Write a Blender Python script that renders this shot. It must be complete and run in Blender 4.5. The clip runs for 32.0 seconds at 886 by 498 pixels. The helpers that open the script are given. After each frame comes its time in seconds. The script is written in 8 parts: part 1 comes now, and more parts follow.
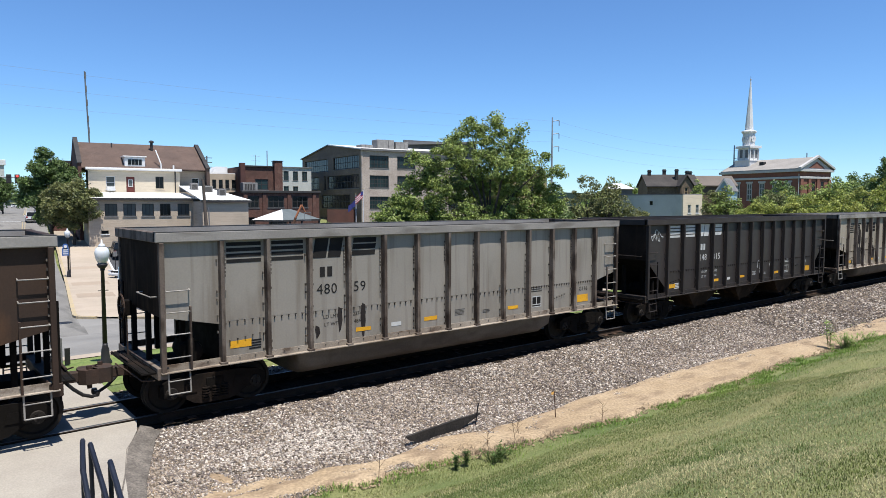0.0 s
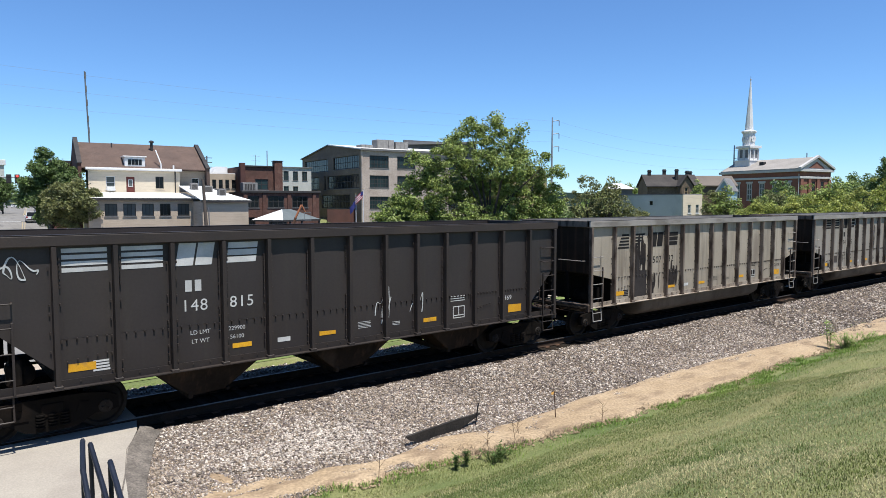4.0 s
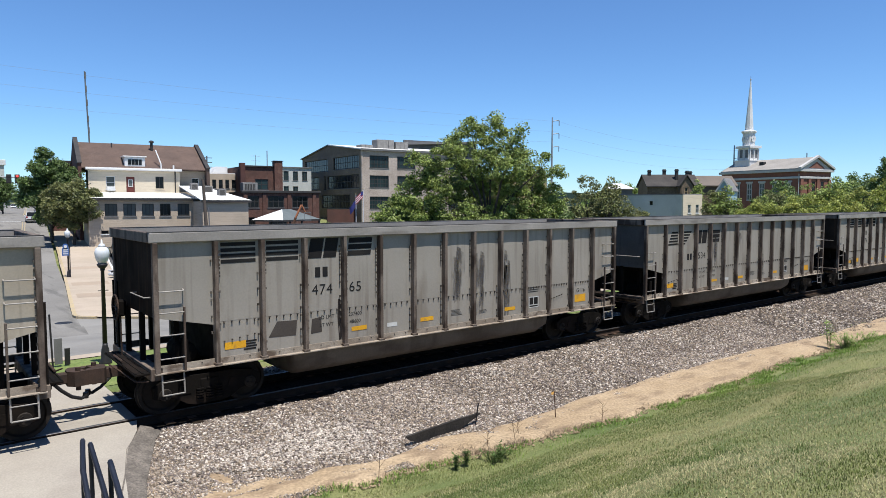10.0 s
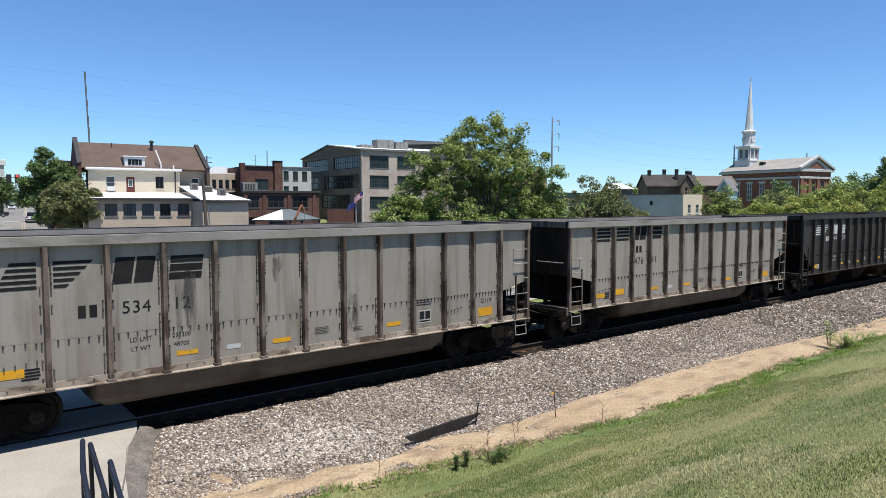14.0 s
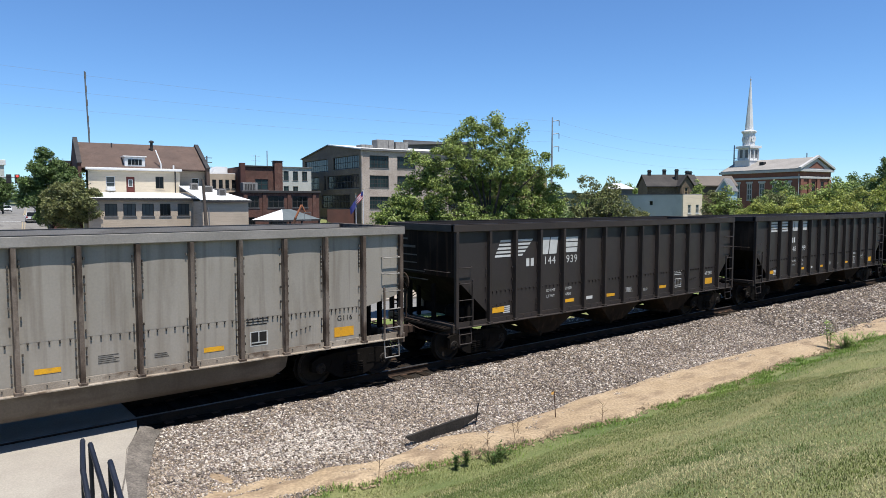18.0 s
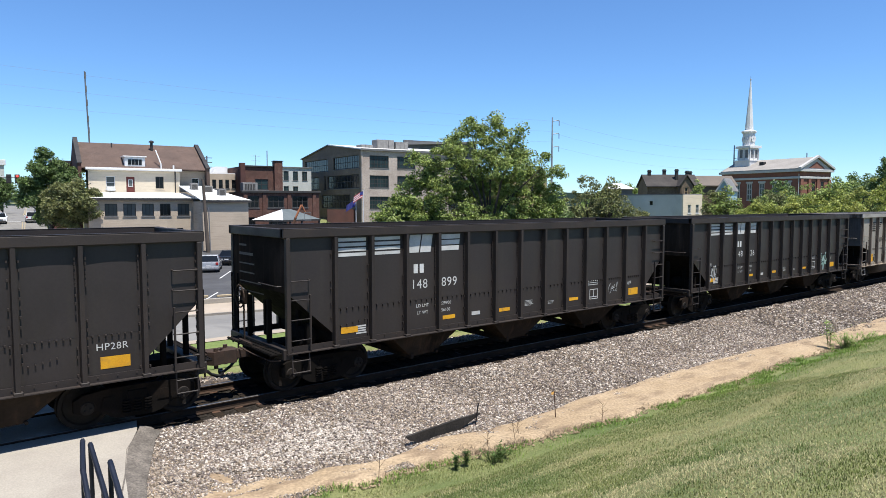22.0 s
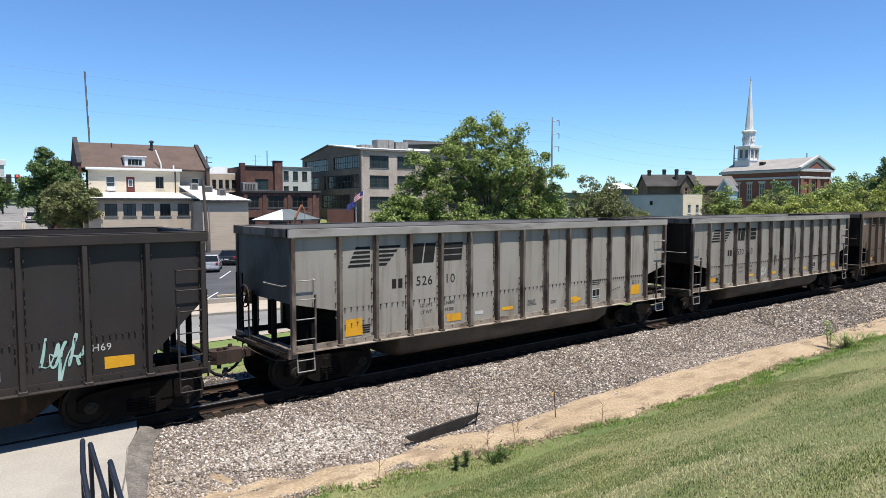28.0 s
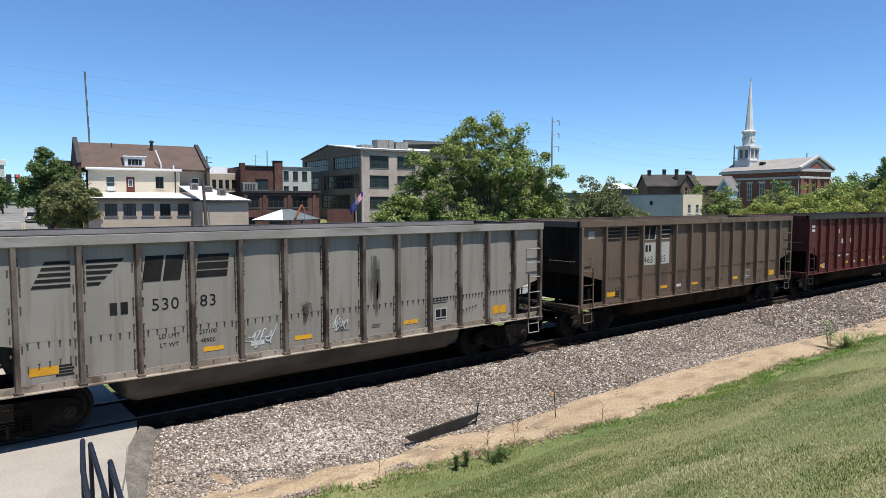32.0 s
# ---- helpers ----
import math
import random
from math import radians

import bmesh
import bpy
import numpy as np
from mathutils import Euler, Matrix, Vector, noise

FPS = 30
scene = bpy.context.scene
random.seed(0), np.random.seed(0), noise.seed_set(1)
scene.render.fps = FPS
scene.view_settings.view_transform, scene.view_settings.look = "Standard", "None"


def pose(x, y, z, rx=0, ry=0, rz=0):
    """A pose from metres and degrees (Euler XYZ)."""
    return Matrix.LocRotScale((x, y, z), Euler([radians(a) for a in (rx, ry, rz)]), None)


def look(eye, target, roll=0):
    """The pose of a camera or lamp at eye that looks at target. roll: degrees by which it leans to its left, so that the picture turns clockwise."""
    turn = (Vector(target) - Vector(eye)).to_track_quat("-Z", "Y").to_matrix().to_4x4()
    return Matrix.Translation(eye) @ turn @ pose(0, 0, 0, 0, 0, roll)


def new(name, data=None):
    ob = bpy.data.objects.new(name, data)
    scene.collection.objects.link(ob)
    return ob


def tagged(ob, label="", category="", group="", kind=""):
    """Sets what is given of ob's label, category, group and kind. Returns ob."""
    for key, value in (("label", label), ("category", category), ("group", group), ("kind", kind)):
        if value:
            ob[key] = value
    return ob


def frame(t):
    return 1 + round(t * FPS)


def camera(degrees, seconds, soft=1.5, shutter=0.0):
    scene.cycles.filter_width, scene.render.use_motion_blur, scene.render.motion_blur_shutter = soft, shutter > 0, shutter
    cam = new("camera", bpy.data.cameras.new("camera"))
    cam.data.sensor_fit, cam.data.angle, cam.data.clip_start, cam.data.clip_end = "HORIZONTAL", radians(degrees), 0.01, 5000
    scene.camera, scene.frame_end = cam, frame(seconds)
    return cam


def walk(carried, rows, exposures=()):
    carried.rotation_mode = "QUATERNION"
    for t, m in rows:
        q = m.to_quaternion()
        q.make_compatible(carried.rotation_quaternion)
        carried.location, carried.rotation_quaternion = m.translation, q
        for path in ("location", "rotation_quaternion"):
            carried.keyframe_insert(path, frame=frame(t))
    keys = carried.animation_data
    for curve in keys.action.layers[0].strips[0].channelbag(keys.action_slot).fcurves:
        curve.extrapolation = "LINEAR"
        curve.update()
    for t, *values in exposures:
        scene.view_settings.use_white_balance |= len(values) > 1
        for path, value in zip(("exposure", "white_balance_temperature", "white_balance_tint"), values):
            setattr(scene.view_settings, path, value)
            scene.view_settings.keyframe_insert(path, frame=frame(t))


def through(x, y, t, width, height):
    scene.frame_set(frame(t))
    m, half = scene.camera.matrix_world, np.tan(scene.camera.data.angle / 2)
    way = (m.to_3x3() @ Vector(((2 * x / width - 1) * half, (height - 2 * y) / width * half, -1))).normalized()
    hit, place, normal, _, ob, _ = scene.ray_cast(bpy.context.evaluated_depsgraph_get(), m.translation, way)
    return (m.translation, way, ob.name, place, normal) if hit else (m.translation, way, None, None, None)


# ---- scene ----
EYE = Vector((0.0, -15.04, 4.373))
PAN, TILT = radians(38.846), radians(4.005)
AIM = Vector((math.sin(PAN) * math.cos(TILT), math.cos(PAN) * math.cos(TILT), -math.sin(TILT)))
cam = camera(66.954, 32.0, soft=0.8)
walk(cam, [(0.0, look(EYE, EYE + AIM, 0.078)), (32.0, look(EYE, EYE + AIM, 0.078))], exposures=[(0.0, 0.70), (1.0, 0.68), (3.0, 0.70), (6.0, 0.78), (7.0, 0.74), (9.0, 0.64), (12.0, 0.64), (17.0, 0.64), (20.0, 0.72), (23.0, 0.86), (25.0, 0.88), (28.0, 0.78), (29.0, 0.66), (32.0, 0.62)])

# distance that the train has gone, second by second
GONE = [0.00, 4.76, 9.50, 14.29, 19.13, 24.00, 28.89, 33.77, 38.66, 43.59, 48.57, 53.59, 58.62, 63.64, 68.71, 73.80, 78.95,
        84.14, 89.38, 94.61, 99.87, 105.14, 110.46, 115.78, 121.16, 126.49, 131.87, 137.32, 142.86, 148.41, 154.05, 159.74, 165.40]

# ---- light ----
SUN = Vector((0.0, -0.31, 0.95)).normalized()
world = bpy.data.worlds.new("sky")
scene.world = world
world.use_nodes = True
wn = world.node_tree.nodes
sky = wn.new("ShaderNodeTexSky")
sky.sky_type, sky.sun_disc = "NISHITA", False
sky.sun_elevation = math.asin(SUN.z)
sky.sun_rotation = math.atan2(SUN.x, SUN.y)
sky.air_density, sky.dust_density, sky.ozone_density, sky.altitude = 0.9, 0.0, 4.0, 150
wn["Background"].inputs["Strength"].default_value = 0.081
tint = wn.new("ShaderNodeMix")
tint.data_type, tint.blend_type = "RGBA", "MULTIPLY"
tint.inputs[0].default_value, tint.inputs[7].default_value = 1.0, (0.735, 0.99, 1.25, 1)
world.node_tree.links.new(sky.outputs[0], tint.inputs[6])
world.node_tree.links.new(tint.outputs[2], wn["Background"].inputs["Color"])
sun = bpy.data.lights.new("sun", "SUN")
sun.energy, sun.angle, sun.color = 5.0, radians(0.53), (1.0, 0.96, 0.9)
sun_ob = new("sun", sun)
sun_ob.matrix_world = look((0, 0, 60), Vector((0, 0, 60)) - SUN)


# ---- materials ----
def surf(name, a, b=None, scale=1.5, rough=0.8, metal=0.0, grain=0.12, gscale=40, bump=0.15, bscale=60, stain=None, amount=0.5,
         sscale=(1, 1, 1), cut=0.55, rnd=0.08, island=False, spec=0.3, cells=0.0, streak=None, thin=(7, 7, 0.35)):
    """A worn surface: two tones, grain, stains with a shape of their own, relief, and a little difference from piece to piece."""
    a, b, stain, streak = (c and tuple(0.78 * v for v in c) for c in (a, b or tuple(0.8 * v for v in a), stain, streak))
    m = bpy.data.materials.new(name)
    m.use_nodes = True
    nt = m.node_tree
    nd, ln = nt.nodes, nt.links.new
    bs = nd["Principled BSDF"]
    bs.inputs["Metallic"].default_value = metal
    bs.inputs["Specular IOR Level"].default_value = spec
    tc, oi = nd.new("ShaderNodeTexCoord"), nd.new("ShaderNodeObjectInfo")
    add = nd.new("ShaderNodeVectorMath")
    add.operation = "MULTIPLY_ADD"
    add.inputs[1].default_value = (1, 1, 1)
    off = nd.new("ShaderNodeMath")
    off.operation = "MULTIPLY"
    off.inputs[1].default_value = 37.0
    ln(oi.outputs["Random"], off.inputs[0])
    ln(tc.outputs["Object"], add.inputs[0])
    ln(off.outputs[0], add.inputs[2])
    at = add.outputs[0]

    def noise_at(s, detail=4, stretch=None):
        n = nd.new("ShaderNodeTexNoise")
        n.inputs["Scale"].default_value, n.inputs["Detail"].default_value = s, detail
        if stretch:
            mp = nd.new("ShaderNodeMapping")
            mp.inputs["Scale"].default_value = stretch
            ln(at, mp.inputs["Vector"])
            ln(mp.outputs[0], n.inputs["Vector"])
        else:
            ln(at, n.inputs["Vector"])
        return n.outputs["Fac"]

    def ramp(fac, lo, hi, c0, c1):
        r = nd.new("ShaderNodeMapRange")
        r.inputs["From Min"].default_value, r.inputs["From Max"].default_value = lo, hi
        r.inputs["To Min"].default_value, r.inputs["To Max"].default_value = c0, c1
        ln(fac, r.inputs["Value"])
        return r.outputs[0]

    def mix(fac, c0, c1, how="MIX"):
        x = nd.new("ShaderNodeMix")
        x.data_type, x.blend_type = "RGBA", how
        for i, c in ((6, c0), (7, c1)):
            if isinstance(c, tuple):
                x.inputs[i].default_value = (*c, 1)
            else:
                ln(c, x.inputs[i])
        if isinstance(fac, float):
            x.inputs[0].default_value = fac
        else:
            ln(fac, x.inputs[0])
        return x.outputs[2]

    col = mix(ramp(noise_at(scale), 0.35, 0.65, 0, 1), a, b)
    if cells:
        vo = nd.new("ShaderNodeTexVoronoi")
        vo.inputs["Scale"].default_value = cells
        ln(at, vo.inputs["Vector"])
        bw = nd.new("ShaderNodeRGBToBW")
        ln(vo.outputs["Color"], bw.inputs[0])
        g = nd.new("ShaderNodeCombineColor")
        k = ramp(bw.outputs[0], 0.2, 0.8, 0.5, 1.5)
        for i in range(3):
            ln(k, g.inputs[i])
        col = mix(1.0, col, g.outputs[0], "MULTIPLY")
    if stain:
        col = mix(ramp(noise_at(1.0, 5, sscale), cut, cut + 0.12, 0, amount), col, stain)
    if streak:
        col = mix(ramp(noise_at(1.0, 6, thin), 0.53, 0.72, 0, 0.6), col, streak)
    g = nd.new("ShaderNodeCombineColor")
    gr = ramp(noise_at(gscale, 3), 0.25, 0.75, 1 - grain, 1 + grain)
    if island:
        geo = nd.new("ShaderNodeNewGeometry")
        rv = ramp(geo.outputs["Random Per Island"], 0, 1, 1 - rnd, 1 + rnd)
    else:
        rv = ramp(oi.outputs["Random"], 0, 1, 1 - rnd, 1 + rnd)
    mul = nd.new("ShaderNodeMath")
    mul.operation = "MULTIPLY"
    ln(gr, mul.inputs[0])
    ln(rv, mul.inputs[1])
    for i in range(3):
        ln(mul.outputs[0], g.inputs[i])
    ln(mix(1.0, col, g.outputs[0], "MULTIPLY"), bs.inputs["Base Color"])
    ln(ramp(noise_at(scale * 3), 0.3, 0.7, max(0.02, rough - 0.1), min(1, rough + 0.1)), bs.inputs["Roughness"])
    if bump:
        bp = nd.new("ShaderNodeBump")
        bp.inputs["Strength"].default_value, bp.inputs["Distance"].default_value = bump, 0.02
        ln(noise_at(bscale, 3), bp.inputs["Height"])
        ln(bp.outputs[0], bs.inputs["Normal"])
    return m


def leafy(name, a, b, rnd=0.3, through=0.25):
    """Leaves and blades: tone from piece to piece, some light passing through."""
    m = surf(name, a, b, scale=0.4, rough=0.45, grain=0.1, gscale=8, bump=0, rnd=rnd, island=True, spec=0.32)
    nt = m.node_tree
    bs = nt.nodes["Principled BSDF"]
    tr, mx = nt.nodes.new("ShaderNodeBsdfTranslucent"), nt.nodes.new("ShaderNodeMixShader")
    nt.links.new(bs.inputs["Base Color"].links[0].from_socket, tr.inputs["Color"])
    mx.inputs[0].default_value = through
    nt.links.new(bs.outputs[0], mx.inputs[1])
    nt.links.new(tr.outputs[0], mx.inputs[2])
    nt.links.new(mx.outputs[0], nt.nodes["Material Output"].inputs["Surface"])
    return m


def pane(name, tint, rough=0.06):
    m = surf(name, tint, None, scale=0.3, rough=rough + 0.1, grain=0.05, bump=0.02, bscale=2, spec=0.25, rnd=0.35)
    return m


def lamp_glow(name, col, strength):
    m = bpy.data.materials.new(name)
    m.use_nodes = True
    bs = m.node_tree.nodes["Principled BSDF"]
    bs.inputs["Base Color"].default_value = (*col, 1)
    bs.inputs["Emission Color"].default_value = (*col, 1)
    bs.inputs["Emission Strength"].default_value = strength
    return m


RUST = (0.11, 0.055, 0.03)
GRIME = (0.03, 0.027, 0.024)
M = {
    "paint_grey": surf("paint_grey", (0.335, 0.305, 0.262), (0.285, 0.259, 0.22), 0.5, 0.55, streak=(0.17, 0.138, 0.107), stain=(0.17, 0.138, 0.105), amount=0.5, sscale=(1.6, 1.6, 0.35), cut=0.56, grain=0.06, gscale=25, bump=0.03),
    "paint_pale": surf("paint_pale", (0.44, 0.385, 0.305), (0.355, 0.308, 0.24), 0.5, 0.6, streak=(0.13, 0.1, 0.07), stain=(0.17, 0.13, 0.1), amount=0.5, sscale=(1.6, 1.6, 0.3), cut=0.54, grain=0.07, gscale=25, bump=0.03),
    "paint_black": surf("paint_black", (0.032, 0.0265, 0.0255), (0.04, 0.0325, 0.03), 0.5, 0.5, streak=(0.042, 0.036, 0.031), stain=(0.045, 0.036, 0.03), amount=0.4, sscale=(1.4, 1.4, 0.4), grain=0.1, gscale=20, bump=0.03),
    "paint_brown": surf("paint_brown", (0.165, 0.117, 0.08), (0.132, 0.092, 0.064), 0.5, 0.6, streak=(0.06, 0.045, 0.033), stain=(0.05, 0.035, 0.025), amount=0.5, sscale=(1.6, 1.6, 0.3), grain=0.08, gscale=25, bump=0.03),
    "paint_red": surf("paint_red", (0.115, 0.026, 0.019), (0.086, 0.02, 0.015), 0.5, 0.6, stain=(0.035, 0.014, 0.01), amount=0.5, sscale=(1.6, 1.6, 0.3), grain=0.08, gscale=25, bump=0.03),
    "paint_rust": surf("paint_rust", (0.05, 0.028, 0.017), (0.035, 0.02, 0.013), 0.6, 0.75, stain=(0.13, 0.06, 0.025), amount=0.5, sscale=(1.6, 1.6, 0.5), grain=0.12, gscale=25, bump=0.05),
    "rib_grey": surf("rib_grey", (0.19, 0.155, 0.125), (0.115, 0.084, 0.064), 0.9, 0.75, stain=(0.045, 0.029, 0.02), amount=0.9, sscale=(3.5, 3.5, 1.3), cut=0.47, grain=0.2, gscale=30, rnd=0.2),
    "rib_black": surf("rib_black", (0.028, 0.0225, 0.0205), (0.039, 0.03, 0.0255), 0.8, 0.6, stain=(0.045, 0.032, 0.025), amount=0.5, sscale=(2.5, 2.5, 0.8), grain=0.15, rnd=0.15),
    "chord_grey": surf("chord_grey", (0.34, 0.315, 0.285), (0.26, 0.24, 0.215), 0.9, 0.6, stain=(0.13, 0.11, 0.09), amount=0.6, sscale=(0.7, 2, 3), grain=0.1, gscale=30),
    "cap_dark": surf("cap_dark", (0.06, 0.054, 0.048), (0.1, 0.09, 0.08), 0.9, 0.75, stain=(0.03, 0.026, 0.022), amount=0.7, sscale=(1.2, 3, 3), grain=0.2),
    # Tan sill with rust; the sunlit look of its ledge is in the pale tone.
    "sill_tan": surf("sill_tan", (0.4, 0.345, 0.28), (0.26, 0.21, 0.16), 1.2, 0.8, stain=(0.09, 0.055, 0.035), amount=0.8, sscale=(2, 4, 4), cut=0.54, grain=0.2),
    # Rivets darker than the sheet, the shadows below their heads included.
    "rivet_grey": surf("rivet_grey", (0.12, 0.104, 0.088), (0.075, 0.062, 0.05), 1.2, 0.8, grain=0.3, rnd=0.5, island=True),
    "tarred": surf("tarred", (0.02, 0.018, 0.016), (0.035, 0.031, 0.027), 4, 0.85, grain=0.3, gscale=18, bump=0.5, bscale=25),
    "drip_grey": surf("drip_grey", (0.125, 0.108, 0.09), (0.16, 0.142, 0.12), 2, 0.7, bump=0, grain=0.2),
    # Grime of the running gear, blackened further with the shade under the car.
    "grime_shade": surf("grime_shade", (0.01, 0.0084, 0.0072), (0.007, 0.006, 0.0054), 2, 0.85, spec=0.08, stain=(0.035, 0.024, 0.018), amount=0.5, grain=0.2, gscale=30),
    "tub_grey": surf("tub_grey", (0.165, 0.14, 0.116), (0.11, 0.092, 0.076), 0.6, 0.75, stain=(0.08, 0.062, 0.05), amount=0.8, sscale=(0.5, 1, 1.6), cut=0.5, grain=0.12, gscale=25, streak=(0.07, 0.055, 0.045), thin=(2.5, 2.5, 0.4)),
    "inside": surf("inside", (0.03, 0.027, 0.025), (0.022, 0.02, 0.019), 1, 0.9, stain=(0.09, 0.06, 0.045), amount=0.5),
    # Wheel steel likewise darkened to hold the shade among the trucks.
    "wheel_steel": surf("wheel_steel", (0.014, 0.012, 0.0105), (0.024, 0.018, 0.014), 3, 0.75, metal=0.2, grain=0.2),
    "coupler": surf("coupler", (0.06, 0.036, 0.026), (0.038, 0.026, 0.02), 4, 0.85, grain=0.2),
    "decal_yellow": surf("decal_yellow", (0.78, 0.4, 0.02), (0.7, 0.34, 0.02), 2, 0.6, stain=(0.25, 0.17, 0.08), amount=0.5, sscale=(5, 5, 5), bump=0),
    "decal_white": surf("decal_white", (0.62, 0.62, 0.6), (0.5, 0.5, 0.48), 3, 0.6, bump=0, grain=0.08),
    "decal_dark": surf("decal_dark", (0.02, 0.02, 0.021), (0.03, 0.028, 0.026), 3, 0.9, bump=0, grain=0.15, spec=0.04),
    "stain_dark": surf("stain_dark", (0.03, 0.026, 0.025), (0.042, 0.036, 0.033), 2, 0.9, bump=0, grain=0.2, spec=0.04),
    "patch_pale": surf("patch_pale", (0.4, 0.39, 0.35), (0.36, 0.35, 0.31), 2, 0.6, bump=0),
    "spray_white": surf("spray_white", (0.6, 0.62, 0.6), (0.42, 0.43, 0.42), 4, 0.6, bump=0, grain=0.2),
    "spray_mint": surf("spray_mint", (0.32, 0.55, 0.47), (0.45, 0.62, 0.56), 4, 0.6, bump=0),
    "rail_steel": surf("rail_steel", (0.055, 0.036, 0.026), (0.036, 0.026, 0.02), 3, 0.9, grain=0.2, spec=0.05),
    "rail_head": surf("rail_head", (0.2, 0.19, 0.18), (0.13, 0.12, 0.115), 3, 0.5, metal=1.0, grain=0.05, bump=0),
    # Ties tinted darker than timber for the shade beneath the train.
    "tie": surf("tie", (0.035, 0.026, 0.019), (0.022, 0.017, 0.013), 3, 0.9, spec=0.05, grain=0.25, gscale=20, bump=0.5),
    # Bed coloured darker than its loose stones, for the shade in the gaps.
    "ballast": surf("ballast", (0.1, 0.078, 0.06), (0.065, 0.05, 0.04), 0.7, 0.95, grain=0.25, gscale=60, bump=1.0, bscale=26, cells=22),
    "stone": surf("stone", (0.28, 0.225, 0.17), (0.185, 0.145, 0.108), 0.5, 0.9, grain=0.15, gscale=60, bump=0.2, rnd=0.6, island=True, stain=(0.26, 0.19, 0.14), amount=0.5, sscale=(9, 9, 9)),
    "stone_pale": surf("stone_pale", (0.54, 0.485, 0.42), (0.4, 0.35, 0.298), 0.5, 0.9, grain=0.12, gscale=60, bump=0.2, rnd=0.45, island=True, stain=(0.4, 0.34, 0.28), amount=0.4, sscale=(9, 9, 9)),
    "stone_mauve": surf("stone_mauve", (0.185, 0.155, 0.14), (0.112, 0.093, 0.084), 0.5, 0.9, grain=0.15, gscale=60, bump=0.2, rnd=0.6, island=True, stain=(0.2, 0.13, 0.11), amount=0.5, sscale=(9, 9, 9)),
    # End paint darkened below the side grey to carry the shade of the ends.
    "end_grey": surf("end_grey", (0.12, 0.118, 0.114), (0.085, 0.082, 0.078), 0.6, 0.75, stain=(0.04, 0.034, 0.03), amount=0.85, sscale=(0.8, 0.8, 0.5), cut=0.5, grain=0.12, gscale=25, streak=(0.06, 0.05, 0.042)),
    "dull_grey": surf("dull_grey", (0.09, 0.074, 0.062), (0.06, 0.049, 0.042), 0.6, 0.75, stain=(0.05, 0.042, 0.035), amount=0.8, sscale=(0.6, 1, 2), cut=0.48, grain=0.12, gscale=25),
    "soil": surf("soil", (0.44, 0.335, 0.215), (0.36, 0.265, 0.163), 1.2, 0.95, stain=(0.24, 0.17, 0.11), amount=0.75, sscale=(0.9, 2.6, 1), cut=0.52, grain=0.3, gscale=18, bump=1.0, bscale=14, streak=(0.33, 0.25, 0.17), thin=(3, 5, 3)),
    "turf": surf("turf", (0.105, 0.14, 0.043), (0.22, 0.22, 0.09), 0.5, 0.95, stain=(0.3, 0.26, 0.13), amount=0.5, sscale=(0.3, 1.5, 1), cut=0.56, grain=0.3, gscale=22, bump=0.8, bscale=30),
    "concrete": surf("concrete", (0.36, 0.33, 0.28), (0.31, 0.28, 0.24), 0.7, 0.9, stain=(0.24, 0.21, 0.18), amount=0.35, sscale=(0.8, 0.8, 1), grain=0.14, gscale=35, bump=0.25),
    "sidewalk": surf("sidewalk", (0.42, 0.35, 0.275), (0.37, 0.31, 0.24), 0.3, 0.9, stain=(0.3, 0.25, 0.2), amount=0.3, grain=0.08, gscale=15),
    "street_dark": surf("street_dark", (0.25, 0.24, 0.222), (0.2, 0.192, 0.178), 0.25, 0.95, stain=(0.1, 0.097, 0.092), amount=0.6, sscale=(1.2, 0.12, 1), cut=0.55, grain=0.15, gscale=15, spec=0.1),
    "street": surf("street", (0.27, 0.26, 0.24), (0.215, 0.207, 0.193), 0.25, 0.9, stain=(0.17, 0.165, 0.16), amount=0.5, sscale=(1.2, 0.12, 1), cut=0.57, grain=0.1, gscale=15),
    "asphalt": surf("asphalt", (0.075, 0.075, 0.078), (0.06, 0.06, 0.062), 0.3, 0.9, grain=0.15, gscale=20, stain=(0.1, 0.1, 0.1), amount=0.5, sscale=(0.5, 0.5, 1)),
    "line_white": surf("line_white", (0.72, 0.72, 0.7), (0.62, 0.62, 0.6), 3, 0.7, grain=0.1, bump=0),
    "line_yellow": surf("line_yellow", (0.42, 0.32, 0.16), (0.34, 0.28, 0.17), 2, 0.7, grain=0.2, bump=0, stain=(0.28, 0.26, 0.23), amount=0.8, sscale=(2, 2, 2), cut=0.5),
    "kerb_yellow": surf("kerb_yellow", (0.44, 0.35, 0.2), (0.38, 0.31, 0.215), 2, 0.8, grain=0.12),
    "iron": surf("iron", (0.018, 0.018, 0.02), (0.026, 0.025, 0.026), 3, 0.5, grain=0.15),
    "navy": surf("navy", (0.012, 0.016, 0.028), (0.02, 0.024, 0.036), 3, 0.4, grain=0.1),
    "old_wood": surf("old_wood", (0.06, 0.052, 0.046), (0.1, 0.088, 0.078), 3, 0.9, grain=0.25, gscale=18, bump=0.5, bscale=25),
    "rust": surf("rust", RUST, (0.07, 0.04, 0.027), 4, 0.9, grain=0.2),
    "bark": surf("bark", (0.1, 0.078, 0.06), (0.07, 0.055, 0.043), 4, 0.95, grain=0.3, bump=0.8, bscale=20),
    # Soot plus the shade of end faces and chutes, mixed into one colour.
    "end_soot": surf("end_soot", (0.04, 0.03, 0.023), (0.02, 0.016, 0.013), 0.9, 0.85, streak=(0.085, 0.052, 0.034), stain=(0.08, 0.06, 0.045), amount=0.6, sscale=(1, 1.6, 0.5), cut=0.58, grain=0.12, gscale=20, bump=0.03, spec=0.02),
    # Coal-dusted ballast, with the shade under the cars put into its colour.
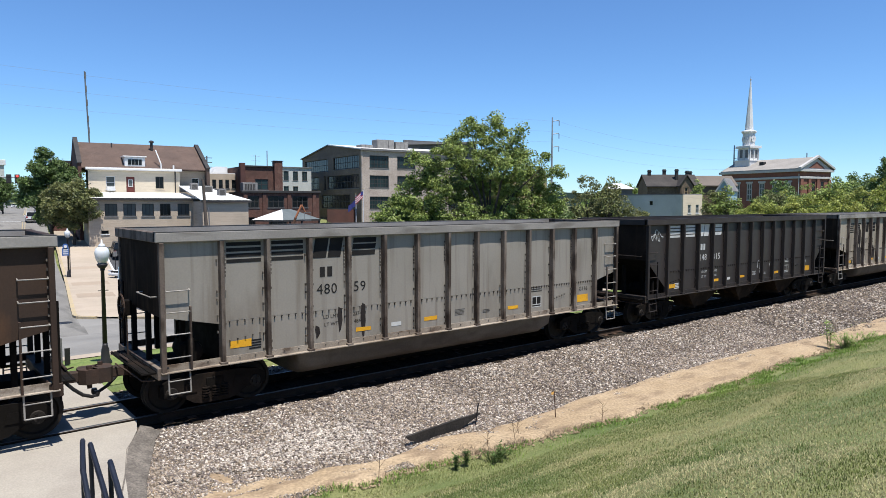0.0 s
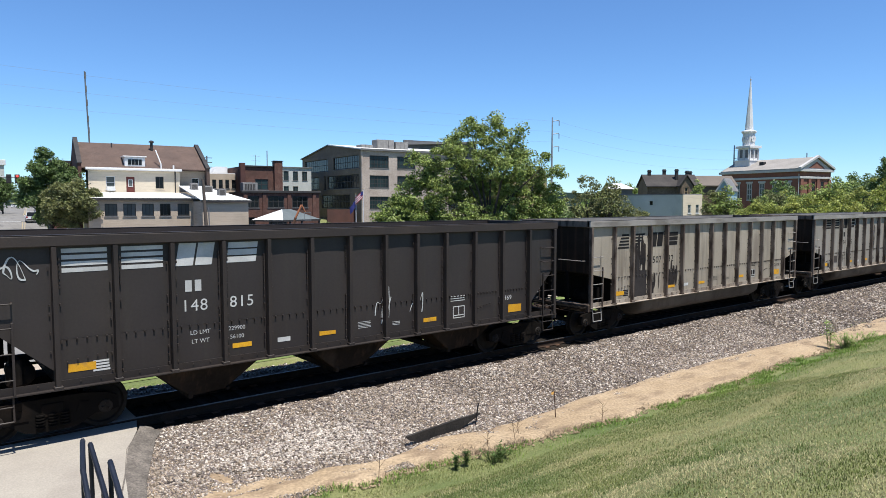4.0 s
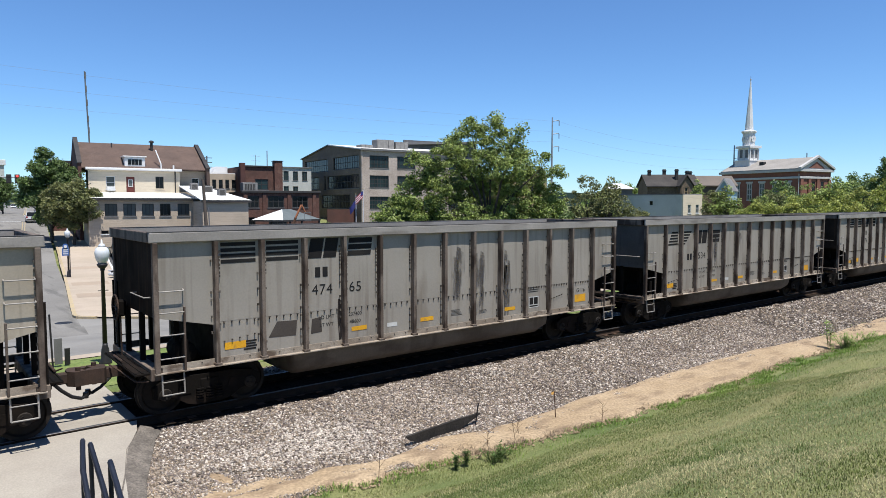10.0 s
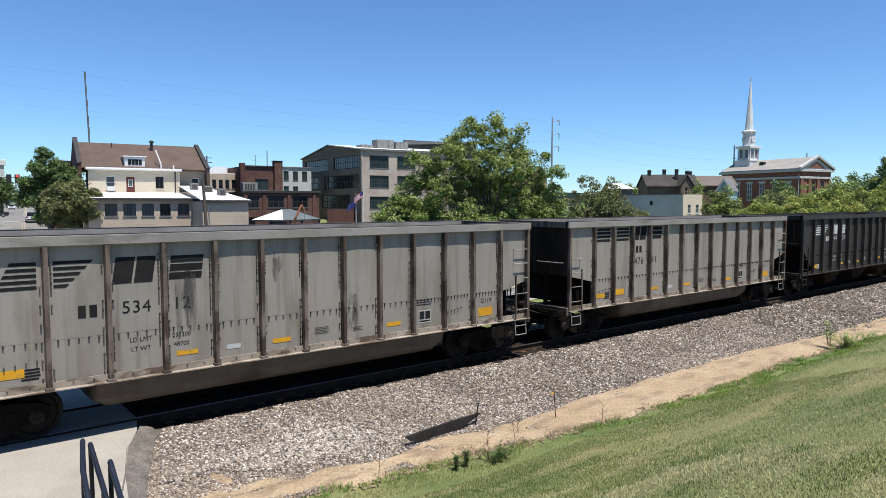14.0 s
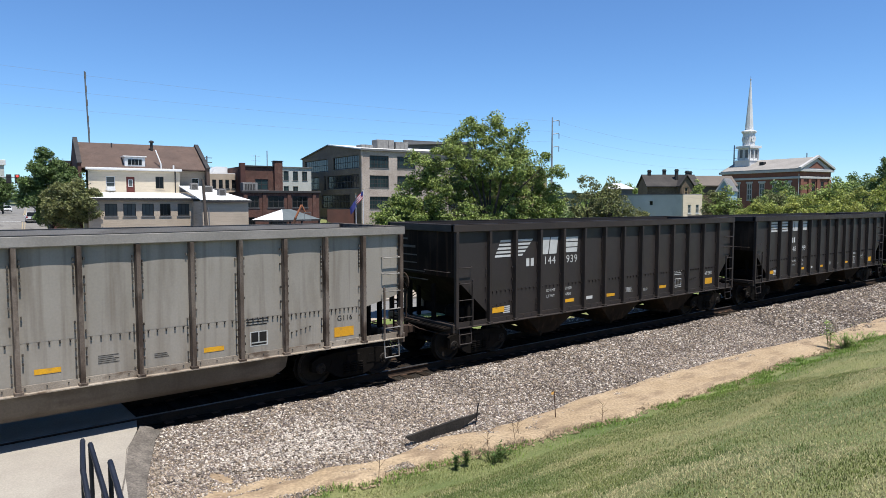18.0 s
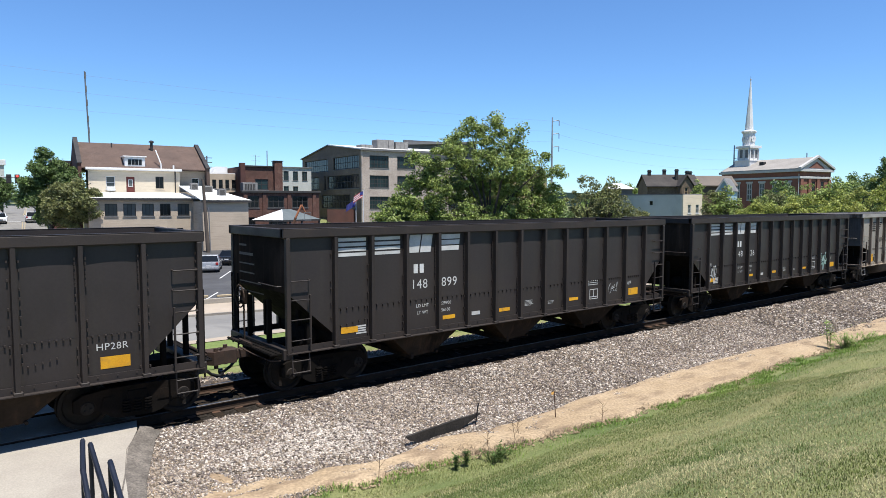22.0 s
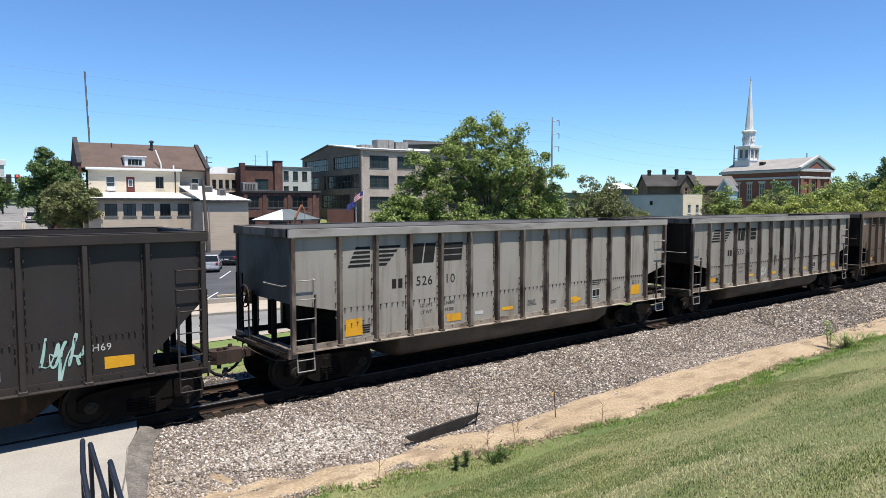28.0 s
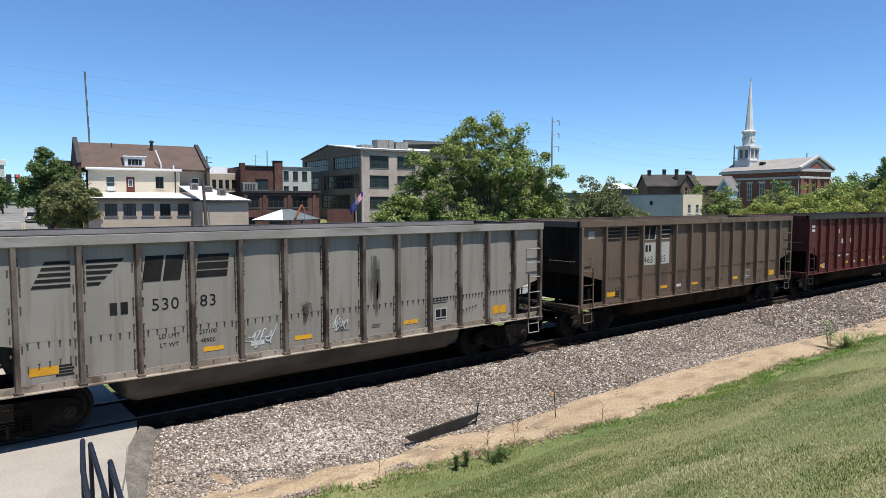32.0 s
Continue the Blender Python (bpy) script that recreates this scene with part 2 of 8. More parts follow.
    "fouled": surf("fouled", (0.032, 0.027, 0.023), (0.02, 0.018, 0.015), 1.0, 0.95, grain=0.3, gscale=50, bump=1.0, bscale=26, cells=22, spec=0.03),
    "globe": surf("globe", (0.72, 0.74, 0.74), (0.66, 0.69, 0.7), 2, 0.25, grain=0.03, bump=0, spec=0.6),
}


def ragged(m, stretch, lo, hi, most=1.0):
    """Lets a stain break up along its edges: noise decides where the paint below shows."""
    nt = m.node_tree
    nd, ln = nt.nodes, nt.links.new
    tc, mp, n, r = nd.new("ShaderNodeTexCoord"), nd.new("ShaderNodeMapping"), nd.new("ShaderNodeTexNoise"), nd.new("ShaderNodeMapRange")
    mp.inputs["Scale"].default_value = stretch
    n.inputs["Scale"].default_value, n.inputs["Detail"].default_value = 1.0, 5
    r.inputs["From Min"].default_value, r.inputs["From Max"].default_value = lo, hi
    r.inputs["To Max"].default_value = most
    ln(tc.outputs["Object"], mp.inputs["Vector"])
    ln(mp.outputs[0], n.inputs["Vector"])
    ln(n.outputs["Fac"], r.inputs["Value"])
    ln(r.outputs[0], nd["Principled BSDF"].inputs["Alpha"])


ragged(M["stain_dark"], (16, 16, 2.5), 0.22, 0.4)
M["tar_panel"] = surf("tar_panel", (0.038, 0.034, 0.034), (0.05, 0.045, 0.043), 1.2, 0.9, bump=0.05, grain=0.15, spec=0.04)
M["smear"] = surf("smear", (0.11, 0.1, 0.092), (0.14, 0.126, 0.114), 2, 0.8, bump=0, grain=0.2)
ragged(M["smear"], (9, 9, 1.4), 0.36, 0.66, 0.55)


# ---- building blocks ----
class Geo:
    """Gathers faces for one mesh."""

    def __init__(self):
        self.v, self.f = [], []

    def put(self, vs, fs):
        n = len(self.v)
        self.v.extend(tuple(p) for p in vs)
        self.f.extend(tuple(n + i for i in q) for q in fs)
        return self

    def box(self, x0, x1, y0, y1, z0, z1, c=0.0):
        if not c:
            return self.put([(x, y, z) for z in (z0, z1) for y in (y0, y1) for x in (x0, x1)],
                            [(0, 2, 3, 1), (4, 5, 7, 6), (0, 1, 5, 4), (2, 6, 7, 3), (0, 4, 6, 2), (1, 3, 7, 5)])
        bm = bmesh.new()
        bmesh.ops.create_cube(bm, size=1)
        for v in bm.verts:
            v.co = ((x0 + x1) / 2 + v.co.x * (x1 - x0), (y0 + y1) / 2 + v.co.y * (y1 - y0), (z0 + z1) / 2 + v.co.z * (z1 - z0))
        bmesh.ops.bevel(bm, geom=bm.edges[:], offset=c, segments=1, affect="EDGES")
        bm.verts.index_update()
        self.put([v.co for v in bm.verts], [[v.index for v in f.verts] for f in bm.faces])
        bm.free()
        return self

    def tube(self, p, q, r, n=8, r2=None):
        p, q = Vector(p), Vector(q)
        w = (q - p).normalized()
        a = w.orthogonal().normalized()
        b = w.cross(a)
        r2 = r if r2 is None else r2
        ring = [(math.cos(2 * math.pi * i / n), math.sin(2 * math.pi * i / n)) for i in range(n)]
        vs = [p + r * (c * a + s * b) for c, s in ring] + [q + r2 * (c * a + s * b) for c, s in ring]
        fs = [(i, (i + 1) % n, n + (i + 1) % n, n + i) for i in range(n)] + [tuple(range(n))[::-1], tuple(range(n, 2 * n))]
        return self.put(vs, fs)

    def path(self, pts, r, n=8):
        for p, q in zip(pts, pts[1:]):
            self.tube(p, q, r, n)
        return self

    def prism(self, poly, a, b, axis="y"):
        """A flat outline (two coordinates) drawn out from a to b along an axis."""
        n = len(poly)

        def p3(u, w, d):
            return {"y": (u, d, w), "x": (d, u, w), "z": (u, w, d)}[axis]
        vs = [p3(u, w, a) for u, w in poly] + [p3(u, w, b) for u, w in poly]
        fs = [tuple(range(n)), tuple(range(n, 2 * n))[::-1]] + [(i, n + i, n + (i + 1) % n, (i + 1) % n) for i in range(n)]
        return self.put(vs, fs)

    def lathe(self, prof, n=16, at=(0, 0, 0), axis="z"):
        """Turns (radius, height) round an axis."""
        vs = []
        for r, h in prof:
            for i in range(n):
                c, s = r * math.cos(2 * math.pi * i / n), r * math.sin(2 * math.pi * i / n)
                vs.append((at[0] + c, at[1] + s, at[2] + h) if axis == "z" else (at[0] + c, at[1] + h, at[2] + s))
        fs = [(k * n + i, k * n + (i + 1) % n, (k + 1) * n + (i + 1) % n, (k + 1) * n + i) for k in range(len(prof) - 1) for i in range(n)]
        fs += [tuple(range(n))[::-1], tuple(range((len(prof) - 1) * n, len(prof) * n))]
        return self.put(vs, fs)

    def mesh(self, name, mat, smooth=False):
        me = bpy.data.meshes.new(name)
        me.from_pydata(self.v, [], self.f)
        if len(self.f) < 4000:
            bm = bmesh.new()
            bm.from_mesh(me)
            bmesh.ops.recalc_face_normals(bm, faces=bm.faces[:])
            bm.to_mesh(me)
            bm.free()
        if mat:
            me.materials.append(mat)
        if smooth:
            me.polygons.foreach_set("use_smooth", [True] * len(me.polygons))
        return me


def mat_of(m):
    return M[m] if isinstance(m, str) else m


def part(name, geo, material, parent, label="", smooth=False):
    """One mesh object under a thing or under a part; geo may be a mesh that alike pieces share."""
    me = geo if isinstance(geo, bpy.types.Mesh) else geo.mesh(name, mat_of(material), smooth)
    ob = new(name, me)
    ob.parent = parent
    if label:
        tagged(ob, label)
    return ob


def thing(name, m, label, category, group="", kind=""):
    ob = new(name)
    ob.empty_display_size = 0.3
    ob.matrix_basis = m
    return tagged(ob, label, category, group, kind)


def solo(name, geo, material, label, category, group="", kind="", m=None, smooth=False):
    """A thing that is one mesh."""
    ob = new(name, geo if isinstance(geo, bpy.types.Mesh) else geo.mesh(name, mat_of(material), smooth))
    if m is not None:
        ob.matrix_basis = m
    return tagged(ob, label, category, group, kind)


def recolour(ob, mat):
    """Gives an object on a shared mesh its own material."""
    ob.material_slots[0].link = "OBJECT"
    ob.material_slots[0].material = mat_of(mat)
    return ob


def letters(name, text, size, x, z, y, mat, parent, label="", spread=1.0):
    """Letters standing on the plane at y, facing -y, centred on x, with their middle at height z."""
    cu = bpy.data.curves.new("letters", "FONT")
    cu.body, cu.size, cu.align_x, cu.align_y, cu.resolution_u = text, size / 0.7, "CENTER", "CENTER", 3
    cu.space_character = spread
    tmp = bpy.data.objects.new("letters", cu)
    me = bpy.data.meshes.new_from_object(tmp)
    bpy.data.objects.remove(tmp)
    me.transform(Matrix.Translation((x, y, z)) @ Matrix.Rotation(radians(90), 4, "X"))
    if abs(y + SHEET) < 0.02:
        for v in me.vertices:
            v.co.y += dent(v.co.x, v.co.z)
    me.materials.clear()
    me.materials.append(mat_of(mat))
    ob = new(name, me)
    ob.parent = parent
    if label:
        tagged(ob, label)
    return ob


# ---- ground ----
def smooth01(t):
    t = min(1.0, max(0.0, t))
    return t * t * (3 - 2 * t)


def far_z(y):
    """The town side: falling from the track to the parking lot, then rising a little."""
    return float(np.interp(y, (3, 7, 9, 15, 20, 28, 64, 76, 95, 117, 160), (-0.33, -0.72, -0.95, -1.35, -1.9, -2.2, -2.2, -1.3, -0.3, 1.0, 1.6)))


def ground_z(x, y):
    """Height of the bare ground: flat town, a trough beside the track, a grassy bank on the camera's side."""
    if y > 3.0:
        return far_z(y) - (0.3 if y > 11 else 0.0)
    if y > -4.4:
        return -0.62
    wob = 0.12 * noise.noise(Vector((x * 0.35, y * 0.35, 0)))
    bank = -0.55 + 0.355 * max(0.0, -6.2 - y + 0.35 * noise.noise(Vector((x * 0.3, 1.7, 0))))
    if bank > 2.45:
        bank = 2.45 + 0.55 * (1 - math.exp(-(bank - 2.45) * 1.2))
    z = max(-0.62, bank) + wob * smooth01((-5.5 - y) / 3)
    t = smooth01((x - 1.6) / 1.2)
    landing = -0.3 if y > -6.4 else -0.3 + 0.36 * (-6.4 - y)
    return t * z + (1 - t) * min(landing, 2.9)


def ground_sheet():
    def steps(lo, hi, fine_lo, fine_hi, d):
        a = list(np.arange(fine_lo, fine_hi + d / 2, d))
        g, p = d, a[-1]
        up = []
        while p < hi:
            g *= 1.35
            p += g
            up.append(min(p, hi))
        g, p = d, a[0]
        dn = []
        while p > lo:
            g *= 1.35
            p -= g
            dn.append(max(p, lo))
        return sorted({round(v, 3) for v in dn + a + up})
    xs, ys = steps(-2600, 2600, -6, 45, 0.5), steps(-2600, 2600, -18, 30, 0.4)
    ys = sorted({*ys, 50.0, 64.0, 76.0, 85.0, 95.0, 106.0, 117.0, 138.0, 160.0})
    n = len(xs)
    vs = [(x, y, ground_z(x, y)) for y in ys for x in xs]
    fs = [(j * n + i, j * n + i + 1, (j + 1) * n + i + 1, (j + 1) * n + i) for j in range(len(ys) - 1) for i in range(n - 1)]
    solo("ground", Geo().put(vs, fs), "turf", "mown grass bank and town ground beside the railway", "ground", kind="structure", smooth=True)


ground_sheet()


def ribbon(name, xs, near, far, height, mat, label, category, cols=6, kind="structure"):
    """A strip of ground that runs along the track between two wavering edges, following the ground."""
    vs, fs = [], []
    for x in xs:
        a, b = near(x), far(x)
        for k in range(cols + 1):
            y = a + (b - a) * k / cols
            vs.append((x, y, height(x, y)))
    c = cols + 1
    fs = [(i * c + k, (i + 1) * c + k, (i + 1) * c + k + 1, i * c + k + 1) for i in range(len(xs) - 1) for k in range(cols)]
    return solo(name, Geo().put(vs, fs), mat, label, category, kind=kind, smooth=True)


def soil_near(x):
    """Where the mown grass gives way to bare soil."""
    y = float(np.interp(x, (2, 4, 5, 6.4, 7.5, 8.2, 9.2, 11.4, 13, 17, 19.5, 22, 25, 27.5, 60), (-5.0, -5.0, -5.15, -5.45, -5.45, -5.62, -5.75, -5.92, -6.08, -6.1, -6.0, -5.92, -6.05, -6.3, -6.3)))
    return y + 0.1 * noise.noise(Vector((x * 0.9, 3.3, 0))) + 0.13 * noise.noise(Vector((x * 2.6, 9.3, 0)))


def toe(x):
    """Where the stones of the shoulder run out on the soil."""
    y = float(np.interp(x, (2, 2.6, 3.4, 4.2, 5.0, 5.6, 6.1, 6.6, 7.3, 8.1, 9.1, 10.3, 11.5, 13.2, 15, 17, 19, 21.4, 23.5, 26.3, 60), (-4.4, -3.9, -3.4, -3.3, -3.65, -4.2, -4.75, -5.02, -5.05, -4.75, -4.95, -5.08, -4.97, -4.8, -4.7, -4.56, -4.56, -4.76, -5.0, -5.2, -5.2)))
    return y + 0.1 * noise.noise(Vector((x * 1.1, 5.1, 0))) + 0.12 * noise.noise(Vector((x * 3.1, 2.2, 0)))


def slab_edge(y):
    """Where the crossing slab ends."""
    return float(np.interp(y, (-6.5, -5.0, -3.6, -2.4, -1.45, -0.83), (2.0, 2.35, 2.62, 2.95, 3.35, 3.5)))


def ballast_z(x, y):
    """Top of the stone bed: level between the rails, falling off at the shoulders."""
    s = abs(y)
    z = -0.21 if s < 1.75 else -0.21 - 0.5 * (1 - math.exp(-(s - 1.75) * 0.42))
    if y < -0.8 and x < 5.0:
        e = x - slab_edge(y)
        z = max(z, -0.09 - 0.4 * e) if e > 0 else -0.2
    return z + 0.035 * noise.noise(Vector((x * 1.3, y * 1.3, 4.0)))


LONG = [2.0 + 0.1 * i for i in range(40)] + [6.0 + 0.5 * i for i in range(102)] + [58 + 6 * 1.15 ** i for i in range(1, 24)]
ribbon("soil_strip", LONG, soil_near, lambda x: toe(x) + 0.35, lambda x, y: max(max(ground_z(x, y), -0.6) + (0.075 + 0.04 * noise.noise(Vector((x * 2, y * 2, 0)))) * smooth01((y - soil_near(x) - 0.02) / 0.3) - 0.015, ballast_z(x, y) - 0.03), "soil",
       "bare dry sandy soil along the foot of the ballast", "soil", cols=14)
ribbon("ballast_bed", LONG, toe, lambda x: 4.3, ballast_z, "ballast", "grey crushed stone ballast under the track", "ballast", cols=26)
ribbon("ballast_bed", [-60 + 2 * i for i in range(29)], lambda x: -2.6, lambda x: 3.1, ballast_z, "ballast", "grey crushed stone ballast under the track", "ballast", cols=8)


def rail_bed_z(x, y):
    return ballast_z(x, y) + 0.012


# Strip laid under the train; its dark colour includes the train's shade.
ribbon("rail_bed", [3.3 + 0.5 * i for i in range(150)], lambda x: -1.28 + 0.1 * noise.noise(Vector((x * 1.7, 1.0, 0))), lambda x: 1.5, rail_bed_z, "fouled", "dark ballast between the ties, coal dust and train shade in its colour", "ballast", cols=6)


def stones(name, spots, sizes, mat, label, rng):
    """Many small angular stones at the given spots."""
    base = np.array([(-1, -1, -0.8), (1, -1, -0.9), (1, 1, -0.8), (-1, 1, -0.9), (-0.6, -0.8, 0.8), (0.8, -0.5, 0.9), (0.5, 0.8, 0.8), (-0.8, 0.5, 0.9)])
    faces = np.array([(4, 5, 6, 7), (0, 1, 5, 4), (1, 2, 6, 5), (2, 3, 7, 6), (3, 0, 4, 7)])
    n = len(spots)
    w = base[None] * (1 + rng.uniform(-0.35, 0.35, (n, 8, 3))) * (sizes[:, None] * rng.uniform((0.8, 0.65, 0.55), (1.35, 1.05, 1.0), (n, 3)))[:, None, :]
    a, t = rng.uniform(0, 6.283, n), rng.uniform(-0.8, 0.8, n)
    ca, sa, ct, st = np.cos(a)[:, None], np.sin(a)[:, None], np.cos(t)[:, None], np.sin(t)[:, None]
    x, y, z = w[:, :, 0], w[:, :, 1] * ct - w[:, :, 2] * st, w[:, :, 1] * st + w[:, :, 2] * ct
    p = np.stack([x * ca - y * sa, x * sa + y * ca, z], 2) + np.array(spots)[:, None, :]
    p[:, :, 2] += (sizes * 0.35)[:, None]
    me = bpy.data.meshes.new(name)
    me.from_pydata(p.reshape(-1, 3).tolist(), [], (faces[None] + 8 * np.arange(n)[:, None, None]).reshape(-1, 4).tolist())
    me.materials.append(M[mat])
    solo(name, me, None, label, "stones", kind="stuff")


def scatter_stones():
    """Loose ballast stones over the visible shoulder, thinning out over the soil; a patch of clean white stone lies near the crossing."""
    rng = np.random.default_rng(5)
    kinds = (("stone", "loose tan crushed ballast stones"), ("stone_pale", "loose clean white limestone ballast stones"), ("stone_mauve", "loose mauve-grey crushed ballast stones"))
    spots, sizes = ([], [], []), ([], [], [])

    def lay(x, y, z, size, fresh=1.0):
        clean = math.exp(-((x - 6.3) / 1.5) ** 2 - ((y + 3.3) / 0.8) ** 2) + 0.25 * noise.noise(Vector((x * 0.8, y * 0.8, 15.0)))
        r = rng.random()
        k = 1 if r < 0.22 + 0.5 * max(-0.4, clean) * fresh else (2 if r < 0.55 + 0.3 * clean else 0)
        spots[k].append((x, y, z))
        sizes[k].append(size)
    for lo, hi, count, k in ((2.2, 14, 60000, 0.84), (14, 26, 34000, 0.98), (26, 45, 14000, 1.3)):
        for x in rng.uniform(lo, hi, count):
            y = rng.uniform(toe(x) - 0.1, -1.2)
            if x < slab_edge(y) + 0.05 + 0.2 * rng.random():
                continue
            lay(x, y, max(ballast_z(x, y), ground_z(x, y) + 0.02), k * rng.uniform(0.014, 0.034))
    for i in range(22000):
        x = rng.uniform(2.3, 7.2) if i % 6 else rng.uniform(8, 26)
        q = rng.random() ** (1.3 if x < 8 else 2.2)
        a, b = soil_near(x), toe(x)
        y = b - (b - a) * q * (1.0 if x < 8 else 0.45)
        if x < slab_edge(y) + 0.1:
            continue
        if noise.noise(Vector((x * 1.3, y * 1.6, 8.0))) > (-0.7 + 0.75 * q if x < 8 else -0.1 + 0.5 * q):
            lay(x, y, max(max(ground_z(x, y), -0.6) + 0.03, ballast_z(x, y) - 0.03), rng.uniform(0.006, 0.026) * (1 - 0.45 * q), 0.5)
    for x in rng.uniform(3.8, 40, 7000):
        y = rng.uniform(1.6, 4.3)
        lay(x, y, ballast_z(x, y), rng.uniform(0.018, 0.04))
    for k, (mat, label) in enumerate(kinds):
        stones("ballast_stones", spots[k], np.array(sizes[k]), mat, label, rng)
    clods = []
    for x in rng.uniform(2.6, 30, 7000):
        y = rng.uniform(soil_near(x) - 0.1, toe(x))
        clods.append((x, y, max(max(ground_z(x, y), -0.6) + 0.028, ballast_z(x, y) - 0.035)))
    stones("soil_clods", clods, rng.uniform(0.006, 0.022, len(clods)), "soil", "small dry clods of sandy soil", rng)


scatter_stones()


# ---- track ----
def track():
    t = thing("railway_track", pose(0, 0, 0), "single railway track of worn steel rails on dark timber ties", "railway track", kind="structure")
    prof = [(-0.07, -0.18), (0.07, -0.18), (0.07, -0.165), (0.012, -0.145), (0.012, -0.045), (0.037, -0.03), (0.037, -0.008), (-0.037, -0.008), (-0.037, -0.03), (-0.012, -0.045), (-0.012, -0.145), (-0.07, -0.165)]
    head = [(-0.035, -0.008), (0.035, -0.008), (0.03, 0.0), (-0.03, 0.0)]
    for y in (-0.752, 0.752):
        r = part("rail", Geo().prism([(y + a, b) for a, b in prof], -80, 400, "x"), "rail_steel", t)
        part("rail_head", Geo().prism([(y + a, b) for a, b in head], -80, 400, "x"), "rail_head", r, "polished running surface")
    tie = Geo().box(-0.11, 0.11, -1.3, 1.3, -0.37, -0.175, 0.012).mesh("tie", M["tie"])
    plate = Geo().box(-0.09, 0.09, -0.17, 0.17, -0.176, -0.166).mesh("tie_plate", M["rust"])
    rng = random.Random(3)
    for i in range(150):
        ob = part("tie", tie, None, t)
        ob.matrix_basis = pose(3.6 + 0.5 * i + rng.uniform(-0.03, 0.03), rng.uniform(-0.05, 0.05), rng.uniform(-0.012, 0.004), 0, 0, rng.uniform(-1.2, 1.2))
        if i < 60:
            for y in (-0.752, 0.752):
                part("tie_plate", plate, None, ob).matrix_basis = pose(0, y, 0)


track()


def crossing():
    """The concrete crossing over the track with flangeways, and the paved landing on the camera's side."""
    g = Geo()
    edge = [(-40, -6.5), (2.0, -6.5), (2.35, -5.0), (2.62, -3.6), (2.95, -2.4), (3.35, -1.45), (3.5, -0.83), (-40, -0.83)]
    g.prism(edge, -0.5, -0.035, "z")
    solo("crossing_slab", g, "concrete", "pale weathered concrete crossing slab beside the rails", "crossing", kind="structure")
    solo("crossing_panel", Geo().box(-40, 3.55, -0.655, 0.655, -0.5, -0.03, 0.01), "concrete", "pale concrete panel between the rails of the crossing", "crossing", kind="structure")
    solo("crossing_apron", Geo().box(-40, 3.6, 0.83, 3.15, -0.5, -0.04, 0.01), "concrete", "pale concrete apron beyond the rails", "crossing", kind="structure")
    # asphalt fillet between slab and ballast
    rng = random.Random(8)
    pts = [(2.0, -5.3), (2.35, -4.6), (2.66, -3.6), (2.98, -2.4), (3.36, -1.6), (3.52, -1.2)]
    vs, fs = [], []
    for x, y in pts:
        for k in range(5):
            w = 0.34 * k / 4
            vs.append((x - 0.05 + w + rng.uniform(-0.06, 0.06) * (k > 0), y - w * 0.5, -0.03 - 0.15 * (k / 4) ** 1.5))
    fs = [(i * 5 + k, i * 5 + k + 1, i * 5 + k + 6, i * 5 + k + 5) for i in range(len(pts) - 1) for k in range(4)]
    solo("asphalt_fillet", Geo().put(vs, fs), surf("fillet", (0.2, 0.175, 0.15), (0.11, 0.097, 0.083), 3, 0.95, grain=0.45, gscale=25, bump=1.0, bscale=25), "crumbling grey asphalt edge of the crossing", "asphalt", kind="structure", smooth=True)


crossing()


# ---- grass ----
def blades(name, spots, mat, label, rng, h=(0.03, 0.07), w=0.006, lean=0.5, category="grass"):
    """Grass as thin bent blades at the given spots."""
    n = len(spots)
    p = np.array(spots)
    a = rng.uniform(0, 6.283, n)
    hh = rng.uniform(h[0], h[1], n)
    d = np.stack([np.cos(a), np.sin(a), np.zeros(n)], 1)
    s = np.stack([-np.sin(a), np.cos(a), np.zeros(n)], 1) * w
    up = np.array([0, 0, 1.0])
    l = rng.uniform(0.1, lean, n)[:, None]
    mid = p + up * (hh * 0.55)[:, None] + d * l * (hh * 0.35)[:, None]
    tip = p + up * (hh * (1 - 0.25 * l[:, 0]))[:, None] + d * l * hh[:, None]
    vs = np.stack([p - s, p + s, mid + s * 0.8, mid - s * 0.8, tip], 1).reshape(-1, 3)
    k = 5 * np.arange(n)[:, None]
    quads, tris = k + np.array([[0, 1, 2, 3]]), k + np.array([[3, 2, 4]])
    me = bpy.data.meshes.new(name)
    me.from_pydata(vs.tolist(), [], quads.tolist() + tris.tolist())
    me.materials.append(mat)
    return solo(name, me, None, label, category, kind="stuff")


BLADE = leafy("blade", (0.112, 0.163, 0.042), (0.23, 0.253, 0.082), 0.38)
STRAW = leafy("straw", (0.49, 0.445, 0.24), (0.375, 0.355, 0.168), 0.3)
TALL = leafy("tall_grass", (0.17, 0.28, 0.05), (0.23, 0.33, 0.075), 0.4)
WEED = leafy("weed_leaf", (0.075, 0.13, 0.03), (0.11, 0.17, 0.045), 0.35)
DEAD = leafy("dead_stalk", (0.3, 0.225, 0.15), (0.2, 0.15, 0.1), 0.4)


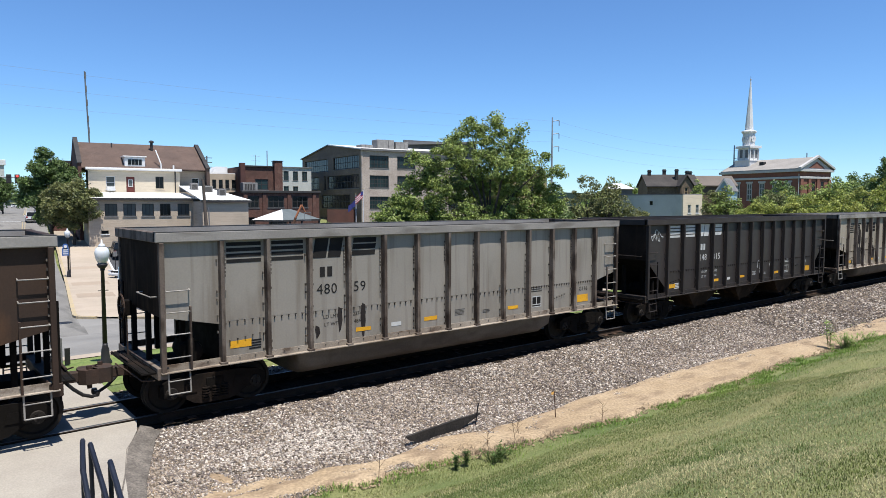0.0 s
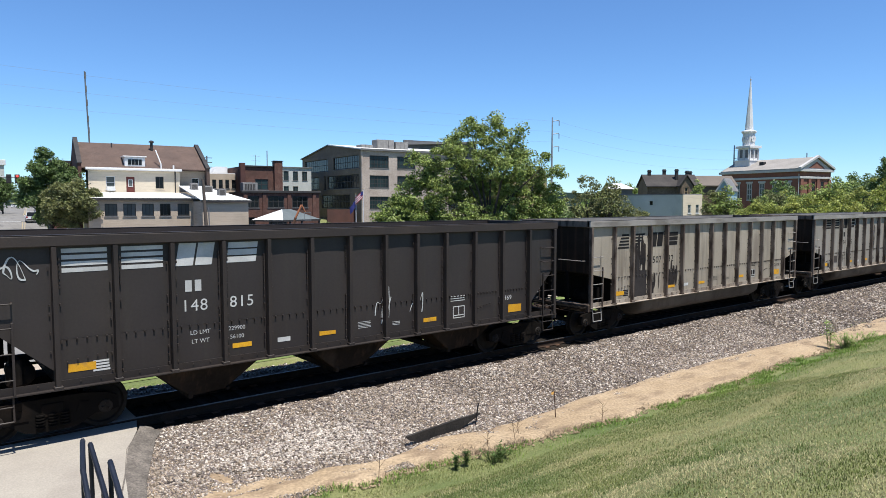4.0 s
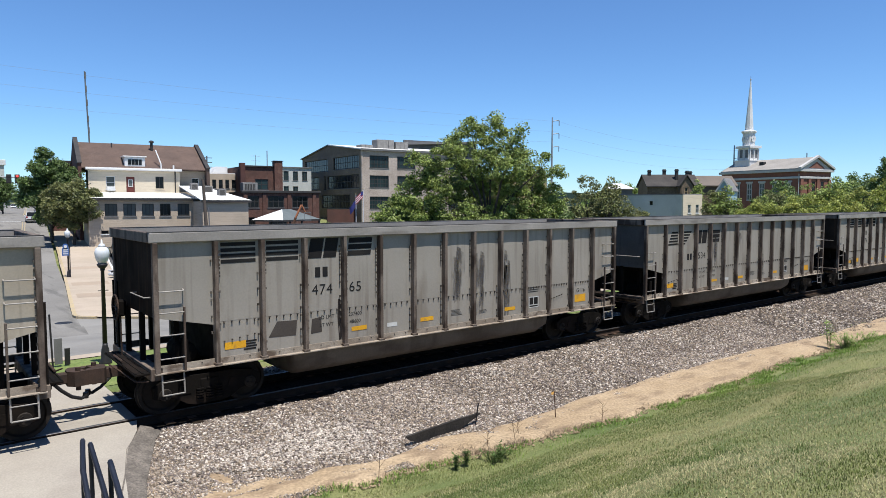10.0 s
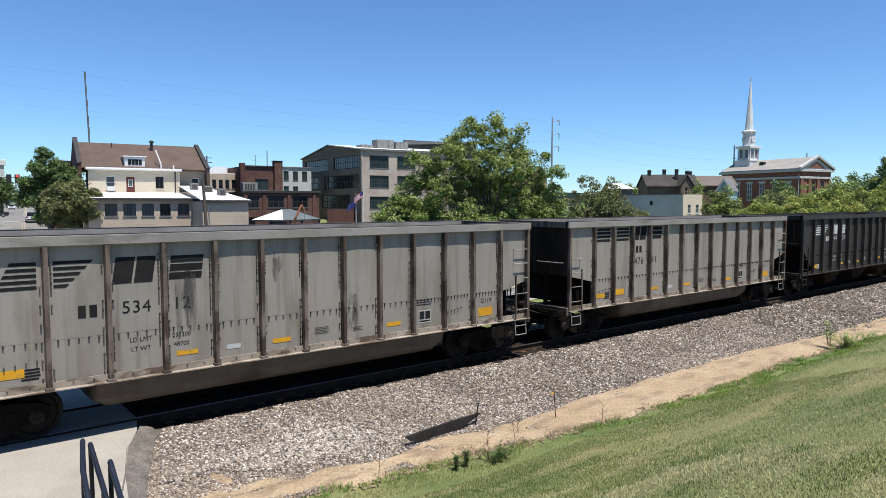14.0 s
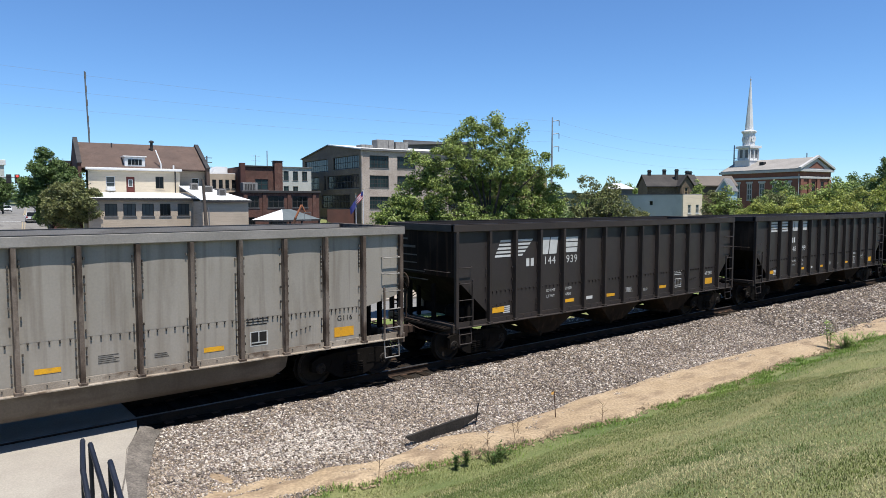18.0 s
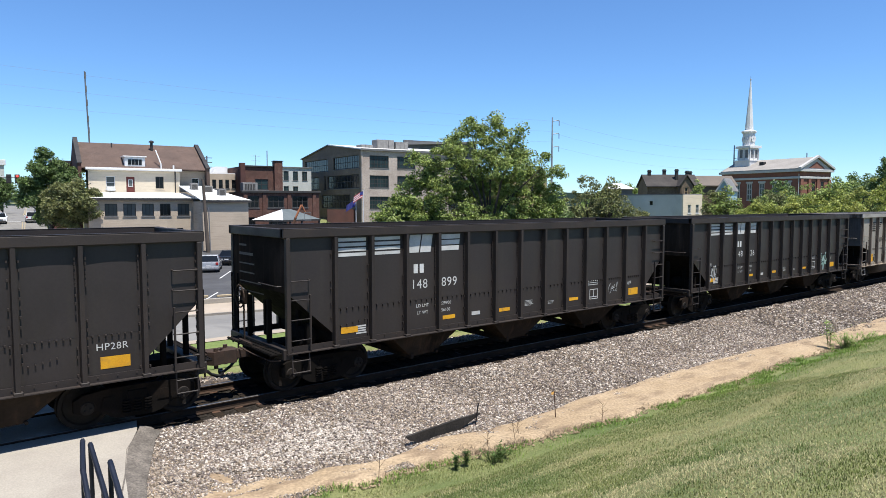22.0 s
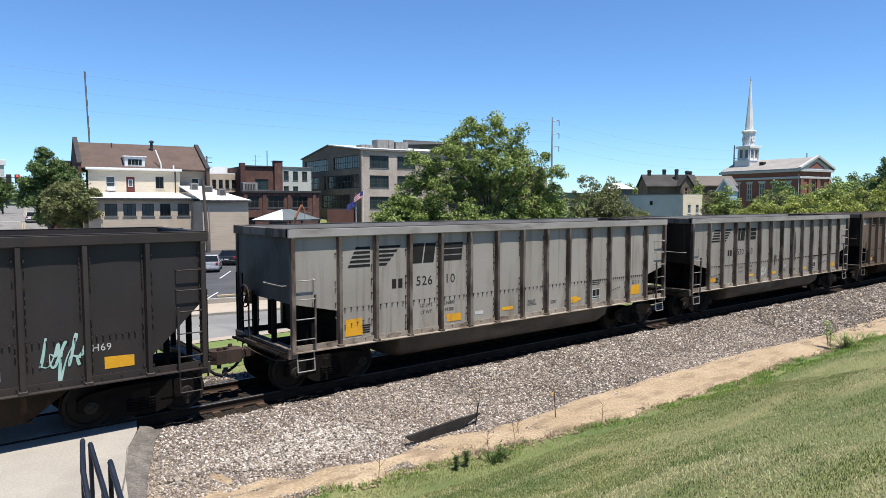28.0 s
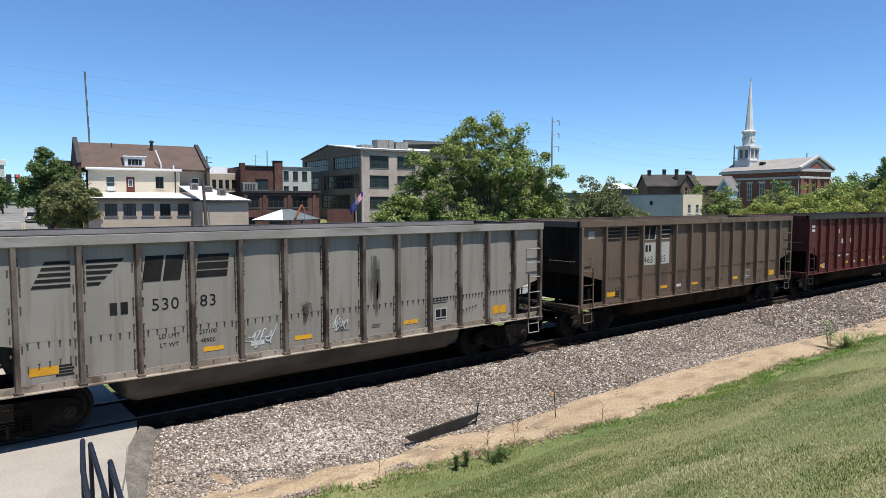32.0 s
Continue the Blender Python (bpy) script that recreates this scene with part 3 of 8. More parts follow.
def lawn():
    rng = np.random.default_rng(11)
    green, dry = [], []
    for lo, hi, ylo, count in ((2.5, 9, -14.2, 115000), (9, 18, -17, 115000), (18, 34, -19, 58000), (34, 70, -24, 20000)):
        xs, ys = rng.uniform(lo, hi, count), rng.uniform(ylo, -5.5, count)
        for x, y in zip(xs, ys):
            e = soil_near(x) - 0.05 - y
            if e < 0 or (e < 0.3 and rng.random() > 0.4 + 2 * e):
                continue
            # mowing streaks run along the bank, dry patches lie across them
            q = 1.25 * noise.noise(Vector((x * 0.22 + 0.1 * y, y * 1.5, 7.0))) + 0.5 * noise.noise(Vector((x * 0.7, y * 0.9, 3.0))) + 0.45 * noise.noise(Vector((x * 2.5, y * 4.0, 1.0)))
            q += 0.5 * smooth01((-7.5 - y) / 4)
            (dry if rng.random() < 0.13 + 1.25 * max(0.0, q) else green).append((x, y, ground_z(x, y) - 0.005))
    blades("lawn_grass", green, BLADE, "short mown green grass on the bank", rng, (0.02, 0.058), 0.0045, 0.9)
    blades("dry_grass", dry, STRAW, "dry straw-coloured clippings in the lawn", rng, (0.018, 0.05), 0.0045, 1.0)
    edge, dead = [], []
    for i in range(30000):
        x = rng.uniform(2.6, 45) if i % 3 else rng.uniform(14, 31)
        near = 0.75 + 0.5 * smooth01((x - 10) / 8)
        y = soil_near(x) + 0.12 - abs(rng.normal(0, 0.4)) * near
        if noise.noise(Vector((x * 1.1, y * 1.6, 2.0))) + 0.5 * noise.noise(Vector((x * 4, y * 4, 6.0))) > -0.05:
            edge.append((x, y, max(ground_z(x, y), -0.6) + 0.015))
    blades("edge_grass", edge, TALL, "uncut green grass along the edge of the soil", rng, (0.025, 0.11), 0.006, 1.0)
    for i in range(2600):
        x = 8.0 + abs(rng.normal(0, 2.6)) if i % 2 else rng.uniform(6, 24)
        y = soil_near(x) + 0.05 + abs(rng.normal(0, 0.28)) * (1 if x < 14 else 0.5)
        if y < toe(x) + 0.1 and noise.noise(Vector((x * 1.2, y * 1.5, 12.0))) > -0.1:
            dead.append((x, y, max(ground_z(x, y), -0.6) + 0.02))
    blades("dead_weeds", dead, DEAD, "flattened brown dead weeds on the soil", rng, (0.03, 0.11), 0.005, 2.4)


lawn()


# ---- train ----
L, TOP, SILL, HALF = 14.44, 3.78, 1.02, 1.59
SHEET = 1.46
POSTS = [1.25 + 1.0045 * k for k in range(13)]
HOPPER_POSTS = [x + d for x, d in zip(POSTS, (0, 0, 0.02, 0.04, 0.02, 0.04, 0.03, 0.03, -0.02, -0.08, -0.08, -0.05, 0.02))]
WHEEL = 0.46
CAR_MESH = {}


def dent(x, z):
    """How far the side sheet lies behind the line of the ribs: proud in the middle of a panel, drawn in beside the ribs, a little uneven."""
    u = (x - POSTS[0]) / (POSTS[12] - POSTS[0])
    if not 0 < u < 1:
        return 0.0
    return 0.002 + 0.012 * (1 - abs(math.sin(math.pi * 12 * u))) + 0.012 * (0.5 + 0.5 * noise.noise(Vector((x * 0.8, z * 0.7, 2.0))))


def car_meshes():
    """Meshes that all the cars share. Each car's space: x from its left corner, z from the rail's top."""
    C = CAR_MESH
    for suffix, hi, lo in (("", 2.1, 1.84), ("_hopper", 2.36, 1.3)):
        cut = [(0.06, 3.6), (L - 0.06, 3.6), (L - 0.06, hi), (POSTS[12], lo), (POSTS[12], SILL + 0.02), (POSTS[0], SILL + 0.02), (POSTS[0], lo), (0.06, hi)]
        # the near side: plain ends, and sheets between the ribs that bulge a little unevenly
        sw = Geo().prism([(0.06, 3.6), (0.06, hi), (POSTS[0], lo), (POSTS[0], 3.6)], -SHEET, -SHEET + 0.02)
        sw.prism([(L - 0.06, 3.6), (L - 0.06, hi), (POSTS[12], lo), (POSTS[12], 3.6)], -SHEET, -SHEET + 0.02)
        nx, nz = 96, 14
        for back in (0.0, 0.035):
            vs = []
            for i in range(nx + 1):
                x = POSTS[0] + (POSTS[12] - POSTS[0]) * i / nx
                for j in range(nz + 1):
                    z = SILL + 0.02 + (3.6 - SILL - 0.02) * j / nz
                    vs.append((x, -SHEET + (back or dent(x, z)), z))
            sw.put(vs, [(i * (nz + 1) + j, (i + 1) * (nz + 1) + j, (i + 1) * (nz + 1) + j + 1, i * (nz + 1) + j + 1) for i in range(nx) for j in range(nz)])
        C["side_wall" + suffix] = sw.mesh("side_wall", M["paint_grey"])
        C["side_wall_far" + suffix] = Geo().prism(cut, SHEET - 0.02, SHEET).mesh("side_wall", M["paint_grey"])
        C["end_wall" + suffix] = Geo().box(0.04, 0.07, -SHEET, SHEET, hi, 3.6).mesh("end_wall", M["paint_grey"])
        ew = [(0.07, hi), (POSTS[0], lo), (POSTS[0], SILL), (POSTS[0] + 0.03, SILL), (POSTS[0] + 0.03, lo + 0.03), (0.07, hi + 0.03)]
        C["end_floor" + suffix] = Geo().prism(ew, -SHEET + 0.02, SHEET - 0.02).mesh("end_floor", M["grime_shade"])
    C["lining"] = Geo().box(0.1, L - 0.1, SHEET - 0.04, SHEET - 0.036, 2.4, 3.57).mesh("lining", M["inside"])
    C["floor"] = Geo().box(POSTS[0], POSTS[12], -SHEET + 0.02, SHEET - 0.02, SILL + 0.02, SILL + 0.04).mesh("floor", M["inside"])
    C["top_chord"] = Geo().box(-0.05, L + 0.05, -0.1, 0.05, 3.575, TOP, 0.018).mesh("top_chord", M["chord_grey"])
    C["end_chord"] = Geo().box(-0.05, 0.08, -HALF + 0.07, HALF - 0.07, 3.58, TOP + 0.003, 0.012).mesh("end_chord", M["chord_grey"])
    C["chord_cap"] = Geo().box(-0.052, L + 0.052, -0.098, 0.055, TOP, TOP + 0.008).mesh("chord_cap", M["cap_dark"])
    hat = [(-0.052, -0.04), (-0.052, 0.0), (-0.039, 0.12), (0.039, 0.12), (0.052, 0.0), (0.052, -0.04)]
    C["post"] = Geo().prism([(a, -b) for a, b in hat], SILL - 0.01, 3.575, "z").mesh("post", M["rib_grey"])
    C["post_foot"] = Geo().box(-0.075, 0.075, -0.135, 0.0, SILL - 0.012, SILL + 0.05, 0.01).mesh("post_foot", M["rib_grey"])
    C["corner_post"] = Geo().box(-0.05, 0.05, -0.12, 0.0, SILL, 3.575, 0.012).mesh("corner_post", M["rib_grey"])
    C["side_sill"] = Geo().prism([(-0.14, SILL - 0.02), (0.0, SILL - 0.02), (0.0, SILL + 0.13), (-0.02, SILL + 0.13), (-0.02, SILL), (-0.14, SILL)], 0.0, L, "x").mesh("side_sill", M["rib_grey"])
    C["end_sill"] = Geo().box(-0.06, 0.16, -HALF + 0.06, HALF - 0.06, SILL - 0.14, SILL + 0.1, 0.012).mesh("end_sill", M["rib_grey"])
    C["centre_sill"] = Geo().box(-0.25, L + 0.25, -0.33, 0.33, 0.72, SILL, 0.02).mesh("centre_sill", M["grime_shade"])
    # tub: two half-round troughs between the trucks
    tub = []
    for k in range(9):
        a = math.pi * k / 8
        tub.append((-math.copysign(abs(math.cos(a)) ** 0.7, math.cos(a)) * 1.4, SILL - 0.02 - 0.68 * math.sin(a) ** 0.6))
    n = len(tub)
    vs = [(x, y, SILL - 0.02 + (z - SILL + 0.02) * s) for x, s in ((3.02, 0.1), (3.08, 0.8), (3.3, 1.0), (11.15, 1.0), (11.37, 0.8), (11.43, 0.1)) for y, z in tub]
    fs = [(r * n + k, r * n + k + 1, (r + 1) * n + k + 1, (r + 1) * n + k) for r in range(5) for k in range(n - 1)] + [tuple(range(n)), tuple(range(5 * n, 6 * n))]
    C["tub"] = Geo().put(vs, fs).mesh("tub", M["tub_grey"], True)
    # rivets of the side: pairs of broken rows beside the ribs, a row under the seam, a lower row
    for suffix, stands in (("", POSTS), ("_hopper", HOPPER_POSTS)):
        rv, rr = Geo(), random.Random(17)
        for k, x in enumerate(stands):
            for t in (-0.088, 0.088):
                run = rr.random() < 0.5
                for i in range(14):
                    z = 1.2 + i * 0.165 + rr.uniform(-0.01, 0.01)
                    if (run and i in (10, 11, 12)) or rr.random() < 0.58:
                        for dz in ((0.0, 0.07) if run and i in (10, 11, 12) else (0.0,)):
                            rv.box(x + t - 0.013, x + t + 0.013, -SHEET - 0.03, -SHEET + 0.01, z + dz - 0.024, z + dz + 0.024)
        for k in range(12):
            for i in range(7 if k > 8 else 5):
                x = stands[k] + 0.17 + i * (0.112 if k > 8 else 0.166)
                rv.box(x - 0.015, x + 0.015, -SHEET - 0.026, -SHEET + 0.01, 1.875, 1.9)
                # Narrow tongue under the head, shaped like the rivet's pointed shadow.
                rv.box(x - 0.006, x + 0.006, -SHEET - 0.012, -SHEET + 0.01, 1.835, 1.875)
                if k in (0, 10) and i < 5:
                    rv.box(x - 0.013, x + 0.013, -SHEET - 0.026, -SHEET + 0.01, 1.46 + 0.022 * i, 1.49 + 0.022 * i)
        for k in range(40):
            x = 0.6 + k * (L - 1.2) / 39
            rv.box(x - 0.012, x + 0.012, -SHEET - 0.035, -SHEET - 0.015, SILL + 0.07, SILL + 0.095)
        for s in (0, 1):
            for i in range(14):
                z = 1.2 + i * 0.165
                x = 0.12 if s == 0 else L - 0.12
                rv.box(x - 0.012, x + 0.012, -SHEET - 0.03, -SHEET, z - 0.025, z + 0.025)
        C["rivets" + suffix] = rv.mesh("rivets", M["rib_grey"])
    sm = Geo()
    for k in range(96):
        a, b = (POSTS[0] + (POSTS[12] - POSTS[0]) * (k + e) / 96 for e in (0, 1))
        sm.put([(x, -SHEET - 0.002 + dent(x, 1.9), z) for x in (a, b) for z in (1.893, 1.903)], [(0, 1, 3, 2)])
    C["seam"] = sm.mesh("seam", M["rib_grey"])
    # ladder: one stile beside the corner post, rungs as pieces
    C["stile"] = Geo().box(-0.02, 0.02, -0.06, -0.01, SILL, 2.3, 0.005).mesh("stile", M["rib_grey"])
    C["rung"] = Geo().path([(0, 0, 0), (0, -0.1, 0), (0.46, -0.1, 0), (0.46, 0, 0)], 0.013, 6).mesh("rung", M["chord_grey"])
    C["grab_iron"] = Geo().path([(0, 0, 0.02), (0, -0.1, 0), (0.47, -0.1, 0), (0.47, 0, 0.02)], 0.013, 6).mesh("grab_iron", M["chord_grey"])
    C["stirrup"] = Geo().path([(0, 0, 0.45), (0, -0.04, 0), (0.42, -0.04, 0), (0.42, 0, 0.45)], 0.017, 6).tube((0, -0.03, 0.26), (0.42, -0.03, 0.26), 0.013, 6).mesh("stirrup", M["chord_grey"])
    C["end_post"] = Geo().box(-0.05, 0.05, -0.06, 0.06, SILL, 2.12, 0.01).mesh("end_post", M["grime_shade"])
    C["cross_grab"] = Geo().path([(0.03, -1.3, 0), (-0.09, -1.28, 0), (-0.09, -0.3, 0.0), (0.03, -0.28, 0.0)], 0.014, 6).mesh("cross_grab", M["chord_grey"])
    pl = Geo().box(-0.34, 0.05, -1.45, 1.05, SILL - 0.02, SILL + 0.02, 0.006)
    for i in range(3):
        pl.box(-0.33 + i * 0.13, -0.3 + i * 0.13, -1.44, 1.04, SILL + 0.015, SILL + 0.035)
    C["brake_step"] = pl.mesh("brake_step", M["grime_shade"])
    C["far_ladder"] = Geo().tube((0, 1.1, 0.8), (0, 1.1, 2.6), 0.02, 6).tube((0, 1.48, 0.8), (0, 1.48, 2.6), 0.02, 6).path([(0, 1.1, 1.1), (0, 1.48, 1.1)], 0.014, 6).path([(0, 1.1, 1.5), (0, 1.48, 1.5)], 0.014, 6).path([(0, 1.1, 1.9), (0, 1.48, 1.9)], 0.014, 6).mesh("end_ladder", M["grime_shade"])
    # hand brake: wheel, housing, chain
    hb = Geo()
    ring = [(-0.2, 0.55 + 0.27 * math.cos(2 * math.pi * i / 18), 2.1 + 0.27 * math.sin(2 * math.pi * i / 18)) for i in range(19)]
    hb.path(ring, 0.018, 6)
    for i in range(5):
        a = 2 * math.pi * i / 5
        hb.tube((-0.17, 0.55, 2.1), (-0.2, 0.55 + 0.27 * math.cos(a), 2.1 + 0.27 * math.sin(a)), 0.013, 6)
    C["brake_wheel"] = hb.mesh("brake_wheel", M["coupler"])
    C["brake_housing"] = Geo().box(-0.16, 0.0, 0.46, 0.66, 1.9, 2.25, 0.03).mesh("brake_housing", M["grime_shade"])
    ch = Geo()
    for i in range(14):
        z = 1.9 - i * 0.075
        ch.box(-0.1 - 0.012, -0.1 + 0.012, 0.52, 0.58, z - 0.07, z)
    C["brake_chain"] = ch.mesh("brake_chain", M["coupler"])
    # brake gear under the end: reservoir and valve
    C["reservoir"] = Geo().lathe([(0.02, 0), (0.19, 0.05), (0.22, 0.15), (0.22, 0.75), (0.19, 0.86), (0.02, 0.9)], 14, (0.75, -1.25, 1.28), "y").mesh("air_reservoir", M["grime_shade"], True)
    C["valve"] = Geo().box(0.5, 0.82, -1.25, -0.95, 1.08, 1.5, 0.05).tube((0.66, -1.3, 1.15), (0.66, -1.3, 1.6), 0.07, 10).mesh("brake_valve", M["grime_shade"])
    # coupler with knuckle
    cp = Geo().box(-0.62, 0.0, -0.1, 0.1, 0.74, 0.95, 0.02).prism([(-0.98, -0.2), (-0.62, -0.24), (-0.55, -0.1), (-0.55, 0.12), (-0.66, 0.25), (-0.9, 0.22), (-0.84, 0.1), (-0.8, 0.0), (-0.9, -0.06)], 0.69, 0.99, "z")
    cp.tube((-0.74, 0.14, 0.6), (-0.74, 0.14, 1.06), 0.05, 10).tube((-0.3, -0.35, 1.1), (-0.3, 0.35, 1.1), 0.025, 6)
    C["coupler"] = cp.mesh("coupler", M["coupler"])
    pts = [(-0.3, 0.28, 0.8), (-0.42, 0.26, 0.66), (-0.6, 0.22, 0.5), (-0.78, 0.16, 0.42), (-0.86, 0.12, 0.44)]
    C["air_hose"] = Geo().path(pts, 0.035, 8).lathe([(0.05, -0.06), (0.06, 0), (0.05, 0.06)], 8, (-0.87, 0.11, 0.46)).mesh("air_hose", M["iron"])
    C["lift_bar"] = Geo().path([(-0.08, -1.4, 0.86), (-0.3, -1.35, 0.88), (-0.34, -0.4, 0.9), (-0.5, -0.1, 1.02)], 0.017, 6).mesh("lift_bar", M["coupler"])
    # truck, about its centre
    fr = [(-1.12, 0.4), (-1.12, 0.62), (-0.95, 0.72), (-0.5, 0.78), (0.5, 0.78), (0.95, 0.72), (1.12, 0.62), (1.12, 0.4), (0.98, 0.36), (0.7, 0.36), (0.45, 0.2), (0.3, 0.16), (-0.3, 0.16), (-0.45, 0.2), (-0.7, 0.36), (-0.98, 0.36)]
    sf = Geo().prism(fr, -0.07, 0.07)
    for x in (-0.52, 0.52):
        sf.prism([(x - 0.14, 0.42), (x + 0.14, 0.42), (x + 0.08, 0.62), (x - 0.08, 0.62)], -0.085, 0.085)
    for x in (-0.2, 0.0, 0.2):
        sf.lathe([(0.07, 0.0), (0.07, 0.28)], 10, (x, -0.02, 0.24))
        for i in range(5):
            sf.lathe([(0.085, 0.0), (0.085, 0.025)], 10, (x, -0.06, 0.25 + i * 0.055))
    C["side_frame"] = sf.mesh("side_frame", M["grime_shade"])
    C["bolster"] = Geo().box(-0.2, 0.2, -1.15, 1.15, 0.42, 0.7, 0.03).mesh("bolster", M["grime_shade"])
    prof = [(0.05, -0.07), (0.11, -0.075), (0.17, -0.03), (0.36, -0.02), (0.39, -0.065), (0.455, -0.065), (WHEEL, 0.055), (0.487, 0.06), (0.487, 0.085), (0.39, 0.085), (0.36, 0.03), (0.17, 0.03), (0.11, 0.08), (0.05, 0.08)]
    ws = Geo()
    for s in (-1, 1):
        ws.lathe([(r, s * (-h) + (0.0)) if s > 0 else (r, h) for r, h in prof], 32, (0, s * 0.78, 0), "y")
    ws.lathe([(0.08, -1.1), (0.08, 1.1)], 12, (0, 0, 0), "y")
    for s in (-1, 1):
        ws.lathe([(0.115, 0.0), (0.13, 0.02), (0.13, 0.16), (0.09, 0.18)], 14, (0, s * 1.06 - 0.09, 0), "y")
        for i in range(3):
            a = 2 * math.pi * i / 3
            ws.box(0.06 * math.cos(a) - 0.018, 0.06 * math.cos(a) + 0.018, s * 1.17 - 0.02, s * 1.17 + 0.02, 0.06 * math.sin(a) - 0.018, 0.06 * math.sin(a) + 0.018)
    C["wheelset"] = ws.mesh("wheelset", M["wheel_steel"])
    C["brake_beam"] = Geo().box(-0.06, 0.06, -0.8, 0.8, 0.32, 0.42).mesh("brake_beam", M["grime_shade"])
    # hopper chute: a funnel below the sill with doors
    ch = Geo()
    for s in (-1, 1):
        top = [(-1.15, s * 0.3, SILL), (1.15, s * 0.3, SILL), (1.15, s * 1.38, SILL), (-1.15, s * 1.38, SILL)]
        bot = [(-0.3, s * 0.42, 0.36), (0.42, s * 0.42, 0.4), (0.42, s * 1.15, 0.4), (-0.3, s * 1.15, 0.36)]
        ch.put(top + bot, [(0, 1, 5, 4), (1, 2, 6, 5), (2, 3, 7, 6), (3, 0, 4, 7), (4, 5, 6, 7), (0, 1, 2, 3)])
    ch.box(-0.36, -0.28, -1.2, 1.2, 0.32, 0.46).tube((0.45, -1.25, 0.42), (0.45, 1.25, 0.42), 0.035, 8)
    C["chute"] = ch.mesh("chute", M["paint_black"])


car_meshes()


def frame_box(g, x0, x1, z0, z1, y, t):
    g.box(x0, x1, y, y + 0.003, z1 - t, z1).box(x0, x1, y, y + 0.003, z0, z0 + t).box(x0, x0 + t, y, y + 0.003, z0 + t, z1 - t).box(x1 - t, x1, y, y + 0.003, z0 + t, z1 - t)
    return g


FACE = -SHEET - 0.005


def flat(g, pts, y=FACE):
    """A flat patch of paint on the side."""
    if len(pts) == 4 and max(p[0] for p in pts) - min(p[0] for p in pts) > 0.12:
        (ax, az), (bx, bz), (cx, cz), (dx, dz) = pts
        n = int((max(p[0] for p in pts) - min(p[0] for p in pts)) / 0.1) + 1
        vs = []
        for k in range(n + 1):
            for x, z in ((ax + (bx - ax) * k / n, az + (bz - az) * k / n), (dx + (cx - dx) * k / n, dz + (cz - dz) * k / n)):
                vs.append((x, y + dent(x, z), z))
        return g.put(vs, [(2 * k, 2 * k + 2, 2 * k + 3, 2 * k + 1) for k in range(n)])
    return g.put([(x, y + dent(x, z), z) for x, z in pts], [tuple(range(len(pts)))])


def hug(g):
    """Lays flat work on the uneven sheet."""
    g.v = [(x, y + dent(x, z), z) for x, y, z in g.v]
    return g


def between(x):
    """Keeps writing off the ribs: the middle of the panel in which x lies."""
    k = min(range(12), key=lambda i: abs((POSTS[i] + POSTS[i + 1]) / 2 - x))
    return (POSTS[k] + POSTS[k + 1]) / 2


def emblem(car, ink, slanted):
    """The painted side emblem: horizontal bars, two slanted blocks and three stacked blocks."""
    p0, p1, p2 = POSTS[0] + 0.13, POSTS[1], POSTS[2] - 0.13

    def mark(name, pts):
        part(name, flat(Geo(), pts), ink, car)
    if slanted:
        for i in range(5):
            z = 2.83 + 0.105 * i
            mark("emblem_bar", [(p0 + 0.12 + 0.05 * i, z), (p1 - 0.13, z), (p1 - 0.13, z + 0.062), (p0 + 0.15 + 0.05 * i, z + 0.062)])
            mark("emblem_bar", [(p1 + 0.13, z), (p1 + 0.33 + 0.1 * i, z), (p1 + 0.38 + 0.1 * i, z + 0.062), (p1 + 0.13, z + 0.062)])
        z0, z1, n0, s0 = 2.83, 3.33, POSTS[2] + 0.08, POSTS[3] + 0.1
    else:
        for i in range(4):
            z = 3.1 + 0.118 * i
            for a, b in ((p0, p1 - 0.12), (p1 + 0.12, p2)):
                mark("emblem_bar", [(a, z), (b, z), (b, z + 0.078), (a, z + 0.078)])
        z0, z1, n0, s0 = 3.1, 3.55, POSTS[2] + 0.1, POSTS[3] + 0.12
    h = (z1 - z0) / 3
    mark("emblem_block", [(n0, z0), (n0 + 0.34, z0), (n0 + 0.42, z1), (n0 + 0.08, z1)])
    mark("emblem_block", [(n0 + 0.38, z0), (n0 + 0.72, z0), (n0 + 0.8, z1), (n0 + 0.46, z1)])
    for i in range(3):
        z = z0 + i * h
        mark("emblem_block", [(s0 + 0.02 * i, z + 0.015), (s0 + 0.64 + 0.02 * i, z + 0.015), (s0 + 0.66 + 0.02 * i, z + h - 0.015), (s0 + 0.02 + 0.02 * i, z + h - 0.015)])


def bars(g, x, z, w, h, rows, ragged=0.2, gap=0.5, seed=0):
    """Writing too small to read: plain bars."""
    r = random.Random(seed)
    for i in range(rows):
        zz = z - i * h * (1 + gap)
        ww = w * (1 - ragged * r.random())
        flat(g, [(x, zz), (x + ww, zz), (x + ww, zz + h), (x, zz + h)])


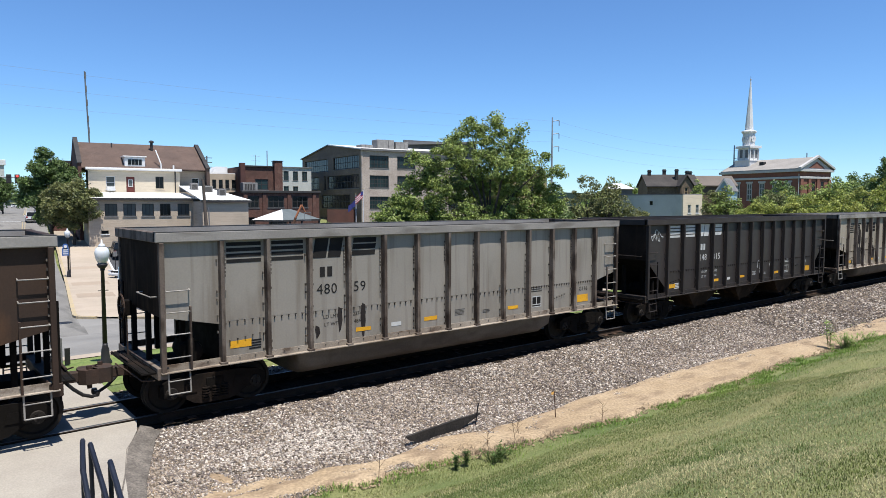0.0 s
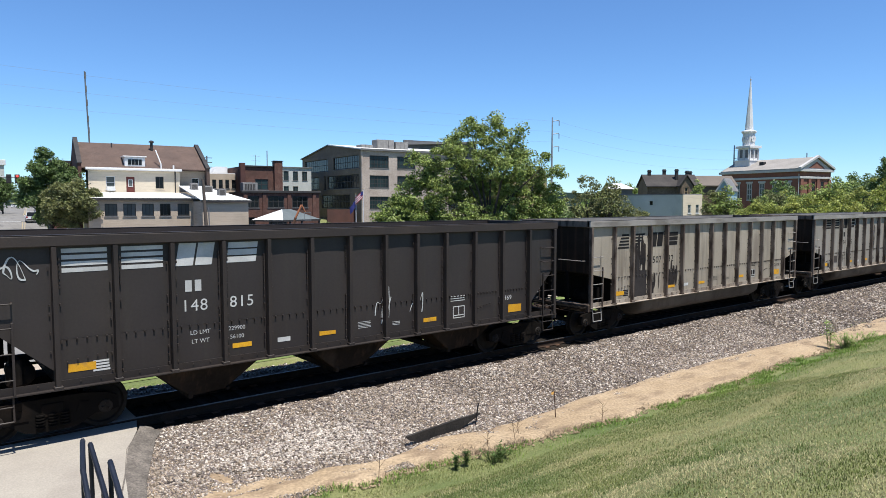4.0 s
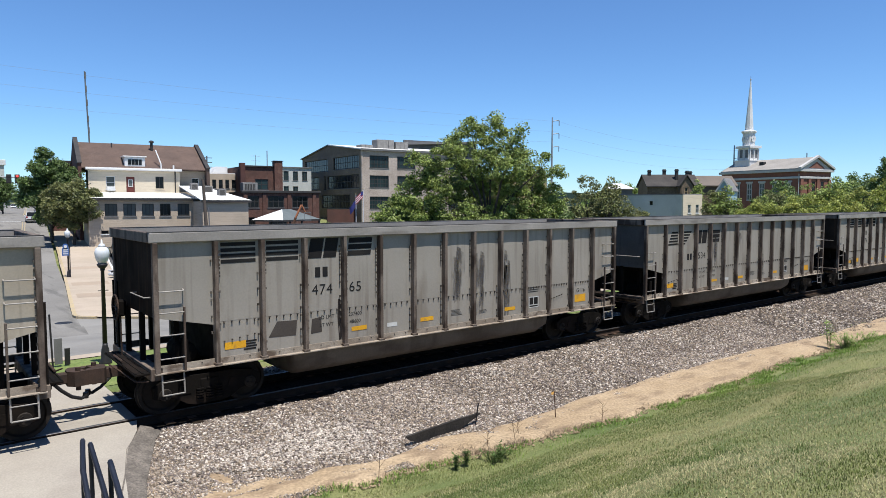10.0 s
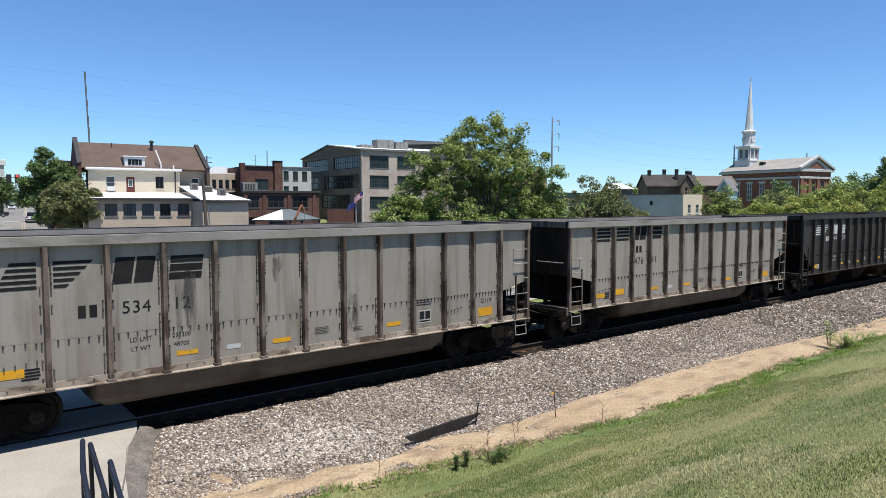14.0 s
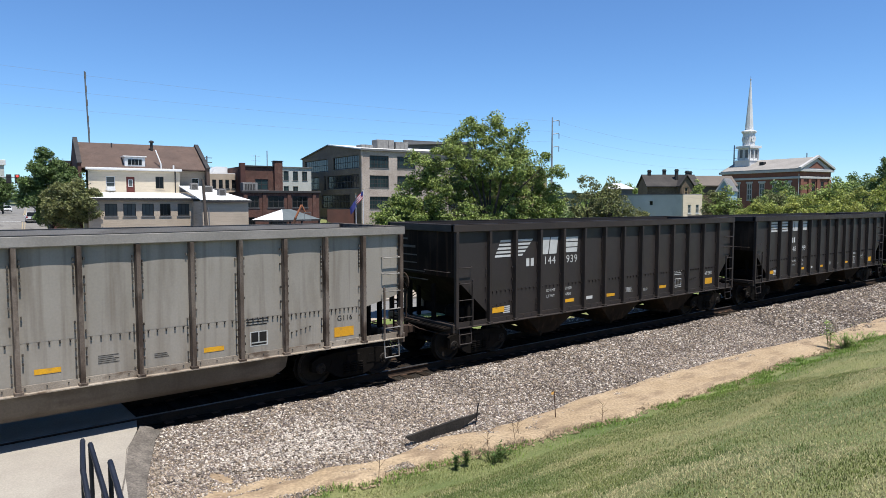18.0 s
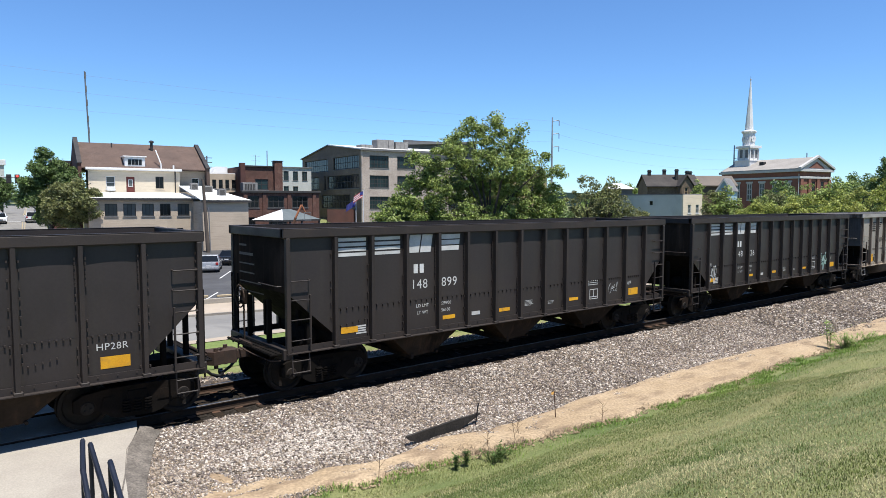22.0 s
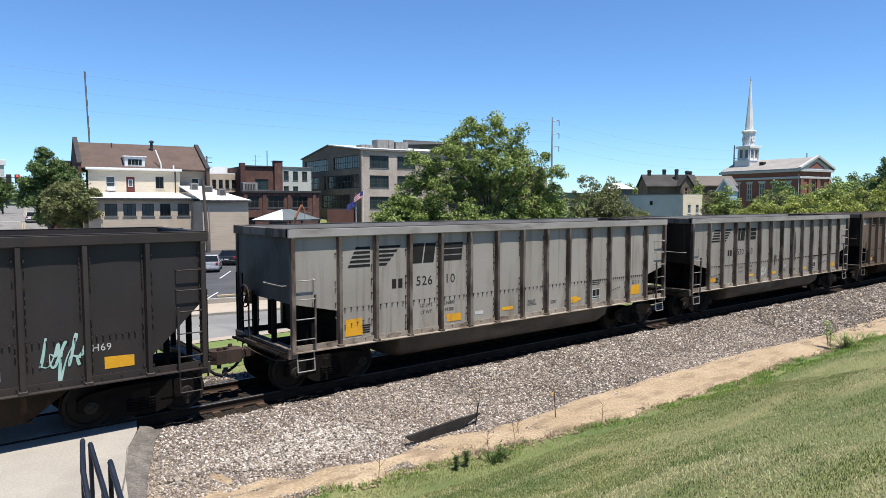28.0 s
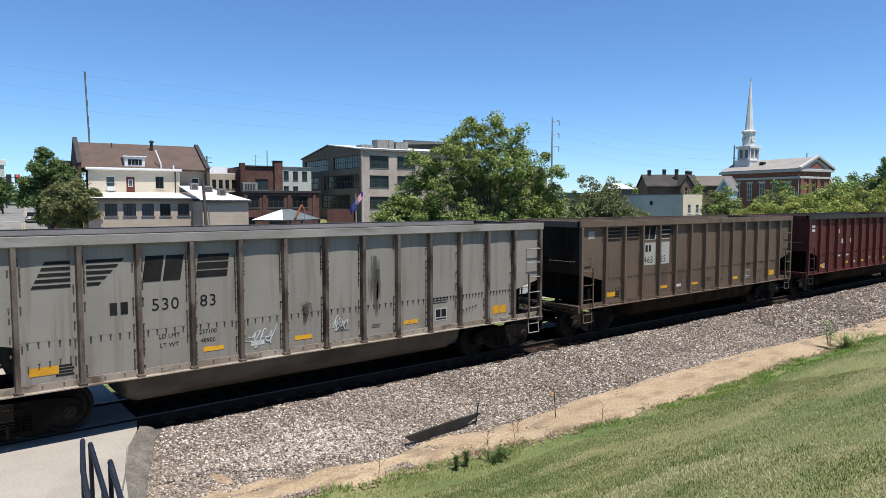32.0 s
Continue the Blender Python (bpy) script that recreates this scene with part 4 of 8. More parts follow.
def scribble(car, name, mat, x, z, w, h, seed, turns=26, thick=0.028, label=""):
    """A loose looping stroke of spray paint, drawn as one ribbon whose crossings lie over one another."""
    r = random.Random(seed)
    n, f, a, b = turns * 6, turns / 5.0, r.uniform(0, 6), r.uniform(0, 6)
    mid = []
    for i in range(n + 1):
        t = i / n
        e = 6.283 * f * t
        mid.append((x + w * (0.08 + 0.84 * t) + 0.14 * w * math.sin(e * 1.0 + a), z + h * (0.5 + (0.3 + 0.18 * math.sin(e * 0.37 + b)) * math.sin(e * 1.02 + b) + 0.1 * math.sin(e * 2.3 + a))))
    vs = []
    for i, (px, pz) in enumerate(mid):
        qx, qz = mid[min(i + 1, n)]
        ox, oz = mid[max(i - 1, 0)]
        d = math.hypot(qx - ox, qz - oz) or 1
        k = thick * (0.35 + 0.2 * math.sin(i * 0.3))
        y = FACE - 0.002 - 0.00005 * i + dent(px, pz)
        vs += [(px - (qz - oz) / d * k, y, pz + (qx - ox) / d * k), (px + (qz - oz) / d * k, y, pz - (qx - ox) / d * k)]
    part(name, Geo().put(vs, [(2 * i, 2 * i + 1, 2 * i + 3, 2 * i + 2) for i in range(n)]), mat, car, label or "loose sprayed scrawl")


STYLE = {
    "grey": ("paint_grey", "rib_grey", "chord_grey", "decal_dark"), "pale": ("paint_pale", "rib_grey", "chord_grey", "decal_dark"),
    "black": ("paint_black", "rib_black", "rib_black", "decal_white"), "brown": ("paint_brown", "paint_brown", "paint_brown", "decal_dark"),
    "red": ("paint_red", "paint_red", "rib_black", "decal_white"), "rust": ("paint_rust", "paint_rust", "chord_grey", "decal_white"),
}
COLOUR_WORDS = {"grey": "light grey steel", "pale": "dirty pale grey steel", "black": "matt black steel", "brown": "weathered brown steel", "red": "dark oxide-red steel", "rust": "rust-brown steel"}
WHEELSETS = []


def coal_car(style, hopper, slanted, number, limits, seed):
    """One coal car with its trucks, ladders, brake gear and writing, at the origin."""
    C = CAR_MESH
    skin, rib, chord, ink = STYLE[style]
    if hopper:
        car = thing("coal_hopper", pose(0, 0, 0), COLOUR_WORDS[style] + " open coal hopper car with ribbed sides", "hopper car", "cars of the coal train")
    else:
        car = thing("coal_gondola", pose(0, 0, 0), COLOUR_WORDS[style] + " coal gondola with dark ribs and rounded tub", "gondola car", "cars of the coal train")
    turn = pose(L, 0, 0, 0, 0, 180)

    def piece(name, key, mat=None, m=None, parent=None):
        ob = part(name, C[key], None, parent or car)
        if m is not None:
            ob.matrix_basis = m
        if mat:
            recolour(ob, mat)
        return ob
    kind = "_hopper" if hopper else ""
    piece("side_wall", "side_wall" + kind, skin)
    piece("side_wall", "side_wall_far" + kind, skin)
    piece("lining", "lining")
    piece("lining", "lining", None, turn)
    for m in (pose(0, 0, 0), turn):
        # Ends get a darker colour than the sides, their shade included.
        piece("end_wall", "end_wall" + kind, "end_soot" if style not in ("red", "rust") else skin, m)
        piece("end_floor", "end_floor" + kind, None, m)
        piece("end_chord", "end_chord", rib, m)
        piece("end_sill", "end_sill", rib, m)
        piece("coupler", "coupler", None, m)
        piece("air_hose", "air_hose", None, m)
        piece("lift_bar", "lift_bar", None, m)
        piece("brake_step", "brake_step", None, m)
        piece("cross_grab", "cross_grab", chord, m @ pose(0, 0, 2.5))
        for x, y in ((0.05, -0.55), (0.05, 0.55), (0.62, -0.9), (0.62, 0.9)):
            piece("end_post", "end_post", None, m @ pose(x, y, 0))
        piece("end_ladder", "far_ladder", None, m @ pose(-0.02, 0, 0))
    piece("floor", "floor", "inside")
    for y in (-HALF + 0.1, HALF - 0.1):
        beam = piece("top_chord", "top_chord", chord, pose(0, y + 0.025, 0) if y < 0 else pose(L, y - 0.025, 0, 0, 0, 180))
        piece("chord_cap", "chord_cap", None if chord == "chord_grey" else chord, pose(0, 0, 0), beam)
    for x in HOPPER_POSTS if hopper else POSTS:
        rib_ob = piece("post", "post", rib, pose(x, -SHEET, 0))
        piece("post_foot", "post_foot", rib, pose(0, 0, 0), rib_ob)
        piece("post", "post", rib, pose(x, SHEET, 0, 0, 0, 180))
    for x in (0.06, L - 0.06):
        piece("corner_post", "corner_post", rib, pose(x, -SHEET, 0))
        piece("corner_post", "corner_post", rib, pose(x, SHEET, 0, 0, 0, 180))
    # Only the near sill gets the brightened, sunlit tone.
    piece("side_sill", "side_sill", "sill_tan" if chord == "chord_grey" else rib, pose(0, -SHEET, 0))
    piece("side_sill", "side_sill", rib, pose(L, SHEET, 0, 0, 0, 180))
    piece("centre_sill", "centre_sill")
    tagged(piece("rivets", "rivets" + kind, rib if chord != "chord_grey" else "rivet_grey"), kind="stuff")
    piece("seam", "seam", skin)
    # ladders and steps on both corners of the near side, and on the far side
    for k, (m, x0) in enumerate(((pose(0, 0, 0), 0.12), (pose(0, 0, 0), L - 0.58), (turn, 0.12), (turn, L - 0.58))):
        lad = piece("ladder", "stile", rib, m @ pose(x0 + (0.46 if k % 2 == 0 else 0.0), -HALF + 0.05, 0))
        back = lad.matrix_basis.inverted() @ m
        for z in (1.3, 1.76, 2.2):
            piece("rung", "rung", chord, back @ pose(x0, -SHEET - 0.03, z), lad)
        piece("grab_iron", "grab_iron", chord, m @ pose(x0, -SHEET, 2.62))
        if k % 2:
            piece("grab_iron", "grab_iron", chord, m @ pose(x0, -SHEET, 3.02))
        piece("stirrup", "stirrup", chord, m @ pose(x0 + 0.02, -HALF + 0.06, 0.57))
    piece("brake_wheel", "brake_wheel")
    piece("brake_housing", "brake_housing")
    piece("brake_chain", "brake_chain")
    piece("air_reservoir", "reservoir")
    piece("brake_valve", "valve")
    if hopper:
        for x in (4.0, 7.45, 10.9):
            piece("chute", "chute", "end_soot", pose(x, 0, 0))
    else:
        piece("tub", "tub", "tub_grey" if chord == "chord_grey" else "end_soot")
    for x in (1.2, L - 1.2):
        truck = piece("truck", "bolster", None, pose(x, 0, 0))
        for y in (-1.06, 1.06):
            piece("side_frame", "side_frame", None, pose(0, y, 0), truck)
        for s in (-0.89, 0.89):
            w = piece("wheelset", "wheelset", None, pose(s, 0, WHEEL), truck)
            WHEELSETS.append((w, s))
            piece("brake_beam", "brake_beam", None, pose(s * 0.45, 0, 0), truck)
    # writing and labels
    if number:
        emblem(car, ink, slanted)
        left, right = number
        if slanted:
            zn = 2.63 if hopper else 2.36
            letters("number", left, 0.235, POSTS[2] + 0.5, zn, FACE, ink, car, spread=1.1)
            letters("number", right, 0.235, POSTS[3] + (0.5 if len(right) > 2 else 0.34), zn, FACE, ink, car, spread=1.1)
            g = Geo()
            for i in range(2):
                x = POSTS[1] + 0.5 + 0.19 * i
                flat(g, [(x, zn - 0.115), (x + 0.13, zn - 0.115), (x + 0.13, zn + 0.115), (x, zn + 0.115)])
        else:
            zn = 2.28 if hopper else 2.37
            letters("number", left, 0.235, POSTS[2] + 0.46, zn, FACE, ink, car, spread=1.1)
            letters("number", right, 0.235, POSTS[3] + (0.44 if len(right) > 2 else 0.33), zn, FACE, ink, car, spread=1.1)
            g = Geo()
            for i in range(2):
                x = POSTS[2] + 0.28 + 0.19 * i
                flat(g, [(x, zn + 0.295), (x + 0.13, zn + 0.295), (x + 0.13, zn + 0.525), (x, zn + 0.525)])
        part("owner_mark", g, ink, car, "two plain painted blocks")
        if limits:
            for i, (a, b) in enumerate(zip(("LD LMT", "LT WT"), limits)):
                letters("load_lettering", a, 0.085, POSTS[2] + 0.56, 1.73 - 0.18 * i, FACE, ink, car)
                letters("load_lettering", b, 0.085, POSTS[3] + 0.32, 1.73 - 0.18 * i, FACE, ink, car)
    r = random.Random(seed)
    for x, w, h in ((1.56, 0.46, 0.15), (4.62, 0.42, 0.1), (6.69, 0.42, 0.1), (9.65, 0.42, 0.1), (12.8, 0.52, 0.23)):
        xx, zz = between(x) + (x - between(x)) * 0.5 - w / 2, 1.36 - h / 2 + r.uniform(-0.02, 0.02)
        g = Geo()
        flat(g, [(xx, zz), (xx + w, zz), (xx + w, zz + h * r.uniform(0.85, 1.1)), (xx, zz + h)], FACE - 0.001)
        part("label_plate", g, "decal_yellow", car, "scuffed yellow label")
    g = Geo()
    flat(g, [(5.5, 1.3), (5.8, 1.3), (5.8, 1.4), (5.5, 1.4)])
    part("placard", g, "decal_white", car, "small white placard")
    g = Geo()
    frame_box(g, 10.5, 10.9, 1.28, 1.6, FACE, 0.02)
    g.box(10.685, 10.705, FACE, FACE + 0.003, 1.36, 1.58).box(10.53, 10.87, FACE, FACE + 0.003, 1.345, 1.365)
    part("stencil_box", hug(g), "decal_white", car, "white outlined inspection stencil")
    if chord == "chord_grey":
        g = Geo()
        for a, b, c, d in ((10.53, 10.68, 1.375, 1.575), (10.71, 10.865, 1.375, 1.575), (10.53, 10.865, 1.305, 1.34)):
            flat(g, [(a, c), (b, c), (b, d), (a, d)])
        part("stencil_field", g, "decal_dark", car, "dark fields of the inspection stencil")
    g = Geo()
    bars(g, 10.42, 1.86, 0.5, 0.02, 3, 0.1, 2.0, seed)
    bars(g, 7.55, 1.5, 0.38, 0.011, 5, 0.3, 2.2, seed + 1)
    bars(g, 8.55, 1.4, 0.28, 0.011, 3, 0.3, 2.2, seed + 2)
    bars(g, POSTS[1] - 0.42, 1.4, 0.3, 0.035, 4, 0.1, 0.6, seed + 3)
    tagged(part("fine_lettering", g, ink, car, "rows of small lettering"), kind="stuff")
    if style == "black":
        g = Geo()
        for i, (w, h) in enumerate(((0.3, 0.1), (0.55, 0.13), (0.6, 0.07), (0.6, 0.07), (0.85, 0.06), (0.95, 0.06))):
            z = 3.3 - 0.22 * i
            g.put([(0.034, y, zz) for y, zz in ((1.1, z), (1.1 - 1.5 * w, z), (1.1 - 1.5 * w, z + h * 0.5), (1.1, z + h * 0.5))], [(0, 1, 2, 3)])
        part("end_lettering", g, "drip_grey", car, "rows of white lettering on the end wall")
    return car


PATCHES = []


def dark_patch(car, pts, mat="stain_dark", name="stain", label="dark irregular stain"):
    PATCHES.append(name)
    part(name, flat(Geo(), pts, FACE + 0.003 - 0.00025 * (len(PATCHES) % 16)), mat, car, label)


# left corner of each car when the clip starts
CARS = [
    (-12.38, coal_car("rust", False, False, None, None, 1)),
    (3.8, coal_car("grey", False, False, ("480", "59"), ("237400", "48400"), 2)),
    (19.92, coal_car("black", True, False, ("148", "815"), ("229900", "56100"), 3)),
    (35.99, coal_car("pale", False, True, ("507", "32"), None, 4)),
    (52.25, coal_car("grey", False, False, ("474", "65"), ("237400", "48600"), 5)),
    (68.36, coal_car("grey", False, True, ("534", "12"), ("237300", "48700"), 6)),
    (84.54, coal_car("grey", False, False, ("476", "91"), None, 7)),
    (100.67, coal_car("black", True, True, ("144", "939"), ("229200", "56800"), 8)),
    (116.91, coal_car("black", True, False, ("148", "899"), ("229900", "56100"), 9)),
    (133.14, coal_car("black", True, False, ("148", "626"), ("229900", "56100"), 10)),
    (149.43, coal_car("grey", False, True, ("526", "10"), ("236800", "49200"), 11)),
    (165.58, coal_car("grey", False, True, ("530", "83"), ("237100", "48900"), 12)),
    (181.78, coal_car("brown", False, False, ("465", "25"), None, 13)),
    (198.0, coal_car("red", False, False, None, None, 14)),
]


# marks that set single cars apart: sprayed scrawls, drips, patches
def weathering():
    c = [car for _, car in CARS]
    scribble(c[2], "scrawl", "spray_white", 0.25, 2.95, 0.75, 0.45, 3, 16, 0.03)
    scribble(c[2], "scrawl", "spray_white", 8.05, 1.35, 0.5, 0.95, 5, 12, 0.022)
    scribble(c[2], "scrawl", "spray_white", 9.1, 1.45, 0.45, 0.6, 6, 10, 0.02)
    scribble(c[8], "scrawl", "spray_white", 11.45, 1.4, 0.5, 0.32, 7, 18, 0.02)
    scribble(c[9], "scrawl", "spray_white", 1.35, 1.28, 0.65, 0.75, 8, 24, 0.035)
    scribble(c[9], "scrawl", "spray_mint", 11.5, 1.2, 0.78, 0.85, 9, 22, 0.05, "pale green sprayed scrawl")
    scribble(c[11], "scrawl", "spray_white", 5.35, 1.28, 0.75, 0.42, 10, 26, 0.03)
    scribble(c[11], "scrawl", "spray_white", 7.35, 1.36, 0.55, 0.36, 11, 22, 0.025)
    scribble(c[3], "scrawl", "stain_dark", 9.4, 1.7, 0.2, 0.5, 12, 6, 0.03, "dark drips of paint")
    rng = random.Random(31)

    def drips(car, x0, x1, z0, z1, n, mat="stain_dark"):
        for i in range(n):
            x = rng.uniform(x0, x1)
            w = rng.uniform(0.03, 0.13) * (1.0 if mat == "stain_dark" else 1.4)
            a, b = z0 + rng.uniform(0, 0.35) * (z1 - z0), z1 - rng.uniform(0, 0.25) * (z1 - z0)
            m = (a + b) / 2
            dark_patch(car, [(x - w * 0.2, a), (x + w * 0.25, a + 0.06), (x + w * 0.7, m), (x + w * 0.5, b), (x - w * 0.4, b + 0.05), (x - w * 0.6, m + 0.1)], mat, "drip", "dark run of spilled tar")
    for pts in ([(2.36, 1.08), (3.12, 1.08), (3.12, 2.0), (2.4, 2.05)], [(2.4, 2.05), (3.12, 2.0), (3.0, 2.2), (2.97, 2.6), (2.55, 2.5)], [(2.78, 2.55), (2.97, 2.6), (2.96, 3.0), (2.86, 3.3), (2.8, 3.0)], [(2.56, 2.5), (2.76, 2.55), (2.72, 3.35), (2.62, 3.2)],
                [(4.5, 1.3), (4.85, 1.3), (4.9, 1.85), (4.75, 2.0), (4.55, 1.9)], [(4.6, 1.95), (4.72, 1.98), (4.7, 2.3), (4.62, 2.25)], [(3.45, 1.2), (3.6, 1.2), (3.58, 1.6), (3.48, 1.55)]):
        dark_patch(c[3], pts)
    dark_patch(c[3], [(2.34, 1.06), (3.16, 1.06), (3.16, 2.02), (2.36, 2.08)], "tar_panel", "stain", "solid dark panel of spilled tar")
    dark_patch(c[3], [(2.4, 2.06), (2.72, 2.05), (2.7, 2.45), (2.58, 2.62), (2.48, 2.5)], "tar_panel", "stain", "solid dark panel of spilled tar")
    drips(c[3], 2.42, 3.05, 1.7, 3.0, 9)
    drips(c[3], 4.42, 5.0, 1.25, 2.1, 7)
    drips(c[3], 3.4, 3.9, 1.2, 1.9, 4)
    drips(c[1], 4.0, 4.15, 1.05, 2.0, 1)
    drips(c[1], 4.6, 4.75, 1.1, 1.95, 2)
    drips(c[1], 3.45, 3.55, 1.1, 1.65, 1)
    dark_patch(c[4], [(2.4, 1.42), (3.05, 1.4), (3.08, 1.74), (2.6, 1.76)], "dull_grey", "patch", "dull grey repaint patch")
    dark_patch(c[4], [(3.42, 1.38), (3.7, 1.4), (3.68, 1.75), (3.45, 1.72)], "dull_grey", "patch", "dull grey repaint patch")
    drips(c[4], 8.35, 8.75, 1.15, 3.2, 12, "smear")
    drips(c[4], 9.45, 9.7, 1.1, 3.0, 9, "smear")
    drips(c[5], 4.5, 4.9, 1.5, 3.2, 6, "smear")
    drips(c[5], 6.55, 6.8, 2.6, 3.3, 4, "smear")
    drips(c[5], 8.4, 8.7, 1.2, 2.2, 6, "smear")
    drips(c[4], 4.12, 4.2, 1.1, 2.3, 2)
    drips(c[4], 7.6, 7.95, 1.6, 3.2, 9, "smear")
    drips(c[11], 6.6, 6.9, 1.5, 2.1, 9, "smear")
    drips(c[11], 8.5, 8.75, 1.5, 3.1, 9, "smear")
    dark_patch(c[12], [(3.45, 2.2), (4.15, 2.2), (4.15, 2.98), (3.45, 2.98)], "patch_pale", "patch", "pale repaint patch under the number")
    dark_patch(c[12], [(4.35, 2.2), (5.0, 2.2), (5.0, 2.98), (4.35, 2.98)], "patch_pale", "patch", "pale repaint patch under the number")
    dark_patch(c[12], [(3.45, 3.08), (5.0, 3.08), (5.0, 3.5), (3.45, 3.5)], "patch_pale", "patch", "pale repaint patch behind the emblem")
    dark_patch(c[12], [(0.45, 3.2), (0.75, 3.2), (0.75, 3.45), (0.45, 3.45)], "patch_pale", "patch", "small pale square patch")
    for x, z, w, h in ((1.42, 1.2, 0.48, 0.42), (9.35, 1.25, 0.42, 0.2), (12.55, 1.3, 0.5, 0.28), (4.5, 1.22, 0.5, 0.2)):
        part("label_plate", flat(Geo(), [(x, z), (x + w, z), (x + w * 0.96, z + h), (x + 0.02, z + h * 0.95)], FACE - 0.003), "decal_yellow", c[10], "large yellow label")
    part("label_plate", flat(Geo(), [(2.4, 1.3), (2.9, 1.3), (2.9, 1.5), (2.4, 1.5)], FACE - 0.003), "decal_yellow", c[6], "large yellow label")
    for k, text in ((1, "G116"), (3, "G117R"), (4, "G116"), (5, "G119"), (6, "G116"), (10, "G117")):
        letters("inspection_lettering", text, 0.12, 12.82, 1.66 if k != 4 else 1.62, FACE - 0.001, "decal_dark", c[k], spread=1.1)
    letters("inspection_lettering", "H69", 0.13, 12.5, 1.66, FACE, "decal_white", c[2], spread=1.1)
    letters("inspection_lettering", "HP28R", 0.13, 12.75, 1.66, FACE, "decal_white", c[7], spread=1.1)
    letters("inspection_lettering", "H69", 0.13, 12.5, 1.66, FACE, "decal_white", c[8], spread=1.1)
    letters("inspection_lettering", "H69", 0.13, 12.5, 1.66, FACE, "decal_white", c[9], spread=1.1)
    for k in (5, 10):
        for ob in c[k].children:
            if ob.name.startswith("end_wall"):
                recolour(ob, "end_grey")
    g = Geo()
    for x, z, w, h in ((0.5, 3.0, 0.35, 0.12), (0.5, 3.2, 0.35, 0.12), (3.4, 2.85, 0.3, 0.2), (3.2, 2.35, 0.2, 0.22), (4.0, 2.35, 0.35, 0.22), (5.1, 2.35, 0.2, 0.22), (3.6, 1.7, 0.3, 0.08), (4.6, 1.7, 0.35, 0.08)):
        flat(g, [(x, z), (x + w, z), (x + w, z + h), (x, z + h)])
    tagged(part("lettering_bars", g, "decal_white", c[13], "faded white lettering"), kind="stuff")


weathering()


# ---- trees ----
def tree(name, x, y, z, h, rx, ry, clear, seed, leaf, clumps, per, mat, label, trunk=0.22, squash=1.0, shape=0.5, group="trees", lobes=None, clump=None):
    """A trunk with limbs and a crown of many small leaves gathered in uneven clumps."""
    rng = np.random.default_rng(seed)
    t = thing(name, pose(x, y, z), label, "tree", group)
    cz, half = (h + clear) / 2, (h - clear) / 2
    cents = []
    if lobes:
        # each lobe: how far along the track's right-hand view axis, how high, and its radius
        total = sum(r * r for _, _, r in lobes)
        for s, up, r in lobes:
            deep = rng.uniform(-0.3, 0.6) * ry
            for k in range(max(5, int(clumps * r * r / total))):
                q = rng.normal(0, 1, 3)
                q *= (r * rng.uniform(0.35, 1.0) / np.linalg.norm(q))
                s2, d2 = s + q[0], deep * max(0.2, 1 - abs(s) / (rx * 1.1)) + q[1] * 1.3
                cents.append((0.779 * s2 + 0.627 * d2, -0.627 * s2 + 0.779 * d2, up + q[2] * 0.85))
    while not lobes and len(cents) < clumps:
        q = rng.uniform(-1, 1, 3)
        d = np.linalg.norm(q)
        if d > 1 or d < 0.25:
            continue
        a = math.atan2(q[1], q[0])
        lump = 0.8 + 0.42 * noise.noise(Vector((math.cos(a) * 1.7 + seed, math.sin(a) * 1.7, q[2] * 2.2)))
        lump += 0.2 * noise.noise(Vector((q[0] * 5 + seed, q[1] * 5, q[2] * 5)))
        if d > lump or d < lump * 0.55 * rng.random():
            continue
        taper = 1 - shape * max(0.0, q[2]) ** 1.4
        cents.append((q[0] * rx * taper, q[1] * ry * taper, cz + q[2] * half))
    cents = np.array(cents)
    clumps = len(cents)
    g = Geo()
    g.tube((0, 0, -0.1), (0.05 * h * rng.uniform(-0.3, 0.3), 0, cz * 0.7), trunk, 9, trunk * 0.62)
    for i in range(0, len(cents), max(1, len(cents) // 34)):
        c = cents[i] * 0.92
        b0 = (0, 0, max(clear * 0.7, min(c[2] * 0.62, cz * 0.7)))
        mid = (c[0] * 0.45, c[1] * 0.45, b0[2] + (c[2] - b0[2]) * 0.6)
        g.tube(b0, mid, trunk * 0.36, 6, trunk * 0.2).tube(mid, tuple(c), trunk * 0.2, 5, trunk * 0.05)
    part("trunk", g, "bark", t)
    n = clumps * per
    size = (clump or leaf * 2.4) * np.repeat(rng.uniform(0.6, 1.35, clumps), per)[:, None]
    out = rng.normal(0, 1, (n, 3)) + np.array([0, 0, 0.25])
    out /= np.linalg.norm(out, axis=1)[:, None]
    pos = np.repeat(cents, per, 0) + out * size * rng.uniform(0.3, 1.0, (n, 1)) ** 0.6 * np.array([1, 1, 0.7])
    nrm = rng.normal(0, 0.55, (n, 3)) + out * 0.7 + np.array([0, 0, 0.6])
    nrm /= np.linalg.norm(nrm, axis=1)[:, None]
    u = np.cross(nrm, rng.normal(0, 1, (n, 3)))
    u /= np.linalg.norm(u, axis=1)[:, None]
    v = np.cross(nrm, u)
    s = leaf * rng.uniform(0.55, 1.25, n)[:, None]
    vs = np.stack([pos - u * s * 0.5, pos + v * s * 0.34 + nrm * s * 0.1, pos + u * s * 0.5 - nrm * s * 0.1, pos - v * s * 0.34 + nrm * s * 0.1], 1).reshape(-1, 3)
    me = bpy.data.meshes.new("crown")
    me.from_pydata(vs.tolist(), [], (4 * np.arange(n)[:, None] + np.array([[0, 1, 2, 3]])).tolist())
    me.materials.append(mat)
    tagged(part("crown", me, None, t), kind="stuff")
    return t


